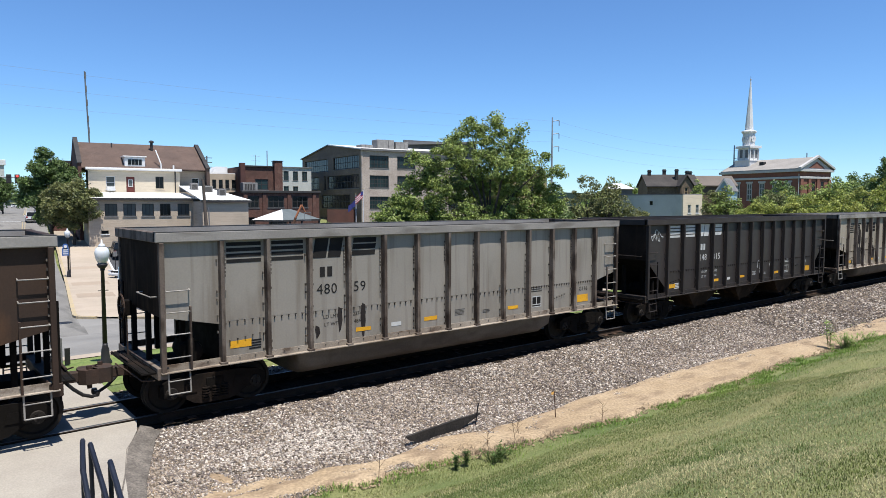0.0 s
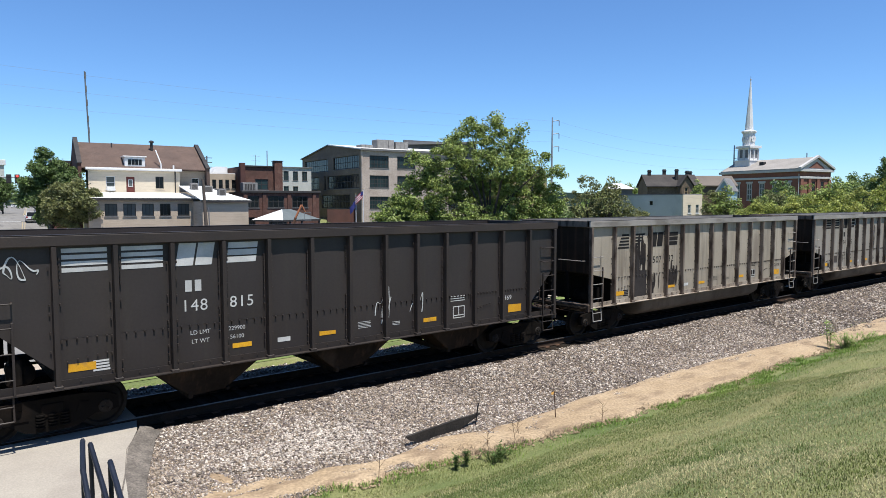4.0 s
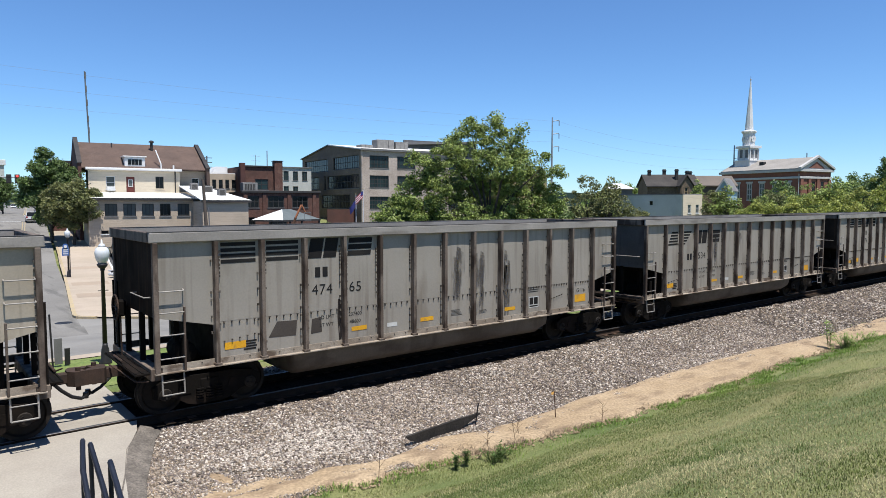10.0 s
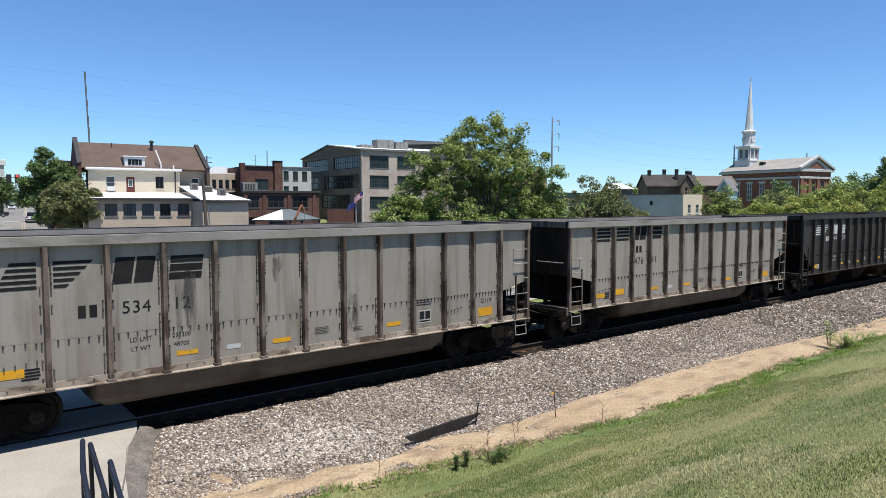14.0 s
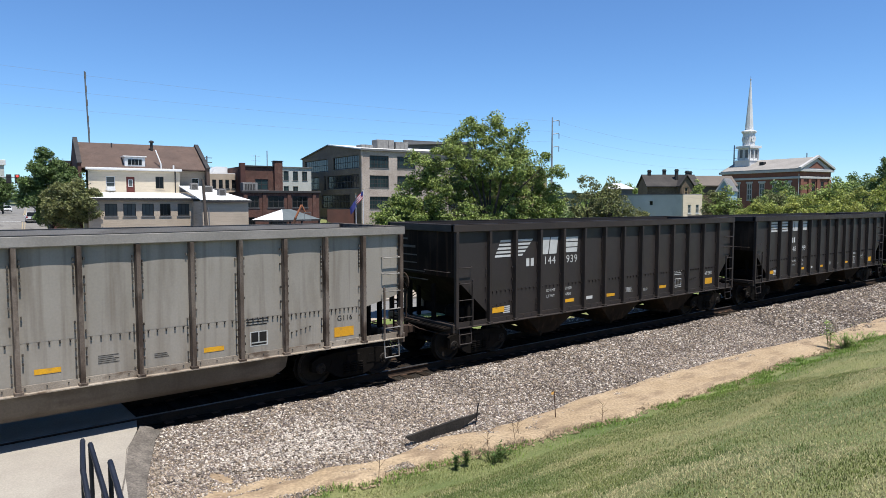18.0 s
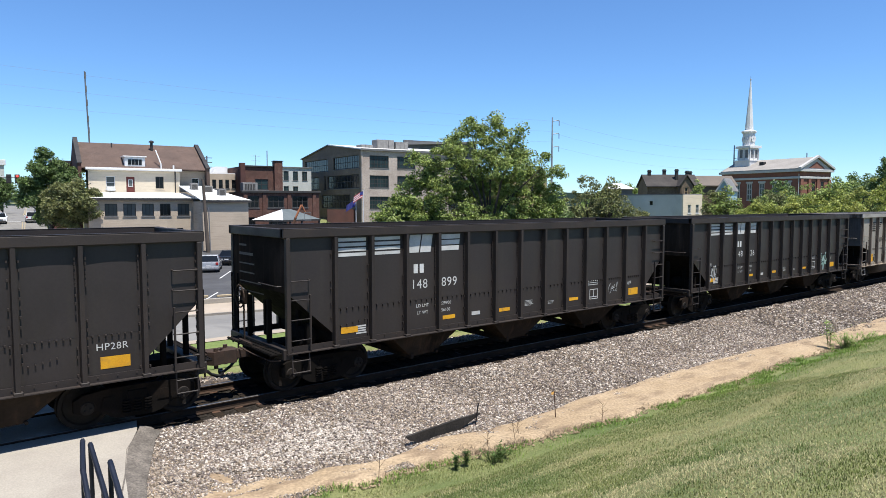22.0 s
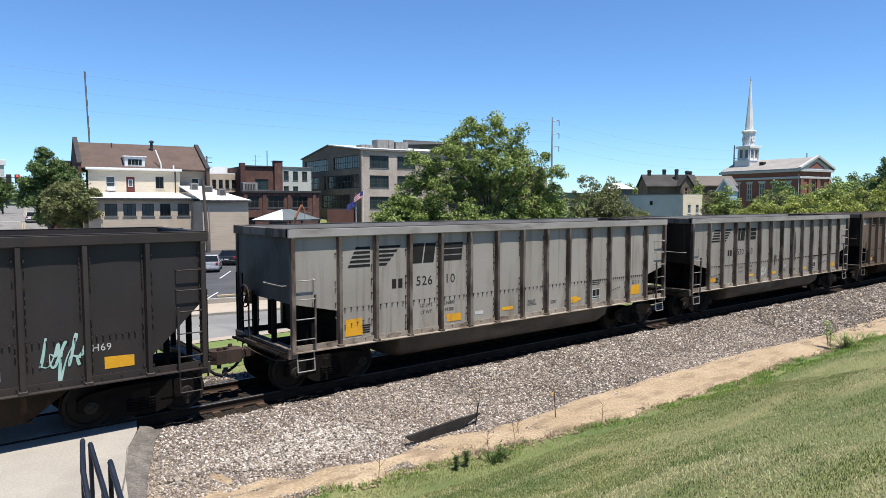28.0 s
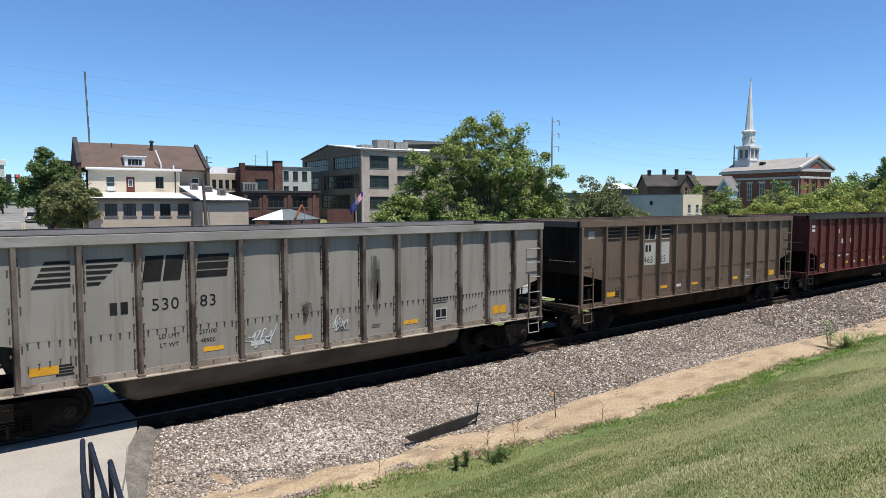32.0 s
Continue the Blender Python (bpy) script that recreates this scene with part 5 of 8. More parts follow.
LEAF = leafy("leaf", (0.225, 0.295, 0.075), (0.33, 0.4, 0.12), 0.65, 0.33)
LEAF_DARK = leafy("leaf_dark", (0.115, 0.18, 0.055), (0.165, 0.235, 0.075), 0.5, 0.3)
LEAF_BRIGHT = leafy("leaf_bright", (0.31, 0.36, 0.08), (0.4, 0.42, 0.11), 0.5, 0.35)
LEAF_OLIVE = leafy("leaf_olive", (0.17, 0.19, 0.07), (0.225, 0.235, 0.09), 0.5, 0.3)


def town(u, v, z=0.0, turn=0.0):
    """A pose in the town's own grid, which stands seven degrees off the track."""
    return pose(0, 0, 0, 0, 0, -7) @ pose(u, v, z, 0, 0, turn)

# ---- town: materials ----
M.update({
    "brick_red": surf("brick_red", (0.25, 0.108, 0.077), (0.19, 0.084, 0.062), 0.5, 0.9, stain=(0.12, 0.07, 0.055), amount=0.5, sscale=(0.6, 0.6, 0.3), grain=0.2, gscale=14, bump=0.3, bscale=12),
    "brick_dark": surf("brick_dark", (0.12, 0.055, 0.045), (0.09, 0.045, 0.038), 0.5, 0.9, grain=0.2, gscale=14),
    "tan_brick": surf("tan_brick", (0.58, 0.475, 0.365), (0.51, 0.42, 0.32), 0.4, 0.9, streak=(0.38, 0.31, 0.235), thin=(0.5, 0.5, 9), stain=(0.32, 0.26, 0.2), amount=0.35, sscale=(0.4, 0.4, 0.25), grain=0.07, gscale=12, bump=0.2, bscale=10),
    "cream_brick": surf("cream_brick", (0.78, 0.67, 0.51), (0.7, 0.6, 0.45), 0.4, 0.9, streak=(0.58, 0.5, 0.38), thin=(0.4, 0.4, 8), stain=(0.54, 0.45, 0.33), amount=0.35, sscale=(0.4, 0.4, 0.25), grain=0.06, gscale=12),
    "white_paint": surf("white_paint", (0.78, 0.78, 0.77), (0.7, 0.7, 0.69), 0.4, 0.7, stain=(0.5, 0.49, 0.46), amount=0.3, sscale=(0.5, 0.5, 0.5), grain=0.04, gscale=12),
    "shingle": surf("shingle", (0.12, 0.082, 0.066), (0.095, 0.066, 0.054), 0.6, 0.95, stain=(0.07, 0.05, 0.042), amount=0.4, sscale=(1.2, 1.2, 0.3), grain=0.22, gscale=9, bump=0.5, bscale=8),
    "brick_brown": surf("brick_brown", (0.15, 0.074, 0.055), (0.1, 0.054, 0.042), 0.6, 0.95, stain=(0.2, 0.13, 0.1), amount=0.4, sscale=(1.2, 1.2, 0.8), grain=0.3, gscale=7, bump=0.3, bscale=12),
    "slate_dark": surf("slate_dark", (0.062, 0.057, 0.055), (0.085, 0.078, 0.072), 0.6, 0.95, grain=0.15, gscale=5, spec=0.1),
    "roof_tan": surf("roof_tan", (0.2, 0.17, 0.145), (0.165, 0.142, 0.122), 0.3, 0.95, grain=0.12, gscale=5, spec=0.1),
    "roof_pale": surf("roof_pale", (0.36, 0.335, 0.31), (0.3, 0.28, 0.255), 0.3, 0.95, grain=0.12, gscale=5, spec=0.1),
    "trim_grey": surf("trim_grey", (0.54, 0.53, 0.515), (0.46, 0.45, 0.44), 0.5, 0.8, grain=0.06, gscale=6),
    "slate": surf("slate", (0.21, 0.205, 0.205), (0.17, 0.17, 0.172), 0.3, 0.85, grain=0.12, gscale=5),
    "loft_brick": surf("loft_brick", (0.56, 0.47, 0.41), (0.44, 0.36, 0.31), 0.35, 0.9, stain=(0.3, 0.22, 0.18), amount=0.4, sscale=(2.0, 2.0, 3.0), grain=0.4, gscale=7, bump=0.3, bscale=6),
    "loft_stucco": surf("loft_stucco", (0.2, 0.155, 0.118), (0.16, 0.126, 0.098), 0.3, 0.9, stain=(0.12, 0.1, 0.085), amount=0.4, sscale=(0.5, 0.5, 0.3), grain=0.3, gscale=4),
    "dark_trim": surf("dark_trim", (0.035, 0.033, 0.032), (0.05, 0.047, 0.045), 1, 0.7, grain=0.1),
    "grey_trim": surf("grey_trim", (0.2, 0.2, 0.2), (0.15, 0.15, 0.15), 1, 0.7, grain=0.1),
    "block_grey": surf("block_grey", (0.6, 0.61, 0.58), (0.53, 0.54, 0.51), 0.2, 0.9, stain=(0.3, 0.31, 0.29), amount=0.3, sscale=(0.3, 0.3, 0.3), grain=0.05, gscale=5),
    "stone_brown": surf("stone_brown", (0.19, 0.145, 0.1), (0.14, 0.105, 0.075), 0.4, 0.95, grain=0.25, gscale=4, bump=0.3, bscale=4),
    "sand_stone": surf("sand_stone", (0.42, 0.31, 0.18), (0.36, 0.26, 0.15), 0.4, 0.95, grain=0.12, gscale=5),
    "door_red": surf("door_red", (0.17, 0.045, 0.035), (0.14, 0.037, 0.03), 1, 0.6, grain=0.08),
    "machine_grey": surf("machine_grey", (0.3, 0.29, 0.27), (0.22, 0.21, 0.2), 1.5, 0.7, grain=0.15, gscale=6),
    "canvas": surf("canvas", (0.13, 0.15, 0.155), (0.1, 0.12, 0.125), 0.5, 0.8, grain=0.06),
    "lift_orange": surf("lift_orange", (0.4, 0.15, 0.07), (0.3, 0.11, 0.05), 1.5, 0.6, grain=0.1),
    "cloth_red": surf("cloth_red", (0.5, 0.07, 0.08), (0.42, 0.06, 0.07), 1, 0.8, bump=0),
    "cloth_blue": surf("cloth_blue", (0.04, 0.05, 0.22), (0.035, 0.04, 0.17), 1, 0.8, bump=0),
    "cloth_white": surf("cloth_white", (0.75, 0.75, 0.74), (0.68, 0.68, 0.68), 1, 0.8, bump=0),
    "wood_pole": surf("wood_pole", (0.13, 0.105, 0.085), (0.1, 0.08, 0.065), 1, 0.95, grain=0.2),
    "galvanised": surf("galvanised", (0.4, 0.41, 0.42), (0.33, 0.34, 0.35), 1, 0.5, metal=0.5, grain=0.08),
    "sign_blue": surf("sign_blue", (0.05, 0.12, 0.33), (0.06, 0.14, 0.36), 2, 0.5, bump=0),
    "bollard_blue": surf("bollard_blue", (0.4, 0.58, 0.68), (0.34, 0.52, 0.63), 2, 0.5),
    "tyre": surf("tyre", (0.02, 0.02, 0.02), (0.028, 0.027, 0.026), 4, 0.85),
    "rim": surf("rim", (0.5, 0.5, 0.51), (0.4, 0.4, 0.41), 4, 0.35, metal=0.8),
    "car_white": surf("car_white", (0.78, 0.79, 0.8), (0.74, 0.75, 0.76), 1, 0.3, grain=0.02, bump=0, spec=0.6),
    "car_silver": surf("car_silver", (0.42, 0.43, 0.45), (0.38, 0.39, 0.41), 1, 0.3, metal=0.3, grain=0.02, bump=0, spec=0.6),
    "car_blue": surf("car_blue", (0.035, 0.05, 0.13), (0.03, 0.042, 0.11), 1, 0.3, grain=0.02, bump=0, spec=0.6),
    "car_black": surf("car_black", (0.014, 0.014, 0.015), (0.018, 0.018, 0.019), 1, 0.3, grain=0.02, bump=0, spec=0.6),
    "tail_red": surf("tail_red", (0.35, 0.02, 0.02), (0.3, 0.02, 0.02), 2, 0.3, bump=0),
    "head_clear": surf("head_clear", (0.7, 0.72, 0.74), (0.6, 0.62, 0.64), 2, 0.15, bump=0, spec=0.8),
    # Foliage green shifted towards blue: distance haze put into the colour.
    "far_green": surf("far_green", (0.05, 0.085, 0.075), (0.04, 0.07, 0.065), 0.01, 0.95, grain=0.2, gscale=0.2, bump=0),
})
GLASS_DARK = pane("glass_dark", (0.012, 0.014, 0.016))
GLASS_TEAL = pane("glass_teal", (0.022, 0.04, 0.042))
GLASS_PALE = pane("glass_pale", (0.11, 0.125, 0.12), 0.1)
GLASS_CAR = pane("glass_car", (0.012, 0.014, 0.016), 0.02)


# ---- town: building tools ----
def facade(parent, axis, a0, a1, z0, z1, at, depth, holes, mat, name="wall", label=""):
    """A wall with openings through it. axis "u": along u, facing -v at v=at; axis "v": along v, facing -u at u=at."""
    cu = sorted({a0, a1, *[h for o in holes for h in o[:2]]})
    cz = sorted({z0, z1, *[h for o in holes for h in o[2:4]]})
    n, m = len(cu), len(cz)

    def solid(i, j):
        if not (0 <= i < n - 1 and 0 <= j < m - 1):
            return False
        ca, cb = (cu[i] + cu[i + 1]) / 2, (cz[j] + cz[j + 1]) / 2
        return not any(o[0] < ca < o[1] and o[2] < cb < o[3] for o in holes)

    def spot(i, j, d):
        return (cu[i], at + d, cz[j]) if axis == "u" else (at + d, cu[i], cz[j])
    vs = [spot(i, j, d) for d in (0, depth) for i in range(n) for j in range(m)]

    def ix(i, j, k):
        return k * n * m + i * m + j
    fs = []
    for i in range(n - 1):
        for j in range(m - 1):
            if not solid(i, j):
                continue
            for k in (0, 1):
                fs.append((ix(i, j, k), ix(i + 1, j, k), ix(i + 1, j + 1, k), ix(i, j + 1, k)))
            for ni, nj, (a, b), (c, d) in ((i - 1, j, (i, j), (i, j + 1)), (i + 1, j, (i + 1, j), (i + 1, j + 1)), (i, j - 1, (i, j), (i + 1, j)), (i, j + 1, (i, j + 1), (i + 1, j + 1))):
                if not solid(ni, nj):
                    fs.append((ix(a, b, 0), ix(c, d, 0), ix(c, d, 1), ix(a, b, 1)))
    used = sorted({v for f in fs for v in f})
    back = {v: k for k, v in enumerate(used)}
    g = Geo().put([vs[v] for v in used], [tuple(back[v] for v in f) for f in fs])
    return part(name, g, mat, parent, label)


def window(parent, axis, a0, a1, z0, z1, at, nx, nz, frame_mat, glass, sill=True, deep=0.12, bar=0.05, name="window"):
    """A window set into its opening: frame with bars, each pane, and a sill."""
    def bx(g, p0, p1, d0, d1, q0, q1):
        return g.box(p0, p1, at + d0, at + d1, q0, q1) if axis == "u" else g.box(at + d0, at + d1, p0, p1, q0, q1)
    f = bar * 1.3
    vs, fs = [], []
    for d in (deep - 0.04, deep + 0.06):
        for q in (0.0, f):
            for a, z in ((a0 + q, z0 + q), (a1 - q, z0 + q), (a1 - q, z1 - q), (a0 + q, z1 - q)):
                vs.append((a, at + d, z) if axis == "u" else (at + d, a, z))
    for k in range(4):
        n = (k + 1) % 4
        fs += [(k, n, 4 + n, 4 + k), (8 + k, 8 + n, 12 + n, 12 + k), (k, n, 8 + n, 8 + k), (4 + k, 4 + n, 12 + n, 12 + k)]
    w = part(name, Geo().put(vs, fs), frame_mat, parent)
    for i in range(1, nx):
        x = a0 + (a1 - a0) * i / nx
        part("mullion", bx(Geo(), x - bar / 2, x + bar / 2, deep - 0.02, deep + 0.05, z0 + f, z1 - f), frame_mat, w)
    for j in range(1, nz):
        z = z0 + (z1 - z0) * j / nz
        part("transom", bx(Geo(), a0 + f, a1 - f, deep - 0.015, deep + 0.045, z - bar / 2, z + bar / 2), frame_mat, w)
    for i in range(nx):
        p0, p1 = a0 + (a1 - a0) * i / nx, a0 + (a1 - a0) * (i + 1) / nx
        part("pane", bx(Geo(), p0 + 0.01, p1 - 0.01, deep + 0.01, deep + 0.02, z0 + 0.01, z1 - 0.01), glass, w)
    # Added dark sheet that closes the opening behind the panes.
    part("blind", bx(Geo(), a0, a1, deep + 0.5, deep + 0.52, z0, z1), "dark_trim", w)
    if sill:
        part("sill", bx(Geo(), a0 - 0.08, a1 + 0.08, -0.07, 0.1, z0 - 0.1, z0, ), "grey_trim" if sill is True else sill, w)
    return w


def shell(parent, u0, u1, v0, v1, z0, z1, mat, name="rear_walls", t=0.3, sides="lrb"):
    """Plain walls round the back and sides of a building."""
    g = Geo()
    if "l" in sides:
        g.box(u0, u0 + t, v0 + t, v1, z0, z1)
    if "r" in sides:
        g.box(u1 - t, u1, v0 + t, v1, z0, z1)
    if "b" in sides:
        g.box(u0 + t, u1 - t, v1 - t, v1, z0, z1)
    return part(name, g, mat, parent)


def slab(parent, name, pts, t, mat, label=""):
    """A sloping roof sheet of thickness t over four corners."""
    top = [(x, y, z + t) for x, y, z in pts]
    return part(name, Geo().put(list(pts) + top, [(0, 1, 2, 3), (7, 6, 5, 4), (0, 4, 5, 1), (1, 5, 6, 2), (2, 6, 7, 3), (3, 7, 4, 0)]), mat, parent, label)


def grown(k):
    """Moves the corner building out along the line of sight to its true size."""
    return Matrix.Translation(EYE) @ Matrix.Diagonal((k, k, k, 1)) @ Matrix.Translation(-EYE)


def roof_unit(u, v, z, w, d, h, name="air_conditioner", mat="machine_grey", k=1.0):
    t = thing(name, grown(k) @ town(u, v, z), "grey metal air-conditioning unit on a roof", "air conditioner", "rooftop air conditioners")
    part("casing", Geo().box(0, w, 0, d, 0.08, h, 0.03), mat, t)
    g = Geo()
    for i in range(7):
        x = w * (0.12 + 0.76 * i / 7)
        g.box(x, x + w * 0.07, -0.02, 0.0, h * 0.2, h * 0.85)
    part("grille", g, "dark_trim", t)
    part("fan_cover", Geo().lathe([(min(w, d) * 0.35, 0), (min(w, d) * 0.35, 0.06), (min(w, d) * 0.1, 0.09)], 14, (w / 2, d / 2, h)), "dark_trim", t)
    part("feet", Geo().box(0.05, w - 0.05, 0.05, 0.15, 0, 0.09).box(0.05, w - 0.05, d - 0.15, d - 0.05, 0, 0.09), "dark_trim", t)
    return t


G0 = -2.3


# ---- town: the corner building ----
def corner_building():
    G0 = -0.7
    b = thing("corner_building", grown(1.25) @ town(0, 0, 0), "tan brick corner building with cream upper storey and brown roof", "building")
    wins = [(8.46, 9.6), (10.14, 11.3), (11.87, 13.0), (13.59, 14.62), (15.31, 16.5)]
    holes = [(a, c, 2.9, 4.17) for a, c in wins]
    small = [(8.1, 8.75, 1.15, 1.5), (11.85, 12.5, 1.2, 1.55), (15.2, 15.8, 1.3, 1.62)]
    facade(b, "u", 7.0, 16.88, G0, 4.62, 59.5, 0.3, holes + small, "tan_brick")
    for k, (a, c) in enumerate(wins):
        window(b, "u", a, c, 2.9, 4.17, 59.5, 3, 1, "dark_trim", GLASS_DARK if k == 3 else GLASS_PALE, "grey_trim")
    for a, c, z, z1 in small:
        window(b, "u", a, c, z, z1, 59.5, 1, 1, "dark_trim", GLASS_DARK, "white_paint")
    lv = part("louvre", Geo().box(13.55, 14.3, 59.47, 59.5, 0.2, 1.1), "grey_trim", b)
    for i in range(6):
        part("slat", Geo().box(13.6, 14.25, 59.44, 59.475, 0.3 + 0.13 * i, 0.37 + 0.13 * i), "dark_trim", lv)
    part("window_unit", Geo().box(13.65, 14.2, 59.2, 59.5, 1.25, 1.7, 0.03), "white_paint", b, "white window air conditioner")
    facade(b, "u", 16.86, 21.45, G0, 4.42, 55.0, 0.3, [], "tan_brick")
    part("band", Geo().box(16.84, 21.47, 54.97, 55.0, 3.75, 3.87), "tan_brick", b)
    facade(b, "v", 55.3, 59.5, G0, 4.42, 16.86, 0.3, [], "tan_brick", "side_wall")
    shell(b, 16.9, 21.45, 55.0, 66, G0, 4.42, "tan_brick", sides="r")
    shell(b, 7.0, 16.8, 59.5, 66, G0, 4.62, "tan_brick", sides="l")
    slab(b, "lower_roof", [(6.8, 59.2, 4.66), (17.3, 59.2, 4.66), (17.3, 66.0, 5.3), (6.8, 66.0, 5.3)], 0.09, "white_paint", "white membrane roof")
    slab(b, "lower_roof", [(16.7, 54.75, 4.46), (21.7, 54.75, 4.46), (19.2, 66.0, 6.1), (16.7, 66.0, 6.1)], 0.09, "white_paint", "white membrane roof")
    part("fascia", Geo().box(6.8, 16.75, 59.14, 59.19, 4.5, 4.75), "dark_trim", b)
    part("fascia", Geo().box(16.7, 21.7, 54.69, 54.74, 4.3, 4.55), "dark_trim", b)
    up = [(9.24, 10.13, 5.73, 7.12), (11.24, 12.09, 5.28, 7.1), (14.23, 15.08, 5.85, 7.17)]
    facade(b, "u", 7.55, 16.8, 5.05, 7.8, 66.0, 0.3, up, "cream_brick")
    window(b, "u", *up[0], 66.0, 1, 2, "white_paint", GLASS_PALE, "white_paint")
    window(b, "u", *up[2], 66.0, 2, 1, "dark_trim", GLASS_DARK, "cream_brick")
    d = part("door", Geo().box(11.24, 12.09, 66.1, 66.16, 5.28, 7.1), "door_red", b, "red door with a glazed upper panel")
    part("pane", Geo().box(11.5, 11.85, 66.07, 66.1, 6.05, 6.75), GLASS_PALE, d)
    part("pane_frame", frame_box(Geo(), 11.45, 11.9, 6.0, 6.8, 66.06, 0.05), "white_paint", d)
    part("window_unit", Geo().box(9.3, 10.1, 65.6, 66.0, 5.55, 6.0, 0.03), "white_paint", b, "white window air conditioner")
    shell(b, 7.55, 16.8, 66.0, 69, 5.0, 7.8, "cream_brick", sides="lr")
    part("cornice", Geo().box(7.3, 17.0, 65.6, 66.05, 7.78, 7.98, 0.03), "white_paint", b)
    part("cornice", Geo().box(7.3, 17.0, 65.7, 69, 7.98, 8.05, 0.02), "white_paint", b)
    part("downpipe", Geo().tube((16.3, 65.93, 5.2), (16.3, 65.93, 7.78), 0.06, 8), "dark_trim", b)
    # main roof with brick gables
    slab(b, "roof", [(6.95, 66.2, 7.95), (19.75, 66.2, 7.95), (19.75, 72.0, 11.0), (6.95, 72.0, 11.0)], 0.12, "shingle", "brown shingle roof")
    slab(b, "roof", [(6.95, 77.8, 7.95), (19.75, 77.8, 7.95), (19.75, 72.0, 11.0), (6.95, 72.0, 11.0)], 0.12, "shingle", "brown shingle roof")
    for u, top in ((6.6, 0.42), (19.75, 0.16)):
        gable = [(65.9, G0), (78.0, G0), (78.0, 8.1 + top), (72.0, 11.15 + top), (65.9, 8.0 + top)]
        part("gable_wall", Geo().prism(gable, u, u + 0.35, "x"), "brick_dark" if u < 10 else "shingle", b)
        part("coping", Geo().prism([(65.8, 8.0 + top), (72.0, 11.15 + top), (78.1, 8.1 + top), (78.1, 8.2 + top), (72.0, 11.26 + top), (65.8, 8.1 + top)], u - 0.05, u + 0.4, "x"), "dark_trim", b)
    facade(b, "u", 16.8, 19.75, 5.0, 7.9, 67.0, 0.3, [(18.3, 19.1, 5.9, 7.1)], "tan_brick")
    window(b, "u", 18.3, 19.1, 5.9, 7.1, 67.0, 1, 2, "white_paint", GLASS_DARK, "white_paint")
    dm = part("dormer", Geo().box(11.2, 13.3, 66.6, 69.5, 8.0, 9.3, 0.03), "white_paint", b, "white flat-topped dormer")
    part("dormer_cap", Geo().box(11.05, 13.45, 66.45, 69.9, 9.3, 9.42, 0.02), "white_paint", dm)
    for i in range(4):
        part("pane", Geo().box(11.55 + 0.36 * i, 11.87 + 0.36 * i, 66.56, 66.6, 8.45, 9.05), GLASS_DARK, dm)
    part("flue", Geo().tube((14.6, 70.6, 9.9), (14.6, 70.6, 11.3), 0.16, 10).lathe([(0.3, 0), (0.3, 0.12), (0.1, 0.25)], 10, (14.6, 70.6, 11.3)), "dark_trim", b)
    part("flue", Geo().tube((14.9, 66.3, 8.0), (14.9, 66.3, 8.6), 0.08, 8).tube((14.9, 66.3, 8.6), (14.5, 67.2, 10.2), 0.07, 8), "white_paint", b)
    part("vent_pipe", Geo().tube((10.4, 71, 10.4), (10.4, 71, 11.1), 0.07, 8), "dark_trim", b)
    part("flue", Geo().tube((16.2, 66.2, 8.0), (16.2, 66.2, 8.5), 0.09, 8), "white_paint", b)
    part("railing", Geo().path([(7.5, 65.8, 5.3), (7.5, 65.8, 6.2), (7.8, 65.8, 6.3)], 0.04, 6), "iron", b)
    for u, v, z, w in ((17.3, 62.5, 5.55, 0.8), (18.3, 60.6, 5.25, 0.9), (19.2, 58.0, 4.9, 0.8)):
        roof_unit(u, v, z, w, 0.8, 0.85, k=1.25)
    # wall at the edge of the lot, and the pole beside the jog
    p = thing("utility_pole", grown(1.25) @ town(17.0, 53.6, G0), "tall brown wooden utility pole by the tan building", "utility pole", "utility poles")
    part("pole", Geo().tube((0, 0, 0), (-0.35, 0, 7.3), 0.2, 10, 0.14), "wood_pole", p)
    part("conduit", Geo().tube((0.2, -0.1, 0), (0.12, -0.1, 4.6), 0.06, 8), "grey_trim", p)


corner_building()


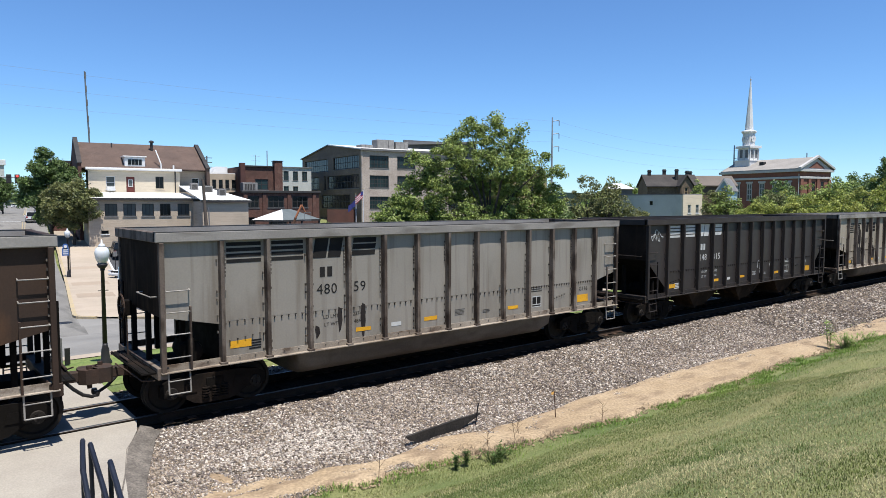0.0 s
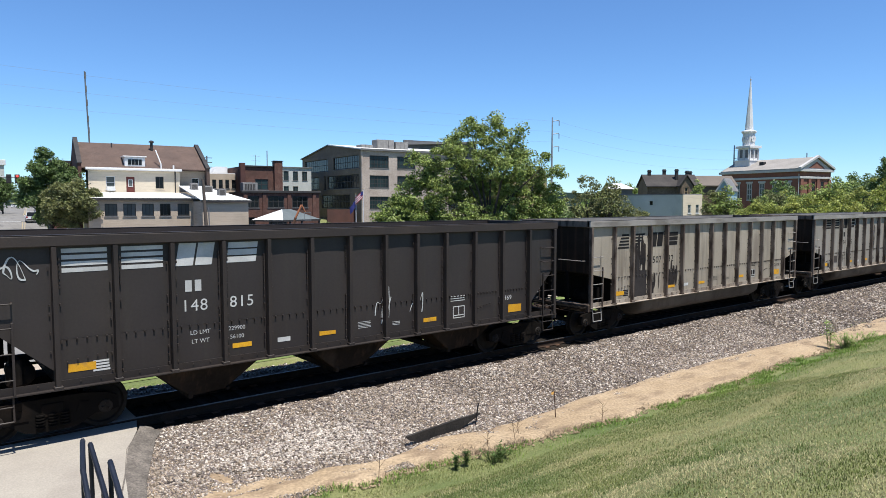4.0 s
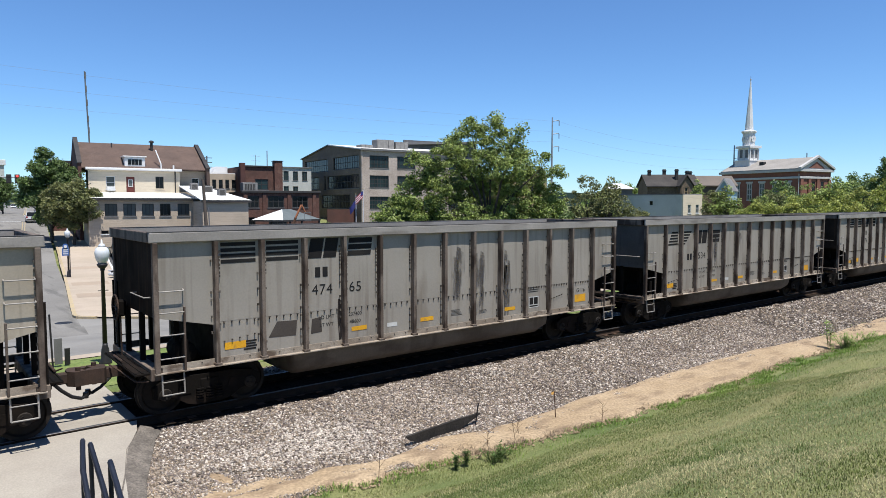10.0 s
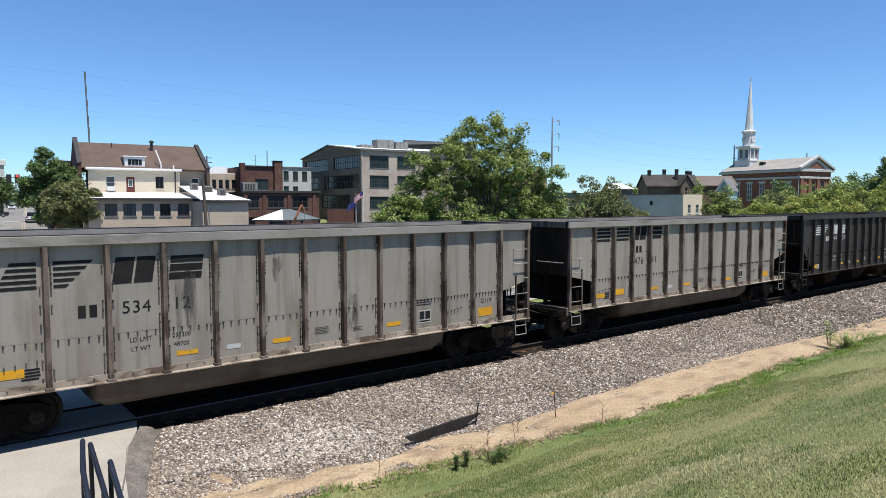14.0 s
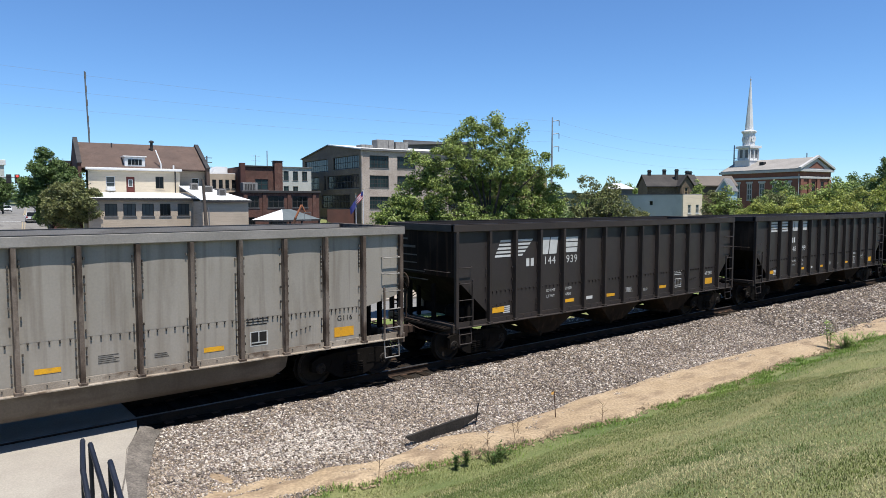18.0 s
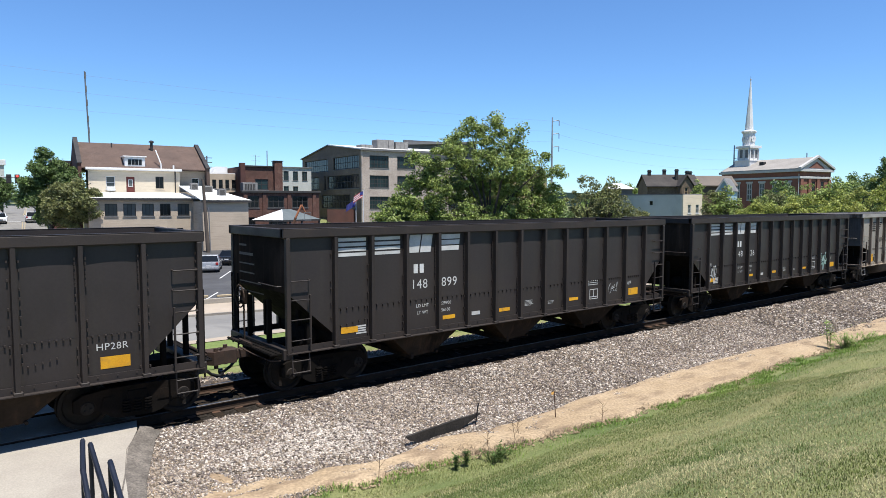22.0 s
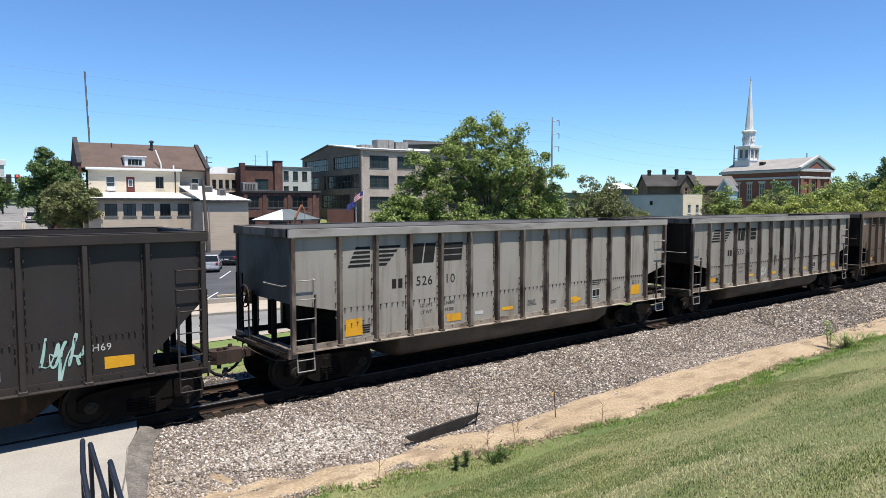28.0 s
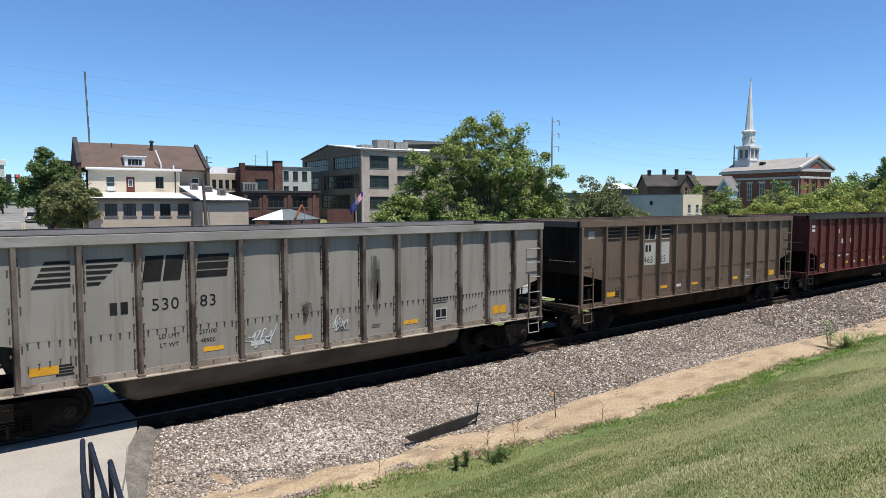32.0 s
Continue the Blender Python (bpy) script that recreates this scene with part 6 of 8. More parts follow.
def brick_hall():
    b = thing("brick_building", town(0, 0, 0), "dark brick building with large dark windows and chimney", "building")
    lw = [(29.3, 31.2, 3.5, 5.25), (32.5, 35.0, 3.5, 5.25), (36.25, 38.75, 3.5, 5.25)]
    lo = [(29.0, 30.6, G0, 2.1), (32.6, 35.4, G0, 2.0)]
    facade(b, "u", 28.8, 40.6, G0, 5.75, 84, 0.4, lw + lo, "brick_brown")
    for o in lw:
        window(b, "u", *o, 84, 3, 2, "dark_trim", GLASS_DARK, "grey_trim", bar=0.09)
    for o in lo:
        window(b, "u", *o, 84, 2, 1, "dark_trim", GLASS_DARK, False)
    shell(b, 28.8, 40.6, 84, 92, G0, 5.75, "brick_brown")
    part("roof", Geo().box(28.8, 40.6, 84.1, 92, 5.75, 5.85), "dark_trim", b)
    part("cornice", Geo().box(28.6, 40.8, 83.75, 84.15, 5.7, 6.05, 0.04), "dark_trim", b)
    for u in (28.9, 31.7, 35.5, 39.5):
        part("pier", Geo().box(u, u + 0.55, 83.86, 84.0, G0, 5.7), "brick_brown", b)
    facade(b, "u", 30.7, 37.4, 5.8, 9.95, 92, 0.4, [(33.0, 35.1, 6.3, 8.0)], "brick_brown")
    window(b, "u", 33.0, 35.1, 6.3, 8.0, 92, 2, 2, "dark_trim", GLASS_TEAL, "grey_trim", bar=0.08)
    shell(b, 30.7, 37.4, 92, 100, G0, 9.95, "brick_brown")
    part("parapet", Geo().box(30.5, 37.5, 91.8, 92.3, 9.9, 10.15, 0.04), "dark_trim", b)
    part("roof", Geo().box(30.9, 37.2, 92.3, 99.8, 9.7, 9.9), "dark_trim", b)
    part("chimney", Geo().box(36.0, 37.35, 91.5, 92.7, 5.8, 10.9, 0.05), "brick_brown", b, "tall brick chimney")
    part("chimney_cap", Geo().box(35.9, 37.45, 91.4, 92.8, 10.9, 11.0), "dark_trim", b)
    part("chimney", Geo().box(30.6, 31.4, 91.7, 92.6, 5.8, 10.5, 0.05), "brick_dark", b)
    roof_unit(29.4, 86.0, 5.85, 2.2, 1.5, 1.4)
    b2 = thing("beige_building", town(0, 0, 0), "beige masonry building with a row of dark windows", "building")
    hs = [(26.0 + 1.02 * i, 26.62 + 1.02 * i, 6.5, 7.9) for i in range(6)]
    facade(b2, "u", 25.4, 32.2, G0, 8.8, 95, 0.3, hs, "tan_brick")
    for o in hs:
        window(b2, "u", *o, 95, 1, 2, "dark_trim", GLASS_DARK, "grey_trim")
    shell(b2, 25.4, 32.2, 95, 105, G0, 8.8, "tan_brick")
    part("roof", Geo().box(25.4, 32.2, 95.1, 105, 8.8, 8.95), "white_paint", b2)
    part("hipped_lantern", Geo().prism([(28.0, 8.95), (31.5, 8.95), (30.6, 10.2), (28.8, 10.2)], 100, 103), "white_paint", b2)
    b3 = thing("white_building", town(0, 0, 0), "white painted building with dark tall windows", "building")
    hs = [(47.0, 48.1, 8.8, 10.7), (49.0, 50.1, 8.8, 10.7), (47.0, 48.1, 5.6, 7.6), (49.0, 50.1, 5.6, 7.6), (51.0, 52.1, 8.8, 10.7)]
    facade(b3, "u", 45.5, 53.0, G0, 11.4, 120, 0.3, hs, "block_grey")
    for o in hs:
        window(b3, "u", *o, 120, 2, 2, "dark_trim", GLASS_TEAL, "grey_trim", bar=0.09)
    shell(b3, 45.5, 53.0, 120, 132, G0, 11.4, "block_grey")
    part("roof", Geo().box(45.3, 53.2, 119.8, 132, 11.4, 11.6), "grey_trim", b3)
    b4 = thing("brick_house", grown(1.16) @ town(0, 0, 0), "dark brick house front with a flat cornice", "building")
    facade(b4, "u", 4.6, 6.9, G0, 9.2, 84, 0.3, [(5.2, 6.0, 6.4, 8.2)], "brick_dark")
    window(b4, "u", 5.2, 6.0, 6.4, 8.2, 84, 1, 2, "white_paint", GLASS_DARK, "grey_trim")
    shell(b4, 4.6, 6.9, 84, 95, G0, 9.2, "brick_dark")
    part("cornice", Geo().box(4.4, 7.1, 83.6, 84.1, 9.2, 9.6, 0.05), "dark_trim", b4)
    part("roof", Geo().box(4.6, 6.9, 84.1, 95, 9.2, 9.3), "dark_trim", b4)


brick_hall()


def loft():
    b = thing("loft_building", town(0, 0, 0), "three-storey grey brick loft building with steel windows", "building")
    U0, U1, V0, V1 = 57.66, 82.0, 105.0, 138.0
    rows = [(11.05, 13.5), (7.2, 9.6), (3.0, 5.45)]
    holes = [(59.35 + 6.13 * i, 63.55 + 6.13 * i, a, c) for a, c in rows for i in range(4) if 63.55 + 6.13 * i < 82]
    facade(b, "u", U0, U1, G0, 14.4, V0, 0.5, holes, "loft_brick")
    for o in holes:
        window(b, "u", *o, V0, 7, 3, "dark_trim", GLASS_TEAL, "grey_trim", bar=0.1, deep=0.2)
    left = [(106.4, 119.2, 11.1, 13.7), (122.4, 136.2, 11.0, 13.7), (106.4, 122.5, 7.1, 9.9), (127.5, 136.3, 7.2, 9.9), (110.6, 126.0, 3.0, 5.9), (123.6, 124.6, 6.9, 10.0)]
    facade(b, "v", V0 + 0.5, V1, G0, 14.3, U0, 0.5, left, "loft_stucco")
    for k, o in enumerate(left):
        window(b, "v", *o, U0, 1 if k == 5 else 11, 2, "dark_trim", GLASS_DARK, "grey_trim", bar=0.12, deep=0.2)
    part("gable", Geo().prism([(V0, 14.3), (V1, 14.3), (V1, 14.45), (121.6, 16.55), (V0, 14.75)], U0, U0 + 0.5, "x"), "loft_stucco", b)
    slab(b, "roof", [(U0 - 0.3, V0 - 0.3, 14.55), (U1, V0 - 0.3, 14.55), (U1, 121.6, 16.5), (U0 - 0.3, 121.6, 16.5)], 0.2, "white_paint", "pale low-pitched roof")
    slab(b, "roof", [(U0 - 0.3, V1 + 0.5, 14.3), (U1, V1 + 0.5, 14.3), (U1, 121.6, 16.5), (U0 - 0.3, 121.6, 16.5)], 0.2, "grey_trim")
    part("roof_edge", Geo().box(U0 - 0.35, U1, V0 - 0.4, V0 - 0.3, 14.4, 14.8), "grey_trim", b)
    part("corner_pier", Geo().box(U0 - 0.06, U0 + 0.25, V0 - 0.06, V0 + 0.3, G0, 14.4), "loft_brick", b)
    shell(b, U0, U1, V0, V1, G0, 14.3, "loft_stucco", sides="rb")
    part("annex_wall", Geo().box(U0 - 6, U0, 108, 108.4, G0, 2.9), "brick_dark", b, "low dark brick wall")
    for u, w, h in ((64.0, 3.9, 2.1), (68.3, 3.0, 1.8), (60.4, 2.6, 0.9)):
        t = roof_unit(u, 111.0, 15.2, w, 2.6, h)
        for i in range(3):
            part("baffle", Geo().box(0.05 + i * w / 3, w / 3 * (i + 1) - 0.05, -0.06, -0.02, h * 0.12, h * 0.95), "machine_grey", t)
    f = thing("office_building", town(0, 0, 0), "grey flat-roofed building behind the lofts", "building")
    facade(f, "u", 79.0, 100.0, G0, 19.2, 127, 0.4, [], "grey_trim")
    facade(f, "v", 127.4, 150, G0, 18.3, 79.0, 0.4, [], "grey_trim", "side_wall")
    slab(f, "roof", [(77.5, 125.8, 17.9), (100.0, 125.8, 19.2), (100.0, 150.0, 19.2), (77.5, 150.0, 17.9)], 0.5, "slate")


loft()


# ---- church and houses beyond the trees ----
def church():
    m = pose(192.3, 67.5, 0, 0, 0, -12)
    b = thing("church", m, "red brick church with white cornice, grey roof and steeple", "church")
    W, D = 13.2, 26.0
    long_h = [(2.6 + 4.2 * i, 4.4 + 4.2 * i, 5.0, 10.0) for i in range(5)]
    front_h = [(5.2, 6.6, 4.5, 10.2), (9.0, 10.4, 4.5, 10.2)]
    facade(b, "v", 0.5, D, G0, 11.2, 0.0, 0.5, long_h, "brick_red")
    for o in long_h:
        window(b, "v", *o, 0.0, 2, 3, "trim_grey", GLASS_PALE, "trim_grey", bar=0.2)
        part("lintel", Geo().box(-0.08, 0.1, o[0] - 0.3, o[1] + 0.3, 10.0, 10.5), "trim_grey", b)
    facade(b, "u", 0.0, W, G0, 11.2, 0.0, 0.5, front_h, "brick_red")
    for o in front_h:
        window(b, "u", *o, 0.0, 2, 3, "dark_trim", GLASS_DARK, "trim_grey", bar=0.15)
    for u in (0.0, 3.3, 7.0, 12.1):
        part("pilaster", Geo().box(u, u + 1.1, -0.35, 0.0, G0, 10.8), "brick_red", b)
    for z0, z1, o in ((11.0, 11.6, 0.3), (11.6, 12.9, 0.1), (12.9, 13.6, 0.7)):
        part("cornice", Geo().box(-o, W + o, -o, D + o, z0, z1, 0.05), "brick_red" if z0 == 11.6 else "trim_grey", b)
    P = 16.9
    slab(b, "roof", [(-0.7, -0.7, 13.6), (-0.7, D, 13.6), (W / 2, D, P), (W / 2, -0.7, P)], 0.2, "roof_pale", "grey-tan slate roof")
    slab(b, "roof", [(W + 0.7, -0.7, 13.6), (W + 0.7, D, 13.6), (W / 2, D, P), (W / 2, -0.7, P)], 0.2, "roof_pale", "grey-tan slate roof")
    part("pediment", Geo().prism([(0.0, 13.6), (W, 13.6), (W / 2, P - 0.2)], -0.3, 0.2), "trim_grey", b)
    part("tympanum", Geo().prism([(3.0, 13.9), (W - 3.0, 13.9), (W / 2, P - 1.2)], -0.36, -0.28), "brick_red", b)
    for s in (-1, 1):
        a, c = (W / 2 + s * (W / 2 + 0.8), 13.6), (W / 2, P)
        part("raking_cornice", Geo().prism([a, c, (c[0], c[1] + 0.6), (a[0], a[1] + 0.5)], -0.9, 0.0), "trim_grey", b)
    part("roof_hatch", Geo().box(2.6, 3.7, 13.6, 15.0, 14.6, 16.3), "dark_trim", b)
    part("downpipe", Geo().tube((-0.15, 0.2, 2), (-0.15, 0.2, 12.3), 0.12, 8), "trim_grey", b)
    shell(b, 0.0, W, 0.0, D, G0, 11.2, "brick_red", sides="rb")
    # steeple
    s = thing("steeple", m @ pose(W / 2 - 1.4, 21.0, 0), "white wooden church steeple with clock stage and spire", "steeple")

    def stage(name, w, z0, z1, mat="white_paint"):
        return part(name, Geo().box(-w / 2, w / 2, -w / 2, w / 2, z0, z1, 0.04), mat, s)
    stage("base", 5.4, 13.4, 17.1)
    stage("base_cornice", 5.7, 16.8, 17.2)
    bel = stage("belfry", 3.9, 17.1, 21.0)
    for ang in range(4):
        for off in (-0.95, 0.95):
            o = part("louvre", Geo().box(off - 0.45, off + 0.45, -2.0, -1.95, 17.9, 20.3), "grey_trim", bel)
            o.matrix_basis = pose(0, 0, 0, 0, 0, 90 * ang)
        for off in (-1.85, 0.0, 1.85):
            o = part("column", Geo().lathe([(0.2, 0), (0.17, 3.2)], 10, (off, -2.15, 17.4)), "white_paint", bel)
            o.matrix_basis = pose(0, 0, 0, 0, 0, 90 * ang)
    stage("belfry_cornice", 5.2, 20.8, 21.5)
    clock = part("clock_stage", Geo().lathe([(1.75, 21.5), (1.75, 25.4)], 8), "white_paint", s)
    for ang in range(4):
        o = part("clock_face", Geo().lathe([(0.95, 0.0), (0.95, 0.08)], 24, (0, -1.78, 23.6), "y"), "cloth_white", clock, "white round clock dial")
        o.matrix_basis = pose(0, 0, 0, 0, 0, 90 * ang)
        o = part("clock_hand", Geo().box(-0.05, 0.05, -1.83, -1.79, 23.6, 24.3).box(-0.45, 0.0, -1.83, -1.79, 23.55, 23.65), "dark_trim", clock)
        o.matrix_basis = pose(0, 0, 0, 0, 0, 90 * ang)
    part("clock_cornice", Geo().lathe([(1.9, 25.3), (2.2, 25.8), (2.1, 26.1), (1.3, 26.3)], 8), "white_paint", s)
    part("spire", Geo().lathe([(1.25, 26.2), (0.12, 41.2)], 8), "white_paint", s)
    part("finial", Geo().lathe([(0.1, 41.2), (0.25, 41.5), (0.08, 41.8), (0.05, 42.6)], 8), "galvanised", s)


church()


def right_houses():
    w = thing("garage_building", pose(99.7, 46.0, 0, 0, 0, -7), "long pale grey block building with cream end wall", "building")
    facade(w, "v", 0.3, 16.0, G0, 5.6, 0.0, 0.3, [(6.3, 7.0, 3.9, 4.6)], "block_grey")
    window(w, "v", 6.3, 7.0, 3.9, 4.6, 0.0, 1, 1, "dark_trim", GLASS_DARK, False)
    facade(w, "u", 0.0, 4.8, G0, 5.65, 0.0, 0.3, [(1.2, 2.0, 2.6, 4.0), (3.2, 4.0, 2.6, 4.0)], "cream_brick")
    for o in ((1.2, 2.0, 2.6, 4.0), (3.2, 4.0, 2.6, 4.0)):
        window(w, "u", *o, 0.0, 1, 2, "white_paint", GLASS_PALE, "white_paint")
    part("roof", Geo().box(0, 4.8, 0.1, 16.0, 5.65, 5.8), "grey_trim", w)
    part("coping", Geo().box(-0.06, 0.3, 0.0, 16.0, 5.6, 5.72), "grey_trim", w)
    h = thing("stone_house", pose(118.3, 65.6, 0, 0, 0, -38), "brown stone house with dark gabled roof and chimneys", "house")
    part("wall", Geo().box(0.2, 10.4, 0.0, 0.4, G0, 7.8), "stone_brown", h)
    part("wall", Geo().prism([(0.0, G0), (6.0, G0), (6.0, 7.8), (3.0, 9.8), (0.0, 7.8)], 0.0, 0.4, "x"), "stone_brown", h)
    part("wall", Geo().box(6.1, 6.5, -1.8, 0.0, G0, 7.7), "stone_brown", h)
    facade(h, "u", 6.1, 8.7, G0, 7.8, -1.8, 0.3, [(7.0, 7.8, 5.6, 7.4)], "stone_brown")
    window(h, "u", 7.0, 7.8, 5.6, 7.4, -1.8, 1, 2, "sand_stone", GLASS_DARK, "sand_stone", bar=0.12)
    part("gable", Geo().prism([(6.1, 7.8), (8.7, 7.8), (7.4, 9.6)], -1.8, -1.5), "stone_brown", h)
    slab(h, "roof", [(-0.3, -0.5, 7.5), (10.8, -0.5, 7.5), (10.8, 3.0, 9.95), (-0.3, 3.0, 9.95)], 0.2, "slate_dark")
    slab(h, "roof", [(-0.3, 6.5, 7.5), (10.8, 6.5, 7.5), (10.8, 3.0, 9.95), (-0.3, 3.0, 9.95)], 0.2, "slate_dark")
    slab(h, "roof", [(5.8, -2.1, 7.5), (5.8, 2.8, 7.5), (7.4, 2.8, 9.8), (7.4, -2.1, 9.8)], 0.18, "slate_dark")
    slab(h, "roof", [(9.0, -2.1, 7.5), (9.0, 2.8, 7.5), (7.4, 2.8, 9.8), (7.4, -2.1, 9.8)], 0.18, "slate_dark")
    for u, v, z in ((1.0, 2.6, 11.1), (4.6, 4.0, 11.3), (6.2, 1.2, 11.2), (9.2, 3.4, 11.0), (9.9, 3.6, 10.9)):
        part("chimney", Geo().box(u, u + 0.6, v, v + 0.6, 8.3, z, 0.04).box(u - 0.08, u + 0.68, v - 0.08, v + 0.68, z - 0.4, z - 0.25), "dark_trim", h)
    h2 = thing("brown_house", pose(139.8, 67.5, 0, 0, 0, -38), "brown house with long brown shingle roof", "house")
    part("wall", Geo().box(0, 9.0, 0.0, 5.0, G0, 8.2), "stone_brown", h2)
    slab(h2, "roof", [(-0.4, -0.5, 8.0), (9.4, -0.5, 8.0), (9.4, 3.0, 10.3), (-0.4, 3.0, 10.3)], 0.2, "roof_tan")
    slab(h2, "roof", [(-0.4, 6.5, 8.0), (9.4, 6.5, 8.0), (9.4, 3.0, 10.3), (-0.4, 3.0, 10.3)], 0.2, "roof_tan")
    h3 = thing("blue_house", pose(135.1, 59.8, 0, 0, 0, -74), "small house with a pale blue gable and white trim", "house")
    part("wall", Geo().prism([(0.0, G0), (2.8, G0), (2.8, 7.0), (1.4, 9.2), (0.0, 7.0)], 0, 6), "bollard_blue", h3)
    slab(h3, "roof", [(-0.3, -0.3, 6.7), (-0.3, 6, 6.7), (1.4, 6, 9.4), (1.4, -0.3, 9.4)], 0.15, "slate")
    slab(h3, "roof", [(3.1, -0.3, 6.7), (3.1, 6, 6.7), (1.4, 6, 9.4), (1.4, -0.3, 9.4)], 0.15, "slate")
    part("bargeboard", Geo().prism([(-0.4, 6.6), (1.4, 9.4), (3.2, 6.6), (2.9, 6.6), (1.4, 9.0), (-0.1, 6.6)], -0.4, -0.3), "white_paint", h3)
    a = thing("arcade_building", pose(106.0, 92.0, 0, 0, 0, -7), "sandstone building with arched upper windows", "building")
    hs = [(1.0 + 2.1 * i, 2.1 + 2.1 * i, 6.2, 8.6) for i in range(4)]
    facade(a, "u", 0.0, 10, G0, 10.6, 0.0, 0.4, hs, "sand_stone")
    for o in hs:
        window(a, "u", *o, 0.0, 1, 2, "sand_stone", GLASS_DARK, "sand_stone", bar=0.12)
    shell(a, 0, 10, 0, 12, G0, 10.6, "sand_stone")
    part("cornice", Geo().box(-0.3, 10.3, -0.4, 0.2, 9.9, 10.7, 0.05), "stone_brown", a)
    part("roof", Geo().box(0.2, 9.8, 0.2, 12, 10.5, 10.6), "grey_trim", a)
    s = thing("white_roofed_shed", pose(123.1, 78.4, 0, 0, 0, -38), "low shed with a bright white roof", "shed")
    part("wall", Geo().box(0, 5.0, 0, 6, G0, 7.3), "grey_trim", s)
    slab(s, "roof", [(-0.3, -0.4, 7.3), (5.3, -0.4, 7.3), (3.4, 3, 8.5), (-0.3, 3, 8.5)], 0.15, "white_paint")
    slab(s, "roof", [(-0.3, 6.4, 7.3), (5.3, 6.4, 7.3), (3.4, 3, 8.5), (-0.3, 3, 8.5)], 0.15, "white_paint")
    slab(s, "roof", [(5.3, -0.4, 7.3), (5.3, 6.4, 7.3), (3.4, 3.01, 8.5), (3.4, 2.99, 8.5)], 0.15, "white_paint")
    s2 = thing("flat_shed", pose(236.0, 40.0, 0, 0, 0, -7), "pale flat-roofed building beyond the church", "shed")
    part("wall", Geo().box(0, 20, 0, 10, G0, 12.4), "grey_trim", s2)
    part("roof", Geo().box(-0.4, 20.4, -0.4, 10.4, 12.4, 13.6, 0.05), "white_paint", s2)


right_houses()


# ---- streets, lot and lawns on the town side ----
def uv_point(u, v):
    p = pose(0, 0, 0, 0, 0, -7) @ Vector((u, v, 0))
    return p.x, p.y


def patch(name, quad, n, m, lift, mat, label, category, inworld=False):
    """A paved or grassy piece of ground between four corners, lying on the falling ground."""
    q = quad if inworld else [uv_point(*p) for p in quad]
    vs = []
    for j in range(m + 1):
        for i in range(n + 1):
            s, t = i / n, j / m
            x = (q[0][0] * (1 - s) + q[1][0] * s) * (1 - t) + (q[3][0] * (1 - s) + q[2][0] * s) * t
            y = (q[0][1] * (1 - s) + q[1][1] * s) * (1 - t) + (q[3][1] * (1 - s) + q[2][1] * s) * t
            vs.append((x, y, far_z(max(y, 3.05)) + lift))
    k = n + 1
    fs = [(j * k + i, j * k + i + 1, (j + 1) * k + i + 1, (j + 1) * k + i) for j in range(m) for i in range(n)]
    return solo(name, Geo().put(vs, fs), mat, label, category, kind="structure")


def strip(name, a, b, w, lift, mat, label, n=24, h=0.0):
    """A painted line or a kerb from a to b in the town's grid."""
    ax, ay = uv_point(*a)
    bx, by = uv_point(*b)
    d = math.hypot(bx - ax, by - ay)
    nx, ny = -(by - ay) / d * w / 2, (bx - ax) / d * w / 2
    vs, fs = [], []
    for i in range(n + 1):
        x, y = ax + (bx - ax) * i / n, ay + (by - ay) * i / n
        z = far_z(max(y, 3.05)) + lift
        vs += [(x - nx, y - ny, z), (x + nx, y + ny, z), (x + nx, y + ny, z + h), (x - nx, y - ny, z + h)]
    for i in range(n):
        k = 4 * i
        fs += [(k + 3, k + 2, k + 6, k + 7)] if not h else [(k + 3, k + 2, k + 6, k + 7), (k, k + 3, k + 7, k + 4), (k + 1, k + 5, k + 6, k + 2)]
    if h:
        fs += [(0, 1, 2, 3), (4 * n, 4 * n + 3, 4 * n + 2, 4 * n + 1)]
    return solo(name, Geo().put(vs, fs), mat, label, "kerb" if h else "road marking", kind="structure")


patch("street", [(-9, 20), (4.1, 20), (7.0, 620), (-9, 620)], 4, 160, 0.02, "street_dark", "worn grey street leading into the town", "street")
patch("road", [(-70, 11.3), (130, 11.3), (130, 22.6), (-70, 22.6)], 40, 26, 0.024, "street", "pale grey road running beside the railway", "road", True)
patch("footpath", [(-40, 3.15), (3.1, 3.15), (3.3, 10.55), (-40, 10.55)], 6, 16, 0.03, "sidewalk", "tan concrete path from the road to the crossing", "footpath", True)
patch("lawn_strip", [(3.15, 3.7), (130, 3.7), (130, 10.5), (3.35, 10.5)], 40, 14, 0.015, surf("lawn_far", (0.13, 0.185, 0.045), (0.18, 0.22, 0.065), 1.2, 0.95, grain=0.3, gscale=12, bump=0.6, bscale=14), "green lawn strip between track and road", "lawn", True)
patch("gutter", [(3.3, 10.5), (130, 10.5), (130, 11.4), (3.3, 11.4)], 40, 4, 0.04, "sidewalk", "tan concrete gutter along the road", "gutter", True)
patch("pavement", [(8.0, 23.6), (60, 19.5), (60, 24.4), (8.0, 28.6)], 20, 6, 0.12, "sidewalk", "tan concrete pavement in front of the lot", "pavement")
patch("pavement", [(4.1, 27.2), (8.0, 23.6), (7.2, 29.0), (4.0, 30.0)], 8, 6, 0.12, "sidewalk", "tan concrete pavement at the street corner", "pavement")
patch("pavement", [(4.0, 30.0), (7.1, 29.0), (10.3, 86.0), (4.9, 86.0)], 8, 40, 0.12, "sidewalk", "wide tan concrete pavement with darker bands", "pavement")
patch("pavement", [(4.85, 86.0), (7.4, 86.0), (9.0, 130.0), (5.0, 118.0)], 4, 60, 0.12, "sidewalk", "tan pavement along the street", "pavement")
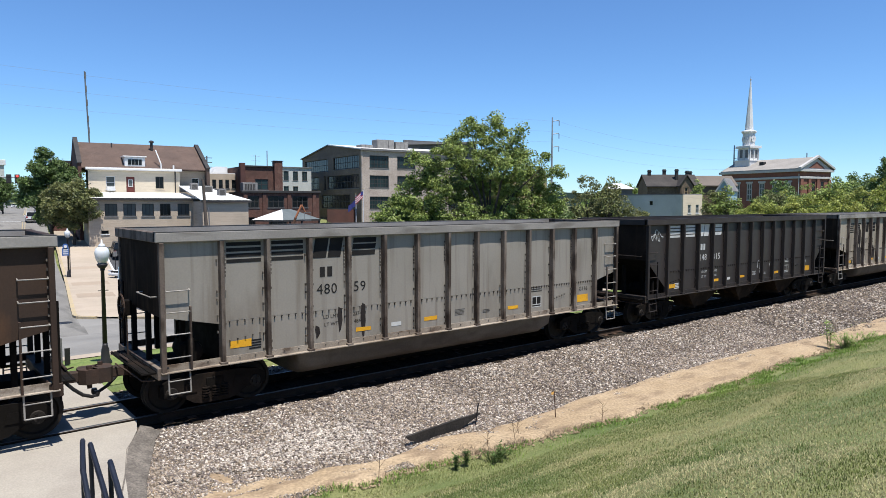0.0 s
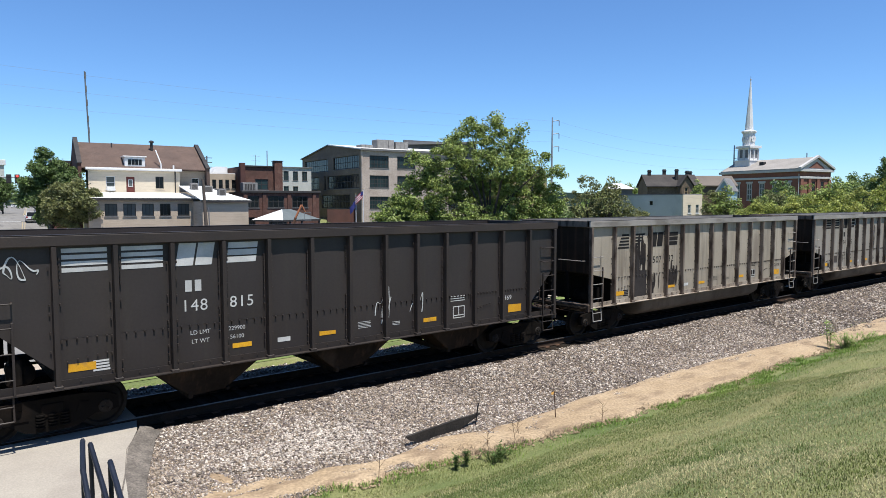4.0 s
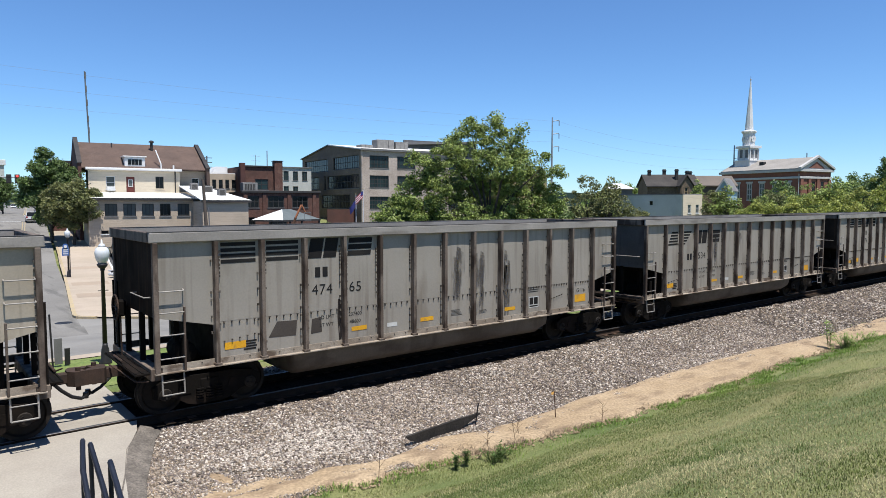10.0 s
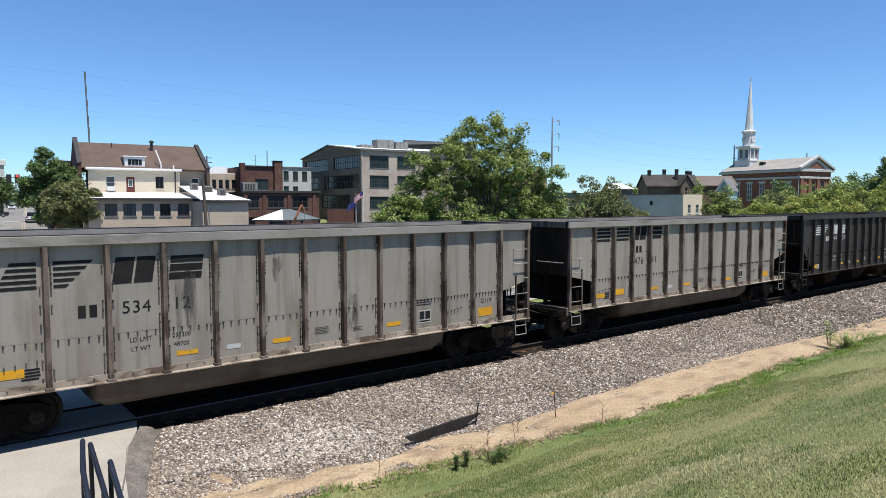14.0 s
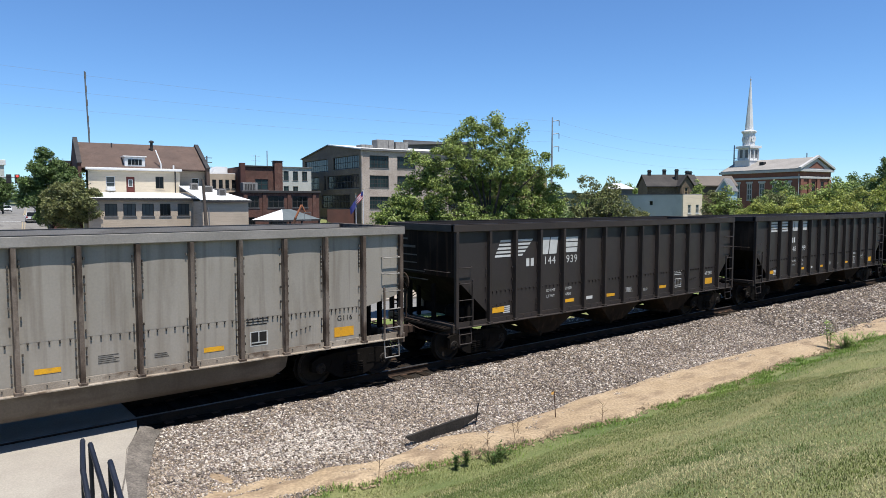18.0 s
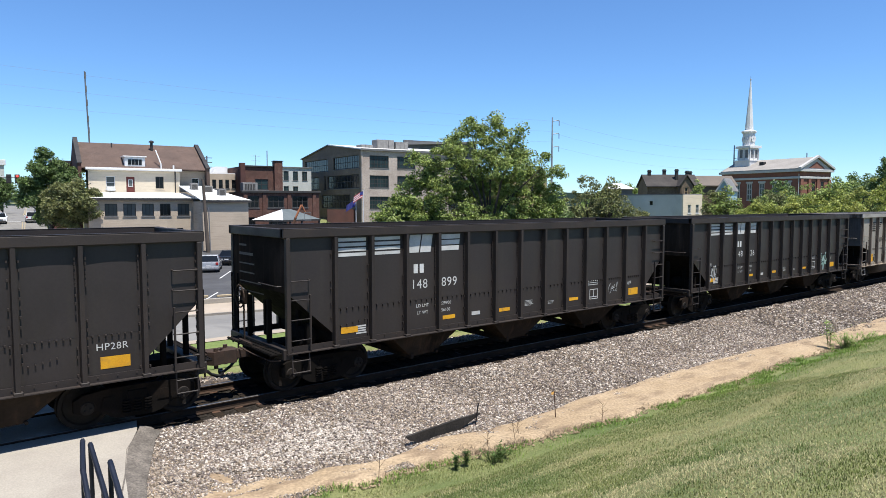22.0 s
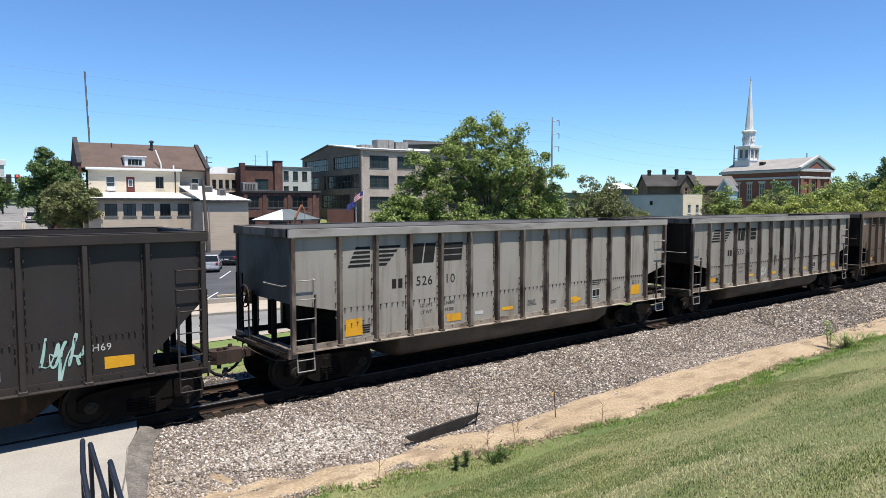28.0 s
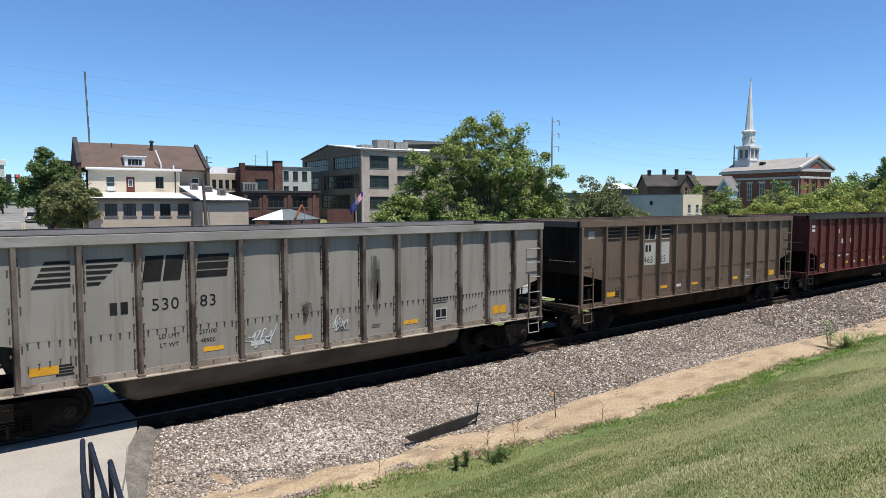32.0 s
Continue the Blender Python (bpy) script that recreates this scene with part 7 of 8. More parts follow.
for v in (36.0, 43.5, 58.0):
    patch("paving_band", [(4.2 + 0.01 * v, v), (6.5 + 0.052 * (v - 29), v - 0.1), (6.5 + 0.052 * (v - 29), v + 2.2), (4.2 + 0.01 * v, v + 2.3)], 4, 3, 0.126, surf("band_tan", (0.4, 0.32, 0.24), (0.36, 0.29, 0.22), 0.5, 0.9, grain=0.1, gscale=12), "darker band of brick-toned paving", "paving")
patch("road_corner", [(4.0, 19.0), (9.5, 19.0), (8.0, 24.2), (4.0, 28.4)], 8, 12, 0.022, "street", "pale grey road surface at the corner", "road")
patch("parking_lot", [(7.2, 29.0), (60, 24.4), (60, 90), (10.3, 86)], 20, 30, 0.03, "asphalt", "dark asphalt parking lot", "parking lot")
for a, b in (((3.95, 28.0), (4.0, 31.0)), ((4.0, 31.0), (4.75, 64.0)), ((4.75, 64.0), (4.95, 118.0))):
    strip("kerb", a, b, 0.22, 0.0, "kerb_yellow", "kerb with faded yellow paint", 20, 0.15)
for a, b in (((3.95, 28.0), (4.1, 27.2)), ((4.1, 27.2), (4.9, 26.4)), ((6.0, 25.6), (8.0, 23.6))):
    strip("kerb", a, b, 0.25, 0.0, "kerb_yellow", "kerb with faded yellow paint", 6, 0.15)
strip("kerb", (8.0, 23.5), (60, 19.4), 0.2, 0.0, "concrete", "pale concrete kerb", 20, 0.15)
strip("kerb", (7.2, 28.9), (10.35, 86.0), 0.18, 0.0, "line_white", "white painted edge kerb of the lot", 30, 0.14)
strip("low_wall", (8.4, 28.7), (60, 24.3), 0.3, 0.0, "concrete", "low concrete wall at the front of the lot", 20, 0.42)
for u in (0.72, 1.05):
    strip("centre_line", (u, 30.0), (u + 0.55, 117.0), 0.13, 0.026, "line_yellow", "faded double yellow centre line", 80)
    strip("centre_line", (u + 0.6, 150.0), (u + 0.9, 320.0), 0.16, 0.026, "line_yellow", "faded double yellow centre line", 40)
strip("stop_line", (-5.0, 118.0), (1.0, 118.0), 1.0, 0.026, "line_white", "white stop line", 4)
for y in (9.1,):
    ob = patch("path_line", [(-10, y - 0.16), (3.1, y - 0.12), (3.1, y + 0.14), (-10, y + 0.16)], 4, 2, 0.038, "line_white", "white painted bar across the path", "road marking", True)
patch("path_line", [(-10, 3.9), (3.0, 3.9), (3.0, 4.35), (-10, 4.35)], 4, 2, 0.038, "line_white", "white painted bar across the path", "road marking", True)
# lot markings: hatching by the pavement and bay lines
for i in range(9):
    strip("hatching", (7.9 + 0.1 * i, 36.4 + 1.2 * i), (9.9 + 0.1 * i, 37.6 + 1.2 * i), 0.28, 0.036, "line_white", "white hatched no-parking lines", 3)
strip("hatching", (7.7, 35.8), (12.2, 41.0), 0.16, 0.036, "line_white", "white hatched no-parking lines", 3)
for i in range(3):
    strip("hatching", (7.4 + 0.3 * i, 30.2 + 0.6 * i), (9.0 + 0.5 * i, 30.2 + 0.1 * i), 0.22, 0.036, "line_white", "white hatched no-parking lines", 3)
strip("hatching", (7.3, 30.0), (8.6, 33.0), 0.2, 0.036, "line_white", "white hatched no-parking lines", 3)
for i in range(14):
    strip("bay_line", (11.0 + 2.75 * i, 29.6), (13.4 + 2.75 * i, 34.6), 0.12, 0.036, "line_white", "white parking bay line", 4)
    strip("bay_line", (10.2 + 2.75 * i, 43.6), (12.6 + 2.75 * i, 49.4), 0.12, 0.036, "line_white", "white parking bay line", 4)
    strip("bay_line", (11.6 + 2.75 * i, 62.4), (13.0 + 2.75 * i, 68.2), 0.12, 0.036, "line_white", "white parking bay line", 4)
for i in range(11):
    t = thing("wheel_stop", town(9.2 + 1.7 * i, 29.15 - 0.14 * i, far_z(27) + 0.5), "tan wheel stop along the lot edge", "wheel stop", "wheel stops")
    part("block", Geo().box(-0.6, 0.6, -0.1, 0.1, -0.06, 0.08, 0.02), "kerb_yellow", t)
bed = thing("planting_bed", town(10.6, 72.0, -2.0), "small kerbed bed with a green shrub", "planting bed")
part("kerb", Geo().box(-0.9, 0.9, -1.3, 1.3, -0.1, 0.2, 0.05), "sidewalk", bed)
manhole = thing("manhole", town(3.3, 25.6, far_z(25) + 0.03), "round dark iron manhole cover in the road", "manhole")
part("cover", Geo().lathe([(0.42, -0.01), (0.42, 0.008), (0.1, 0.01)], 20), "iron", manhole)


# ---- street furniture ----
def street_lamp(x, y, k=1.0):
    t = thing("street_lamp", pose(x, y, far_z(y)) @ Matrix.Diagonal((k, k, k, 1)), "black iron street lamp with a frosted glass globe", "street lamp", "street lamps")
    part("base", Geo().lathe([(0.2, 0), (0.2, 0.08), (0.14, 0.2), (0.12, 0.5), (0.085, 0.62), (0.08, 0.7)], 14), "iron", t, smooth=True)
    part("post", Geo().lathe([(0.075, 0.7), (0.055, 3.1), (0.08, 3.12), (0.06, 3.18)], 12), "iron", t, smooth=True)
    part("banner_arm", Geo().tube((-0.16, 0, 2.45), (0.16, 0, 2.45), 0.015, 6), "iron", t)
    part("collar", Geo().lathe([(0.06, 3.15), (0.15, 3.25), (0.17, 3.32), (0.1, 3.35)], 14), "iron", t, smooth=True)
    part("globe", Geo().lathe([(0.12, 3.34), (0.2, 3.5), (0.23, 3.68), (0.19, 3.82), (0.12, 3.88)], 18), "globe", t, "frosted white acorn globe", True)
    part("cap", Geo().lathe([(0.13, 3.87), (0.09, 3.95), (0.03, 4.0), (0.025, 4.1), (0.005, 4.12)], 12), "globe", t, smooth=True)
    return t


street_lamp(4.92, 8.52, 0.985)
street_lamp(10.86, 49.6, 1.05)


def town_sign():
    x, y = uv_point(4.4, 50.6)
    t = thing("town_sign", pose(x + 0.15, y - 0.4, far_z(y) + 0.1) @ Matrix.Diagonal((0.72, 0.72, 0.82, 1)), "blue parking sign on a dark post", "sign")
    part("post", Geo().tube((0.35, 0, 0), (0.35, 0, 3.3), 0.05, 8), "iron", t)
    part("board", Geo().box(-0.45, 0.28, -0.03, 0.03, 2.3, 3.1, 0.01), "sign_blue", t)
    part("board_top", Geo().lathe([(0.3, -0.03), (0.3, 0.03)], 20, (-0.08, 0, 3.25), "y"), "sign_blue", t)
    g = Geo()
    for i in range(3):
        g.box(-0.35, 0.18, -0.04, -0.032, 2.45 + 0.2 * i, 2.55 + 0.2 * i)
    part("lettering", g, "cloth_white", t)
    part("emblem", Geo().lathe([(0.16, -0.045), (0.16, -0.035)], 16, (-0.08, 0, 3.25), "y"), "cloth_white", t)


town_sign()
for (u, v), h, mat in (((8.05, 43.9), 1.35, "bollard_blue"), ((7.9, 34.4), 1.3, "bollard_blue")):
    t = thing("charging_post", town(u, v, -2.17), "pale blue charging post beside the pavement", "charging post", "charging posts")
    part("body", Geo().box(-0.16, 0.16, -0.12, 0.12, 0, h, 0.03), mat, t)
    part("screen", Geo().box(-0.1, 0.1, -0.13, -0.121, h - 0.45, h - 0.15), "dark_trim", t)
for u, v in ((8.31, 50.0), (8.5, 37.6)):
    t = thing("sign_post", town(u, v, -2.17), "thin dark metal sign post in the lot", "sign post", "sign posts")
    part("post", Geo().tube((0, 0, 0), (0, 0, 2.2), 0.035, 8), "iron", t)
    part("plate", Geo().box(-0.15, 0.15, -0.03, -0.02, 1.75, 2.2), "grey_trim", t)


def gate_posts():
    t = thing("crossing_sign", pose(3.55, 9.37, far_z(9.4)), "small dark sign panels on thin posts beside the path", "sign")
    part("post", Geo().tube((0, 0, 0), (-0.05, 0, 1.75), 0.03, 8), "iron", t)
    part("panel", Geo().box(0.05, 0.28, -0.02, 0.02, 0.1, 0.95, 0.01), "grey_trim", t)
    part("panel", Geo().box(0.34, 0.5, -0.02, 0.02, 0.05, 0.6, 0.01), "iron", t)


gate_posts()


def stair_rails():
    """Dark painted handrails at the head of the steps on the camera's side."""
    t = thing("handrail", pose(0, 0, 0), "dark navy steel handrails beside the crossing steps", "handrail")
    for pts in ([(1.78, -4.98, 1.11), (1.66, -5.6, 0.93), (1.6, -6.4, 0.6)], [(1.86, -5.05, 1.06), (1.83, -5.9, 0.76), (1.78, -6.7, 0.5)], [(1.9, -6.0, 1.1), (1.86, -6.7, 0.86), (1.8, -7.5, 0.65)]):
        part("rail", Geo().path(pts, 0.034, 10).lathe([(0.02, -0.03), (0.034, 0.0), (0.02, 0.03)], 10, pts[0]), "navy", t)
        x, y, z = pts[0]
        part("post", Geo().tube((x, y, z - 0.02), (x + 0.005, y - 0.03, -0.35), 0.03, 10), "navy", t)
        part("post", Geo().tube((pts[1][0], pts[1][1], pts[1][2]), (pts[1][0], pts[1][1], -0.35), 0.026, 10), "navy", t)


stair_rails()


# ---- small things by the ballast ----
def litter():
    t = thing("old_plank", pose(7.66, -4.36, -0.5, 0, 0, 5), "dark weathered plank lying on edge in the ballast", "plank")
    face = [(0.0, 0.16), (0.12, 0.07), (0.34, -0.03), (0.62, -0.06), (1.05, -0.06), (1.45, -0.02), (1.8, 0.07), (2.12, 0.17), (2.14, 0.205), (1.5, 0.215), (0.7, 0.205), (0.02, 0.19)]
    part("board", Geo().prism(face, -0.03, 0.03), "tarred", t)
    part("stake", Geo().tube((1.95, -0.05, -0.1), (2.05, -0.06, 0.46), 0.016, 8), "iron", t, "rusted steel stake")
    part("splinter", Geo().prism([(1.0, -0.08), (1.5, -0.09), (1.62, -0.05), (1.06, -0.03)], -0.34, -0.26), "old_wood", t)
    s = thing("survey_stake", pose(11.34, -5.05, -0.6), "thin rusty stake with an orange flag tip", "stake")
    part("rod", Geo().tube((0, 0, 0), (-0.07, 0.0, 0.72), 0.012, 6), "rust", s)
    part("ribbon", Geo().put([(-0.07, 0, 0.72), (-0.15, 0.02, 0.7), (-0.14, 0.0, 0.64), (-0.07, 0, 0.66)], [(0, 1, 2, 3)]), surf("faded_orange", (0.65, 0.36, 0.1), (0.55, 0.3, 0.1), 4, 0.8), s)
    for x, y, h, a in ((6.35, -5.35, 0.75, 6), (9.6, -5.5, 0.5, -30), (11.9, -5.9, 0.45, 25), (9.9, -5.3, 0.3, 60), (8.9, -5.4, 0.35, 20)):
        w = thing("dry_weed", pose(x, y, ground_z(x, y) + 0.02, 0, a * 0.4, a), "thin dry brown weed stalk", "weed", "dry weeds")
        g = Geo().tube((0, 0, 0), (0.02, 0, h), 0.006, 5, 0.003)
        for i in range(7):
            z = h * (0.3 + 0.1 * i)
            g.tube((0.01, 0, z), (0.01 + 0.12 * math.cos(i * 2.4), 0.12 * math.sin(i * 2.4), z + 0.1), 0.004, 4, 0.002)
        part("stalk", g, "rust", w)
    r = thing("pale_rock", pose(9.1, -5.15, -0.56), "pale rounded limestone rock", "rock")
    g = bmesh.new()
    bmesh.ops.create_icosphere(g, subdivisions=2, radius=0.11)
    for v in g.verts:
        v.co *= 1 + 0.25 * noise.noise(v.co * 9)
        v.co.z *= 0.75
    me = bpy.data.meshes.new("rock")
    g.to_mesh(me)
    g.free()
    me.materials.append(M["concrete"])
    part("rock", me, None, r)


litter()


def weed(x, y, h, w, n, seed, mat, label="leafy green weed at the edge of the grass"):
    """A clump of upright stems with narrow leaves."""
    rng = np.random.default_rng(seed)
    t = thing("weed", pose(x, y, max(ground_z(x, y), -0.6)), label, "weed", "green weeds")
    g, vs, fs = Geo(), [], []
    for i in range(n):
        bx, by = rng.normal(0, w * 0.4, 2)
        tx, ty, hh = bx + rng.normal(0, w * 0.35), by + rng.normal(0, w * 0.35), h * rng.uniform(0.55, 1.0)
        g.tube((bx * 0.4, by * 0.4, 0), (tx, ty, hh), 0.006, 5, 0.003)
        for k in range(34):
            s = rng.uniform(0.15, 1.0)
            p = np.array([bx * 0.4 + (tx - bx * 0.4) * s, by * 0.4 + (ty - by * 0.4) * s, hh * s])
            a, l = rng.uniform(0, 6.28), rng.uniform(0.04, 0.1) * (0.6 + h)
            d = np.array([math.cos(a), math.sin(a), rng.uniform(-0.1, 0.7)]) * l
            q = np.array([-math.sin(a), math.cos(a), 0]) * l * 0.16
            c = len(vs)
            vs += [p, p + d * 0.5 + q, p + d, p + d * 0.5 - q]
            fs.append((c, c + 1, c + 2, c + 3))
    tagged(part("stalk", g, mat, t), kind="stuff")
    tagged(part("foliage", Geo().put(vs, fs), mat, t), kind="stuff")


weed(7.72, -5.85, 0.34, 0.05, 5, 1, WEED)
weed(7.98, -5.82, 0.38, 0.05, 5, 2, WEED)
weed(8.75, -5.92, 0.3, 0.16, 9, 3, WEED)
weed(8.5, -6.0, 0.22, 0.22, 8, 4, WEED)
weed(24.6, -6.2, 0.6, 0.6, 30, 5, TALL, "tall leafy weed clump between soil and lawn")
weed(24.0, -5.9, 1.15, 0.18, 4, 6, TALL, "tall leafy weed clump between soil and lawn")
weed(26.3, -6.2, 0.4, 0.5, 16, 7, TALL, "tall leafy weed clump between soil and lawn")


# ---- vehicles ----
def vehicle(kind, paint, m, label):
    """A car in its own space: x forward, z up from the ground, with body, cabin, glass, lamps and wheels."""
    dims = {"suv": (4.6, 1.86, 1.68, 0.37), "jeep": (4.3, 1.9, 1.85, 0.41), "sports": (4.6, 1.93, 1.23, 0.34), "sedan": (4.8, 1.84, 1.46, 0.33), "pickup": (5.8, 2.0, 1.95, 0.42), "van": (5.2, 1.95, 1.9, 0.36)}
    Lc, W, H, R = dims[kind]
    t = thing({"suv": "parked_suv", "jeep": "off_roader", "sports": "sports_car", "sedan": "sedan", "pickup": "pickup_truck", "van": "van"}[kind], m, label, "car", "vehicles")
    h, w = Lc / 2, W / 2
    belt = H * 0.56
    low = 0.22
    if kind == "sports":
        body = [(-h, 0.35), (-h, 0.8), (-h * 0.75, 0.92), (0.2, 0.88), (h * 0.7, 0.66), (h, 0.45), (h, 0.25), (-h * 0.9, low)]
        cab = [(-h * 0.62, 0.9), (-0.5, H), (0.05, H), (h * 0.42, 0.78)]
    elif kind == "pickup":
        body = [(-h, 0.5), (-h, 1.12), (h * 0.35, 1.14), (h * 0.95, 1.08), (h, 0.85), (h, 0.45), (-h, 0.42)]
        cab = [(-h * 0.25, 1.12), (-h * 0.2, H), (h * 0.12, H), (h * 0.38, 1.14)]
    elif kind == "jeep":
        body = [(-h, 0.45), (-h, 1.12), (h * 0.3, 1.12), (h * 0.92, 1.02), (h * 0.95, 0.5)]
        cab = [(-h * 0.97, 1.12), (-h * 0.93, H), (h * 0.12, H), (h * 0.3, 1.12)]
    elif kind == "sedan":
        body = [(-h, 0.4), (-h * 0.98, 0.9), (-h * 0.6, 0.98), (h * 0.35, 0.92), (h * 0.9, 0.72), (h, 0.5), (h * 0.97, low), (-h * 0.97, low)]
        cab = [(-h * 0.7, 0.96), (-h * 0.32, H), (h * 0.08, H), (h * 0.42, 0.92)]
    else:
        body = [(-h, 0.45), (-h * 0.99, 1.0), (h * 0.35, 1.02), (h * 0.93, 0.88), (h, 0.55), (h * 0.97, low), (-h * 0.97, low)]
        cab = [(-h * 0.97, 1.0), (-h * 0.82, H), (h * 0.1, H), (h * 0.42, 1.02)]
    b = part("body", Geo().prism(body, -w, w), paint, t, smooth=False)
    bm = bmesh.new()
    bm.from_mesh(b.data)
    bmesh.ops.bevel(bm, geom=bm.edges[:], offset=0.07, segments=2, affect="EDGES")
    bm.to_mesh(b.data)
    bm.free()
    inset = w * 0.84
    g = Geo()
    n = len(cab)
    lo = [(x, s * w * 0.93, z) for s in (-1, 1) for x, z in (cab[0], cab[3])]
    hi = [(x, s * inset * 0.9, z) for s in (-1, 1) for x, z in (cab[1], cab[2])]
    g.put(lo + hi, [(0, 1, 5, 4), (2, 6, 7, 3), (0, 4, 6, 2), (1, 3, 7, 5)])
    part("windows", g, GLASS_CAR, t, "dark tinted windows")
    x0, x1, yy = cab[1][0], cab[2][0], inset * 0.9
    part("roof", Geo().box(x0 - 0.06, x1 + 0.08, -yy - 0.02, yy + 0.02, H - 0.04, H + 0.02, 0.02), paint if kind != "sports" else "car_black", t)
    for s in (-1, 1):
        for k, (xa, xb) in enumerate(((cab[0][0], cab[1][0]), (cab[3][0], cab[2][0]), ((cab[0][0] + cab[3][0]) / 2, (cab[1][0] + cab[2][0]) / 2))):
            part("pillar", Geo().tube((xa, s * w * 0.935, cab[0][1]), (xb, s * inset * 0.905, H), 0.035, 6), paint, t)
        part("mirror", Geo().box(cab[3][0] - 0.35, cab[3][0] - 0.18, s * (w + 0.1) - 0.09, s * (w + 0.1) + 0.09, belt + 0.05, belt + 0.2, 0.02), paint, t)
        part("headlight", Geo().box(h - 0.14, h + 0.005, s * w * 0.72 - 0.18, s * w * 0.72 + 0.18, 0.62 if kind != "pickup" else 0.85, 0.76 if kind != "pickup" else 1.02, 0.02), "head_clear", t)
        part("tail_light", Geo().box(-h - 0.005, -h + 0.12, s * w * 0.82 - 0.12, s * w * 0.82 + 0.12, 0.7, 0.95, 0.02), "tail_red", t)
    part("bumper", Geo().box(h - 0.1, h + 0.05, -w * 0.92, w * 0.92, 0.3, 0.5, 0.03), "dark_trim" if kind in ("jeep", "suv") else paint, t)
    part("bumper", Geo().box(-h - 0.05, -h + 0.1, -w * 0.92, w * 0.92, 0.34, 0.55, 0.03), "dark_trim" if kind in ("jeep", "suv") else paint, t)
    part("plate", Geo().box(-h - 0.06, -h - 0.05, -0.2, 0.2, 0.6, 0.72), "cloth_white", t)
    part("grille", Geo().box(h - 0.02, h + 0.02, -w * 0.5, w * 0.5, 0.55, 0.72 if kind != "pickup" else 0.98), "dark_trim", t)
    for sx in (-0.62, 0.6):
        for s in (-1, 1):
            wh = part("wheel", Geo().lathe([(R * 0.6, -0.11), (R * 0.93, -0.11), (R, -0.08), (R, 0.08), (R * 0.93, 0.11), (R * 0.6, 0.11)], 20, (h * sx, s * (w - 0.08), R), "y"), "tyre", t)
            rg = Geo().lathe([(R * 0.62, -0.02), (R * 0.62, 0.02)], 18, (h * sx, s * (w + 0.015), R), "y")
            part("rim", rg, "rim" if kind != "jeep" else "dark_trim", wh)
    if kind == "jeep":
        part("spare_wheel", Geo().lathe([(0.18, 0), (0.38, 0.0), (0.41, 0.03), (0.41, 0.2), (0.2, 0.22)], 20, (0, 0, 0)), "tyre", t).matrix_basis = pose(-h - 0.02, 0, 1.05, 0, -90, 0)
    if kind == "pickup":
        part("bed_rail", Geo().box(-h, -h * 0.26, -w, -w + 0.08, 1.1, 1.2, 0.02).box(-h, -h * 0.26, w - 0.08, w, 1.1, 1.2, 0.02), paint, t)
    return t


def parked(kind, paint, u, v, heading, label, z=-2.17):
    x, y = uv_point(u, v)
    return vehicle(kind, paint, pose(x, y, far_z(y) + 0.035, 0, 0, heading), label)


parked("jeep", "car_black", 10.75, 68.6, 83, "black off-roader with a rear spare wheel, parked in the lot")
parked("suv", "car_white", 13.4, 69.6, 83, "white parked crossover in the lot")
parked("sports", "car_white", 10.0, 48.6, -158, "white low sports car with a black roof, parked in the lot")
parked("suv", "car_blue", 12.8, 49.2, 38, "dark blue parked crossover in the lot")
parked("sedan", "car_silver", 16.6, 51.0, 66, "silver parked sedan in the lot")
parked("sedan", "car_black", 20.0, 57.0, 60, "dark parked sedan in the lot")
parked("suv", "car_white", 2.6, 117.0, 84, "white car parked by the street kerb")
for i in range(7):
    parked(("suv", "sedan", "van")[i % 3], ("car_black", "car_silver", "car_blue", "car_white")[i % 4], -5.6 + 0.08 * i, 152 + 13 * i, 84, "parked car along the far street")
for i in range(4):
    parked(("suv", "sedan")[i % 2], ("car_silver", "car_white", "car_black")[i % 3], 4.4 + 0.1 * i, 158 + 20 * i, 84, "parked car along the far street")
PICKUP = parked("pickup", "car_white", 0.5, 35.5, -7, "white pickup truck driving through the lot")
STREET_SUV = parked("suv", "car_white", -3.0, 200, -97, "white car driving down the street")
CROSS_CAR = parked("sedan", "car_black", 30, 145, 173, "dark sedan crossing at the far junction")


# ---- trees and far things ----
def bush(name, x, y, z, h, r, seed, mat, label, leaf=0.22, clumps=90, per=36):
    return tree(name, x, y, z, h, r, r, 0.15, seed, leaf, clumps, per, mat, label, trunk=0.06, shape=0.35, group="shrubs")


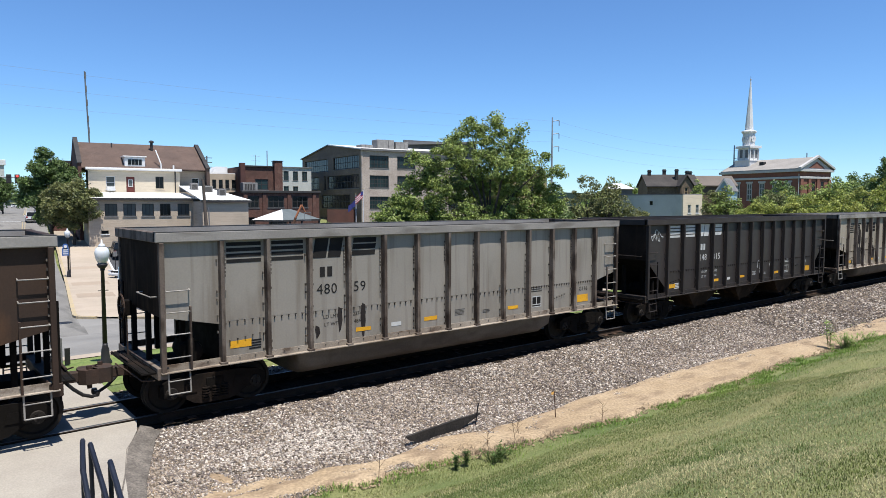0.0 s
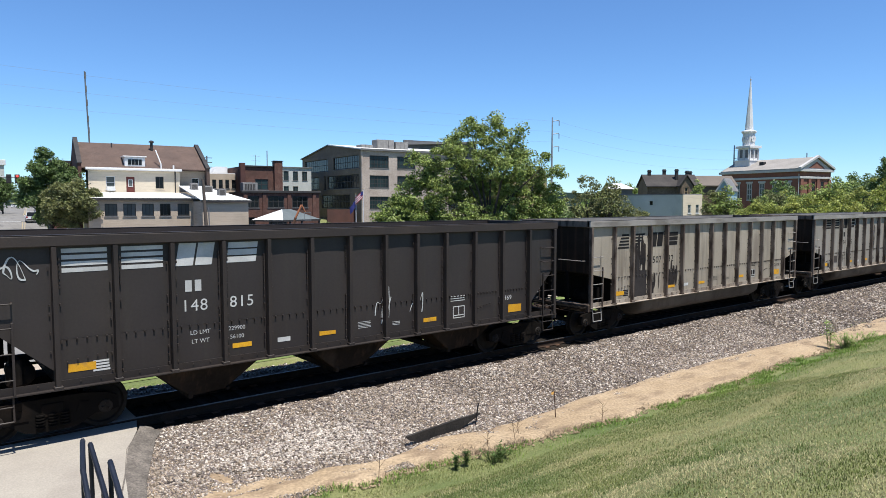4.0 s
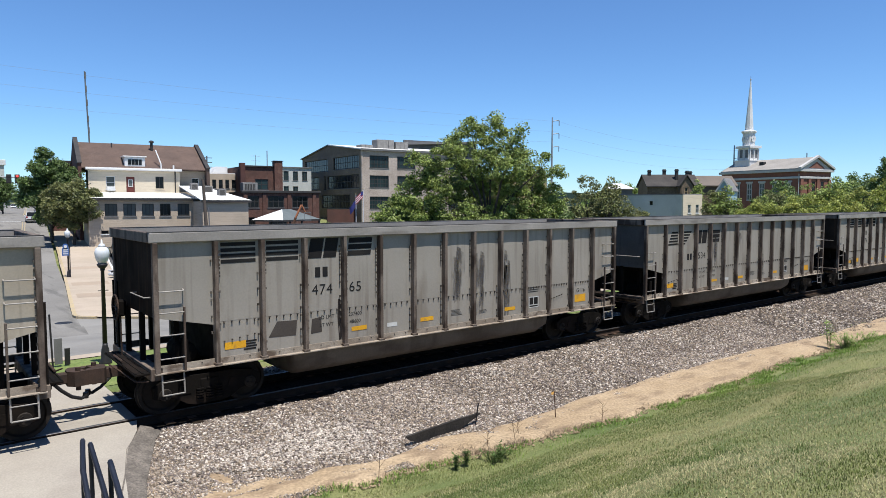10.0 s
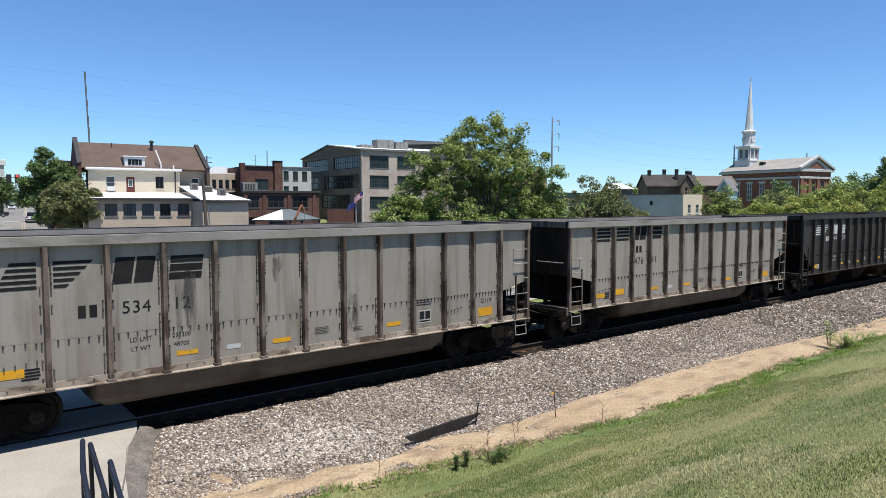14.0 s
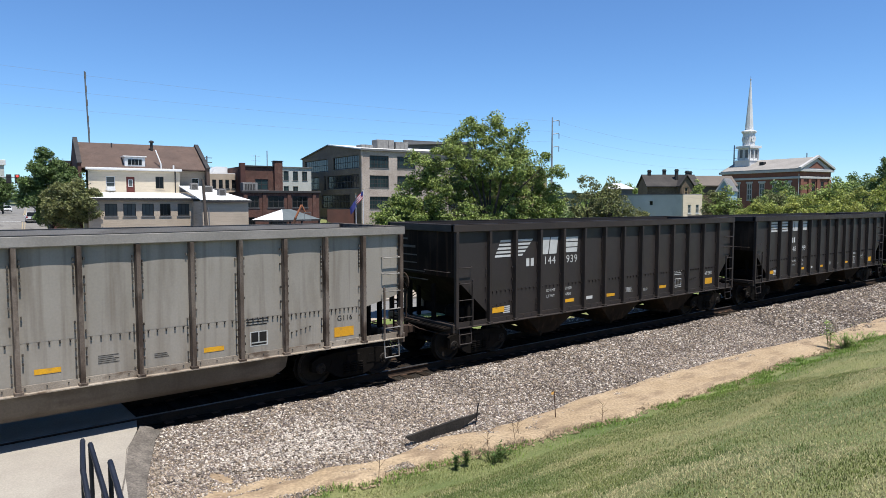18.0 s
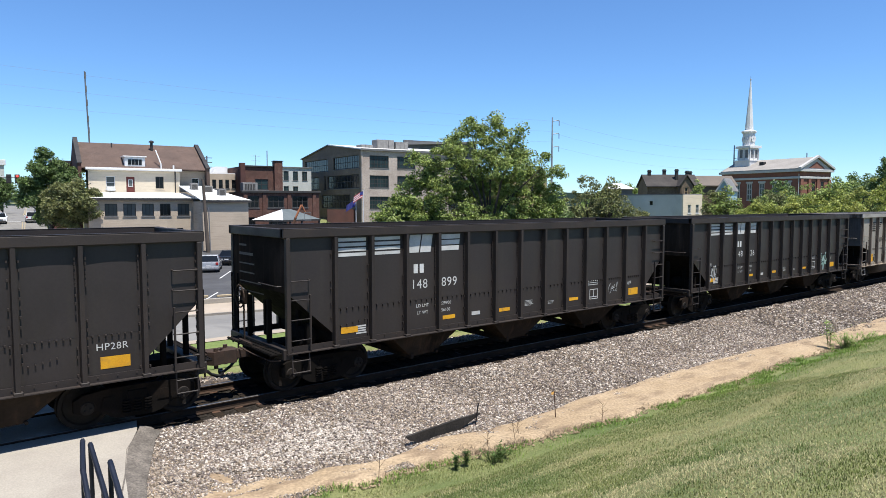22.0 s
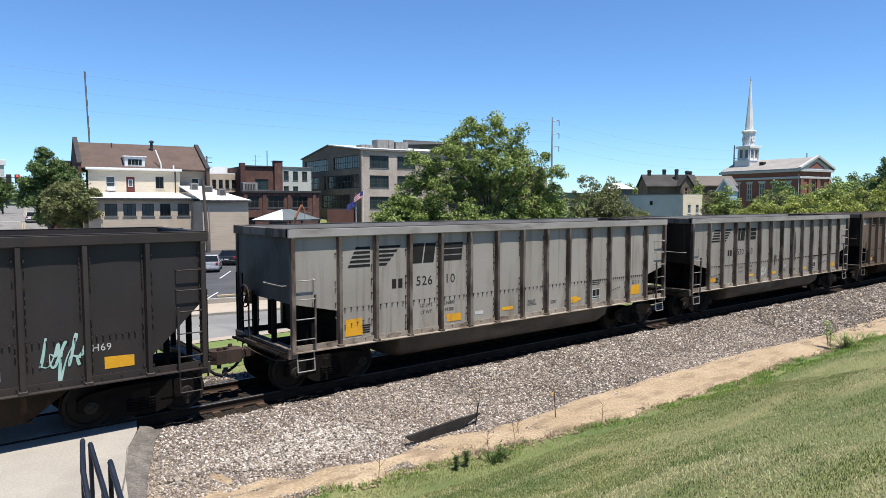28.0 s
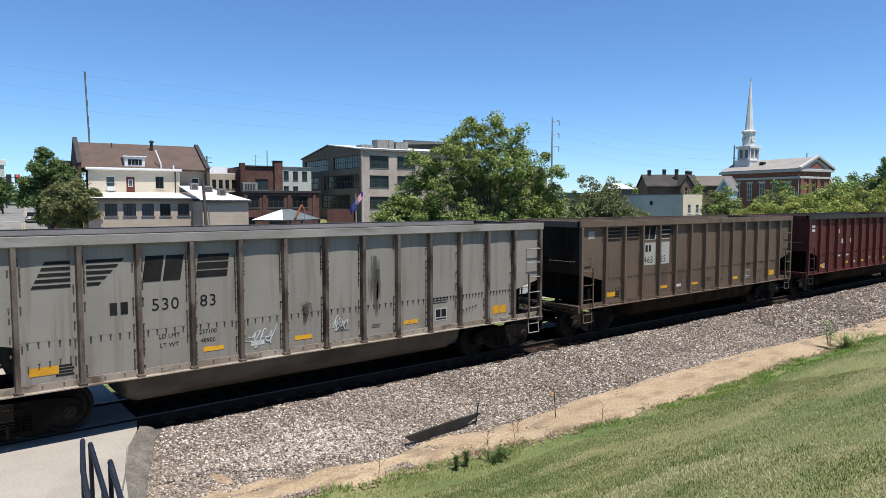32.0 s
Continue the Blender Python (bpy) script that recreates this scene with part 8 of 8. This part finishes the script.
MAPLE_LOBES = [(-1.05, 9.05, 0.42), (-0.5, 8.65, 0.6), (0.2, 9.1, 0.42), (0.6, 8.75, 0.45), (1.4, 8.55, 0.32), (-1.35, 8.3, 0.6), (0.0, 8.0, 0.9), (1.0, 7.9, 0.7), (-2.0, 7.95, 0.4), (-2.5, 7.65, 0.35),
               (-3.3, 7.3, 0.55), (-2.7, 6.8, 0.8), (-1.6, 7.2, 0.9), (-0.4, 7.0, 1.1), (0.9, 6.9, 1.1), (1.6, 7.4, 0.55), (2.55, 7.4, 0.32), (2.3, 6.6, 0.8), (3.25, 6.7, 0.42), (-3.6, 6.0, 0.75), (-2.6, 5.6, 1.1),
               (-1.2, 5.8, 1.2), (0.3, 5.6, 1.3), (1.7, 5.6, 1.2), (2.9, 5.6, 0.75), (3.1, 4.9, 0.65), (-4.5, 4.75, 0.8), (-3.4, 4.4, 1.1), (-2.0, 4.2, 1.2), (-0.5, 4.2, 1.4), (1.2, 4.2, 1.4), (2.5, 4.1, 1.1),
               (-4.8, 3.9, 0.8), (-4.0, 5.3, 0.75), (-5.1, 4.5, 0.5), (-3.4, 3.2, 1.2), (-1.5, 3.0, 1.3), (0.5, 3.0, 1.4), (2.3, 3.0, 1.1)]
tree("maple_tree", 21.7, 8.4, -0.9, 9.6, 4.5, 3.0, 1.0, 21, 0.115, 1500, 80, LEAF, "broad leafy green maple on the lawn beyond the track", trunk=0.24, lobes=MAPLE_LOBES, clump=0.3)
tree("maple_tree", 18.6, 10.8, -1.1, 5.6, 2.0, 2.0, 0.8, 22, 0.15, 110, 110, LEAF, "lower leafy green tree beside the maple", trunk=0.12)
tree("street_tree", 16.5, 78.8, -1.4, 8.6, 4.3, 4.3, 2.2, 24, 0.28, 330, 90, LEAF_OLIVE, "round olive-green tree by the street pavement", trunk=0.2)
CONE_LOBES = [(-0.5, 11.2, 1.1), (0.2, 9.8, 1.8), (-1.6, 9.2, 1.5), (1.6, 8.8, 1.6), (-2.2, 7.4, 1.7), (0.3, 7.6, 2.2), (2.4, 7.2, 1.6), (-2.4, 5.6, 1.8), (0.0, 5.6, 2.2), (2.4, 5.4, 1.8), (-1.0, 3.8, 1.8), (1.4, 3.8, 1.8)]
tree("street_tree", 15.2, 85.9, -0.9, 12.4, 3.9, 3.0, 1.2, 25, 0.3, 480, 90, LEAF_DARK, "tall conical dark green tree by the street", trunk=0.25, lobes=CONE_LOBES, clump=0.75)
tree("street_tree", 17.4, 163.5, 1.4, 8.6, 2.6, 2.6, 1.2, 28, 0.4, 130, 60, LEAF_DARK, "green tree along the far street", trunk=0.2)
tree("street_tree", 10.5, 150.0, 1.4, 12.5, 5.0, 5.0, 2.5, 26, 0.6, 150, 36, LEAF_DARK, "green tree along the far street", trunk=0.25)
tree("street_tree", 15.0, 180.0, 1.6, 12.0, 5.0, 5.0, 2.5, 27, 0.6, 150, 36, LEAF_DARK, "green tree along the far street", trunk=0.25)
for i, (px, py, h, r, mat) in enumerate(((59.8, 16.3, 5.2, 2.4, LEAF_BRIGHT), (61.1, 14.6, 6.1, 2.8, LEAF_BRIGHT), (61.9, 12.1, 6.8, 3.4, LEAF_BRIGHT), (62.5, 9.1, 7.0, 3.4, LEAF_BRIGHT),
                                         (67.4, 7.7, 8.0, 3.8, LEAF_BRIGHT), (72.0, 5.6, 7.8, 3.6, LEAF_BRIGHT), (66.8, 17.2, 6.9, 2.6, LEAF), (70.0, 14.4, 7.6, 3.0, LEAF))):
    tree("roadside_tree", px, py, -1.2 if py < 15 else -1.7, h, r, r, 0.8, 40 + i, 0.16, 190, 85, mat, "bright green roadside tree beyond the track", trunk=0.14, shape=0.4)
for i, (px, py, h, r, mat) in enumerate(((59.7, 33.2, 10.4, 3.0, LEAF_OLIVE), (59.2, 29.8, 9.4, 2.6, LEAF_OLIVE), (83.4, 30.8, 9.0, 2.4, LEAF_OLIVE), (82.4, 29.0, 8.8, 2.6, LEAF), (118.0, 54.3, 11.6, 1.9, LEAF), (83.1, 43.0, 6.0, 2.2, LEAF_OLIVE), (90.0, 27.0, 8.6, 3.0, LEAF_OLIVE), (56.0, 34.5, 7.0, 2.4, LEAF_DARK))):
    tree("garden_tree", px, py, -2.2, h, r, r, 1.6, 60 + i, 0.24, 90, 60, mat, "small green tree among the houses", trunk=0.14)
tree("oak_tree", 76.4, 8.7, -1.5, 12.0, 2.5, 2.5, 2.0, 71, 0.24, 170, 70, LEAF_DARK, "tall dark green tree at the roadside", trunk=0.3)
for i, (px, py, h) in enumerate(((158, 44, 13.5), (166.6, 43.4, 14.5), (176, 38, 12.5), (170, 60, 11), (168.6, 106.0, 13.2), (179.9, 109.7, 13.6), (170.1, 111.2, 12.8), (120, 40, 10.5), (132, 36, 11.0), (146, 36, 11.5), (96, 60, 9.0))):
    tree("distant_tree", px, py, -2.2, h, 4.8, 4.8, 1.0, 80 + i, 0.45, 80, 60, LEAF_DARK if i % 2 else LEAF, "green tree in the distance", trunk=0.2)
for i, (px, py) in enumerate(((35.0, 56.5), (37.5, 55.6), (40.2, 57.0), (43.5, 58.0), (46.0, 57.0), (49.0, 56.0))):
    bush("shrub", px, py, -2.2, 3.9 + 0.4 * (i % 3), 1.3, 100 + i, LEAF_DARK, "dark green shrub in front of the brick building")
bush("shrub", *uv_point(10.6, 72.0), -1.9, 1.0, 0.8, 120, LEAF, "small green shrub in the kerbed bed", 0.12, 40, 30)


def far_line():
    """Wooded ground and low hills along the horizon."""
    rng = random.Random(4)
    for name, dist, h, mat, lab in (("far_hill", 2300, 46, "far_green", "low wooded hill on the horizon"), ("far_woods", 520, 12.5, "far_green", "line of distant woods")):
        vs, fs = [], []
        n = 220
        for i in range(n + 1):
            a = radians(-25 + 130 * i / n)
            hh = h * (0.65 + 0.5 * noise.noise(Vector((i * 0.06, dist, 0))) + (0.16 * noise.noise(Vector((i * 1.3, dist, 3.0))) if dist < 1000 else 0.02 * rng.random()))
            if dist < 1000:
                hh *= 0.5 + 0.5 * smooth01((i - 70) / 20)
            x, y = dist * math.sin(a), dist * math.cos(a)
            vs += [(x, y, -3), (x, y, hh), (x * 1.06, y * 1.06, -3)]
        fs = [(3 * i, 3 * i + 3, 3 * i + 4, 3 * i + 1) for i in range(n)] + [(3 * i + 1, 3 * i + 4, 3 * i + 5, 3 * i + 2) for i in range(n)]
        solo(name, Geo().put(vs, fs), mat, lab, "backdrop", kind="structure")


far_line()


def steel_pole(x, y, z, arms, side=1):
    t = thing("transmission_pole", pose(x, y, -2.2), "tall slim steel power pole with side arms", "power pole", "power poles")
    part("pole", Geo().tube((0, 0, 0), (0, 0, z + 2.2), 0.42, 10, 0.16), "galvanised", t)
    for a in arms:
        part("arm", Geo().path([(0, 0, a + 2.2), (side * 1.2, -side * 0.95, a + 2.5), (side * 1.5, -side * 1.2, a + 2.4)], 0.1, 6), "galvanised", t)
        part("insulator", Geo().tube((side * 1.5, -side * 1.2, a + 2.4), (side * 1.5, -side * 1.2, a + 1.0), 0.12, 6), "grey_trim", t)


steel_pole(143.0, 113.7, 28.1, (27.0, 23.4, 19.8))
steel_pole(202.2, 91.7, 22.1, (21.0, 18.0, 15.0))
steel_pole(239.6, 85.8, 21.2, (19.4,))


def wires():
    """Three thin power lines that sag from pole to pole."""
    stops = [(-60.0, 138.0, 33.0), (143.0, 113.7, 27.0), (202.2, 91.7, 20.5), (239.6, 85.8, 18.0)]
    for k in range(3):
        t = thing("power_line", pose(0, 0, 0), "thin dark overhead power line", "power line", "power lines")
        for a, b in zip(stops, stops[1:]):
            pts = []
            for i in range(17):
                s = i / 16
                pts.append((a[0] + (b[0] - a[0]) * s + 1.2, a[1] + (b[1] - a[1]) * s - 1.0, a[2] + (b[2] - a[2]) * s - 3.6 * k * (1 - 0.2 * s) - 5.0 * 4 * s * (1 - s) * (0.4 if a[0] > 0 else 0.5)))
            part("span", Geo().path(pts, 0.017, 4), "galvanised", t)


wires()
mast = thing("radio_mast", pose(33.3, 149.9, -2.2, 0.0, -1.8, 0), "slim lattice radio mast with small antennas", "mast")
part("mast", Geo().tube((0, 0, 0), (0, 0, 35.0), 0.2, 6, 0.13), "grey_trim", mast)
for z in (34.4, 31.5, 28.5, 25.0, 22.5):
    part("antenna", Geo().tube((0.1, -0.2, z - 1.0), (0.1, -0.2, z + 0.4), 0.12, 6), "grey_trim", mast)
for x, y, z in ((40.7, 103.4, 12.0), (41.9, 103.0, 12.4), (37.5, 100.0, 11.5)):
    t = thing("utility_pole", pose(x, y, -2.2), "wooden utility pole with crossarms behind the roofs", "utility pole", "utility poles")
    part("pole", Geo().tube((0, 0, 0), (0, 0, z + 2.2), 0.16, 8, 0.11), "wood_pole", t)
    for a in (0.4, 1.2, 2.0):
        part("crossarm", Geo().box(-0.9, 0.9, -0.06, 0.06, z + 2.2 - a, z + 2.32 - a), "wood_pole", t)
ant = thing("roof_antenna", pose(54.0, 105.0, -2.2), "thin metal roof antenna", "antenna")
part("mast", Geo().tube((0, 0, 0), (0, 0, 16.2), 0.09, 6), "galvanised", ant)
for i in range(3):
    part("element", Geo().tube((-3.2, 0, 13.3 + 0.9 * i), (-1.4, 0, 13.3 + 0.9 * i), 0.03, 5).tube((-2.3, 0, 13.0), (-2.3, 0, 15.3), 0.04, 5), "galvanised", ant)


def gazebo():
    t = thing("pavilion", town(31.3, 72.0, -2.2, 32), "open pavilion with a grey and white hipped canopy", "pavilion")
    c, e, p = 3.9, 4.25, 5.6
    cor = [(-c, -2.6, e), (c, -2.6, e), (c, 2.6, e), (-c, 2.6, e)]
    ridge = [(-0.9, 0, p), (0.9, 0, p)]
    part("canopy", Geo().put([cor[0], cor[1], ridge[1], ridge[0]], [(0, 1, 2, 3)]), "canvas", t)
    part("canopy", Geo().put([cor[1], cor[2], ridge[1]], [(0, 1, 2)]), "canvas", t)
    part("canopy", Geo().put([cor[3], cor[0], ridge[0]], [(0, 1, 2)]), "cloth_white", t, "white canopy panel")
    part("canopy", Geo().put([cor[2], cor[3], ridge[0], ridge[1]], [(0, 1, 2, 3)]), "canvas", t)
    part("valance", Geo().box(-c, c, -2.65, -2.6, e - 0.2, e + 0.02).box(-c, c, 2.6, 2.65, e - 0.2, e + 0.02).box(-c - 0.05, -c, -2.6, 2.6, e - 0.2, e + 0.02).box(c, c + 0.05, -2.6, 2.6, e - 0.2, e + 0.02), "dark_trim", t)
    for x in (-c + 0.15, 0, c - 0.15):
        for y in (-2.5, 2.5):
            part("post", Geo().box(x - 0.1, x + 0.1, y - 0.1, y + 0.1, 0, e, 0.02), "dark_trim", t)


gazebo()


def boom_lift():
    t = thing("boom_lift", town(29.7, 66.0, -2.2), "orange boom lift standing near the pavilion", "boom lift")
    part("chassis", Geo().box(-1.0, 1.0, -0.7, 0.7, 0.45, 0.95, 0.06), "lift_orange", t)
    for x in (-0.75, 0.75):
        for y in (-0.7, 0.7):
            part("wheel", Geo().lathe([(0.2, -0.13), (0.4, -0.13), (0.4, 0.13), (0.2, 0.13)], 16, (x, y, 0.4), "y"), "tyre", t)
    part("turret", Geo().box(-0.9, 0.7, -0.6, 0.6, 0.95, 1.9, 0.1), "lift_orange", t)
    part("lower_arm", Geo().tube((-0.3, 0, 1.8), (0.7, 0, 4.6), 0.17, 8), "rust", t)
    part("upper_arm", Geo().tube((0.7, 0, 4.6), (1.5, 0, 6.2), 0.13, 8), "lift_orange", t)
    part("jib", Geo().tube((1.5, 0, 6.2), (2.0, 0, 5.2), 0.1, 8), "lift_orange", t)
    part("basket", frame_box(Geo(), 1.7, 2.6, 4.3, 5.3, -0.4, 0.06).box(1.7, 2.6, -0.4, 0.4, 4.25, 4.33), "grey_trim", t)


boom_lift()
FLAGS = []


def flagpole(u, v, h, kind, label, drop=0.0):
    t = thing("flagpole", town(u, v, -2.2), label, "flagpole", "flagpoles")
    part("pole", Geo().tube((0, 0, 0), (0, 0, h), 0.07, 10, 0.045), "cloth_white", t)
    part("finial", Geo().lathe([(0.02, 0), (0.09, 0.06), (0.09, 0.12), (0.02, 0.18)], 10, (0, 0, h)), "kerb_yellow", t)
    f = thing("flag", t.matrix_basis @ pose(0, 0, h - 0.2 - drop), "waving striped red and white flag with blue canton" if kind else "waving dark blue flag", "flag", "flags")
    n, w, hh = 6, 1.35, 1.0
    for i in range(n):
        def at(k):
            s = k / n
            return -w * s * 0.92, 0.16 * math.sin(s * 7.0) * s, -1.0 * s ** 1.2
        (xa, ya, za), (xb, yb, zb) = at(i), at(i + 1)
        if kind:
            for j in range(7):
                z0, z1 = -hh * j / 7, -hh * (j + 1) / 7
                part("stripe", Geo().put([(xa, ya, za + z0), (xb, yb, zb + z0), (xb, yb, zb + z1), (xa, ya, za + z1)], [(0, 1, 2, 3)]), "cloth_blue" if i < 2 and j < 4 else ("cloth_red" if j % 2 == 0 else "cloth_white"), f)
        else:
            part("panel", Geo().put([(xa, ya, za), (xb, yb, zb), (xb, yb, zb - hh), (xa, ya, za - hh)], [(0, 1, 2, 3)]), "cloth_blue", f)
    FLAGS.append((f, f.matrix_basis.copy()))


flagpole(43.9, 75.0, 8.4, True, "white flagpole with a striped flag")
flagpole(43.0, 75.6, 7.6, False, "white flagpole with a blue flag", 0.5)


def traffic_lights():
    x, y = uv_point(-7.0, 92.0)
    t = thing("traffic_signal", pose(x, y, -0.5, 0, 0, -7), "traffic signal heads hanging from a mast arm", "traffic light")
    part("mast_pole", Geo().tube((0, 0, 0), (0, 0, 8.8), 0.16, 10, 0.12), "galvanised", t)
    part("mast_arm", Geo().tube((0, 0, 8.2), (8.6, 0, 8.1), 0.1, 8, 0.07), "galvanised", t)
    for x0 in (7.0, 7.95):
        hd = part("signal_head", Geo().box(x0 - 0.3, x0 + 0.3, -0.15, 0.1, 7.3, 8.5, 0.04), "dark_trim", t)
        for k in range(3):
            lit = k == 2 and x0 > 7.5
            part("lens", Geo().lathe([(0.15, -0.03), (0.15, 0.03)], 14, (x0, -0.17, 7.55 + 0.36 * k), "y"), lamp_glow("signal_red", (1.0, 0.05, 0.04), 1.2) if lit else "dark_trim", hd)
    b = thing("courthouse_tower", pose(*uv_point(-11.0, 340.0), -1.6), "pale distant building with a white top", "building")
    part("wall", Geo().box(-6, 5.2, 0, 10, 0, 24), "block_grey", b)
    part("cornice", Geo().box(-6.5, 5.8, -0.6, 10, 22, 24.4, 0.1), "white_paint", b)
    part("lantern", Geo().lathe([(2.6, 24.4), (2.6, 26.5), (1.6, 28.0), (0.4, 28.6)], 14, (1.0, 4, 0)), "white_paint", b)


traffic_lights()


# ---- what moves ----
def motions():
    secs = list(range(33))
    for x0, car in CARS:
        walk(car, [(t, pose(x0 - GONE[t], 0, 0)) for t in secs])
    fine = [round(0.1 * i, 1) for i in range(321)]
    turn = [math.degrees(g / WHEEL) for g in np.interp(fine, secs, GONE)]
    for k, (w, s) in enumerate(WHEELSETS):
        walk(w, [(t, pose(s, 0, WHEEL, 0, -(a + 37 * k) % 360, 0)) for t, a in zip(fine, turn)])

    def drive(car, rows):
        out = []
        for t, u, v, heading in rows:
            x, y = uv_point(u, v)
            out.append((t, pose(x, y, far_z(max(y, 3.05)) + 0.035, 0, 0, heading)))
        walk(car, out)
    drive(PICKUP, [(0, -1.5, 35.5, -7), (1.0, 2.5, 35.5, -7), (2.0, 6.6, 35.5, -7), (3.0, 10.6, 35.5, -7), (4.0, 14.6, 35.5, -7), (6.0, 23.0, 35.5, -7), (8.0, 31.0, 35.5, -7), (10.0, 36.0, 35.5, -7), (12.0, 37.5, 35.5, -7), (32.0, 37.5, 35.5, -7)])
    drive(STREET_SUV, [(0, -2.6, 330, -97), (14, -2.4, 260, -97), (19, -2.2, 170, -97), (21.5, -1.9, 122, -97), (23, -1.7, 106, -97), (25, -1.4, 100, -97), (26.5, -1.6, 85, -97), (28.5, -2.6, 55, -97), (30, -5.5, 34, -110), (32, -16.0, 28, -160)])
    drive(CROSS_CAR, [(0, 60, 142, 173), (11, 34, 142, 173), (13, 5, 142, 173), (14, -3.5, 142, 173), (16, -26, 142, 173), (32, -60, 142, 173)])
    for k, (f, m) in enumerate(FLAGS):
        rows = []
        for i in range(65):
            t = 0.5 * i
            rows.append((t, m @ pose(0, 0, 0, 3 * math.sin(t * 1.9 + k), 8 * math.sin(t * 0.9 + k) + 5 * math.sin(t * 2.3), 14 * math.sin(t * 1.3 + k * 2) + 9 * math.sin(t * 3.1 + k))))
        walk(f, rows)


motions()
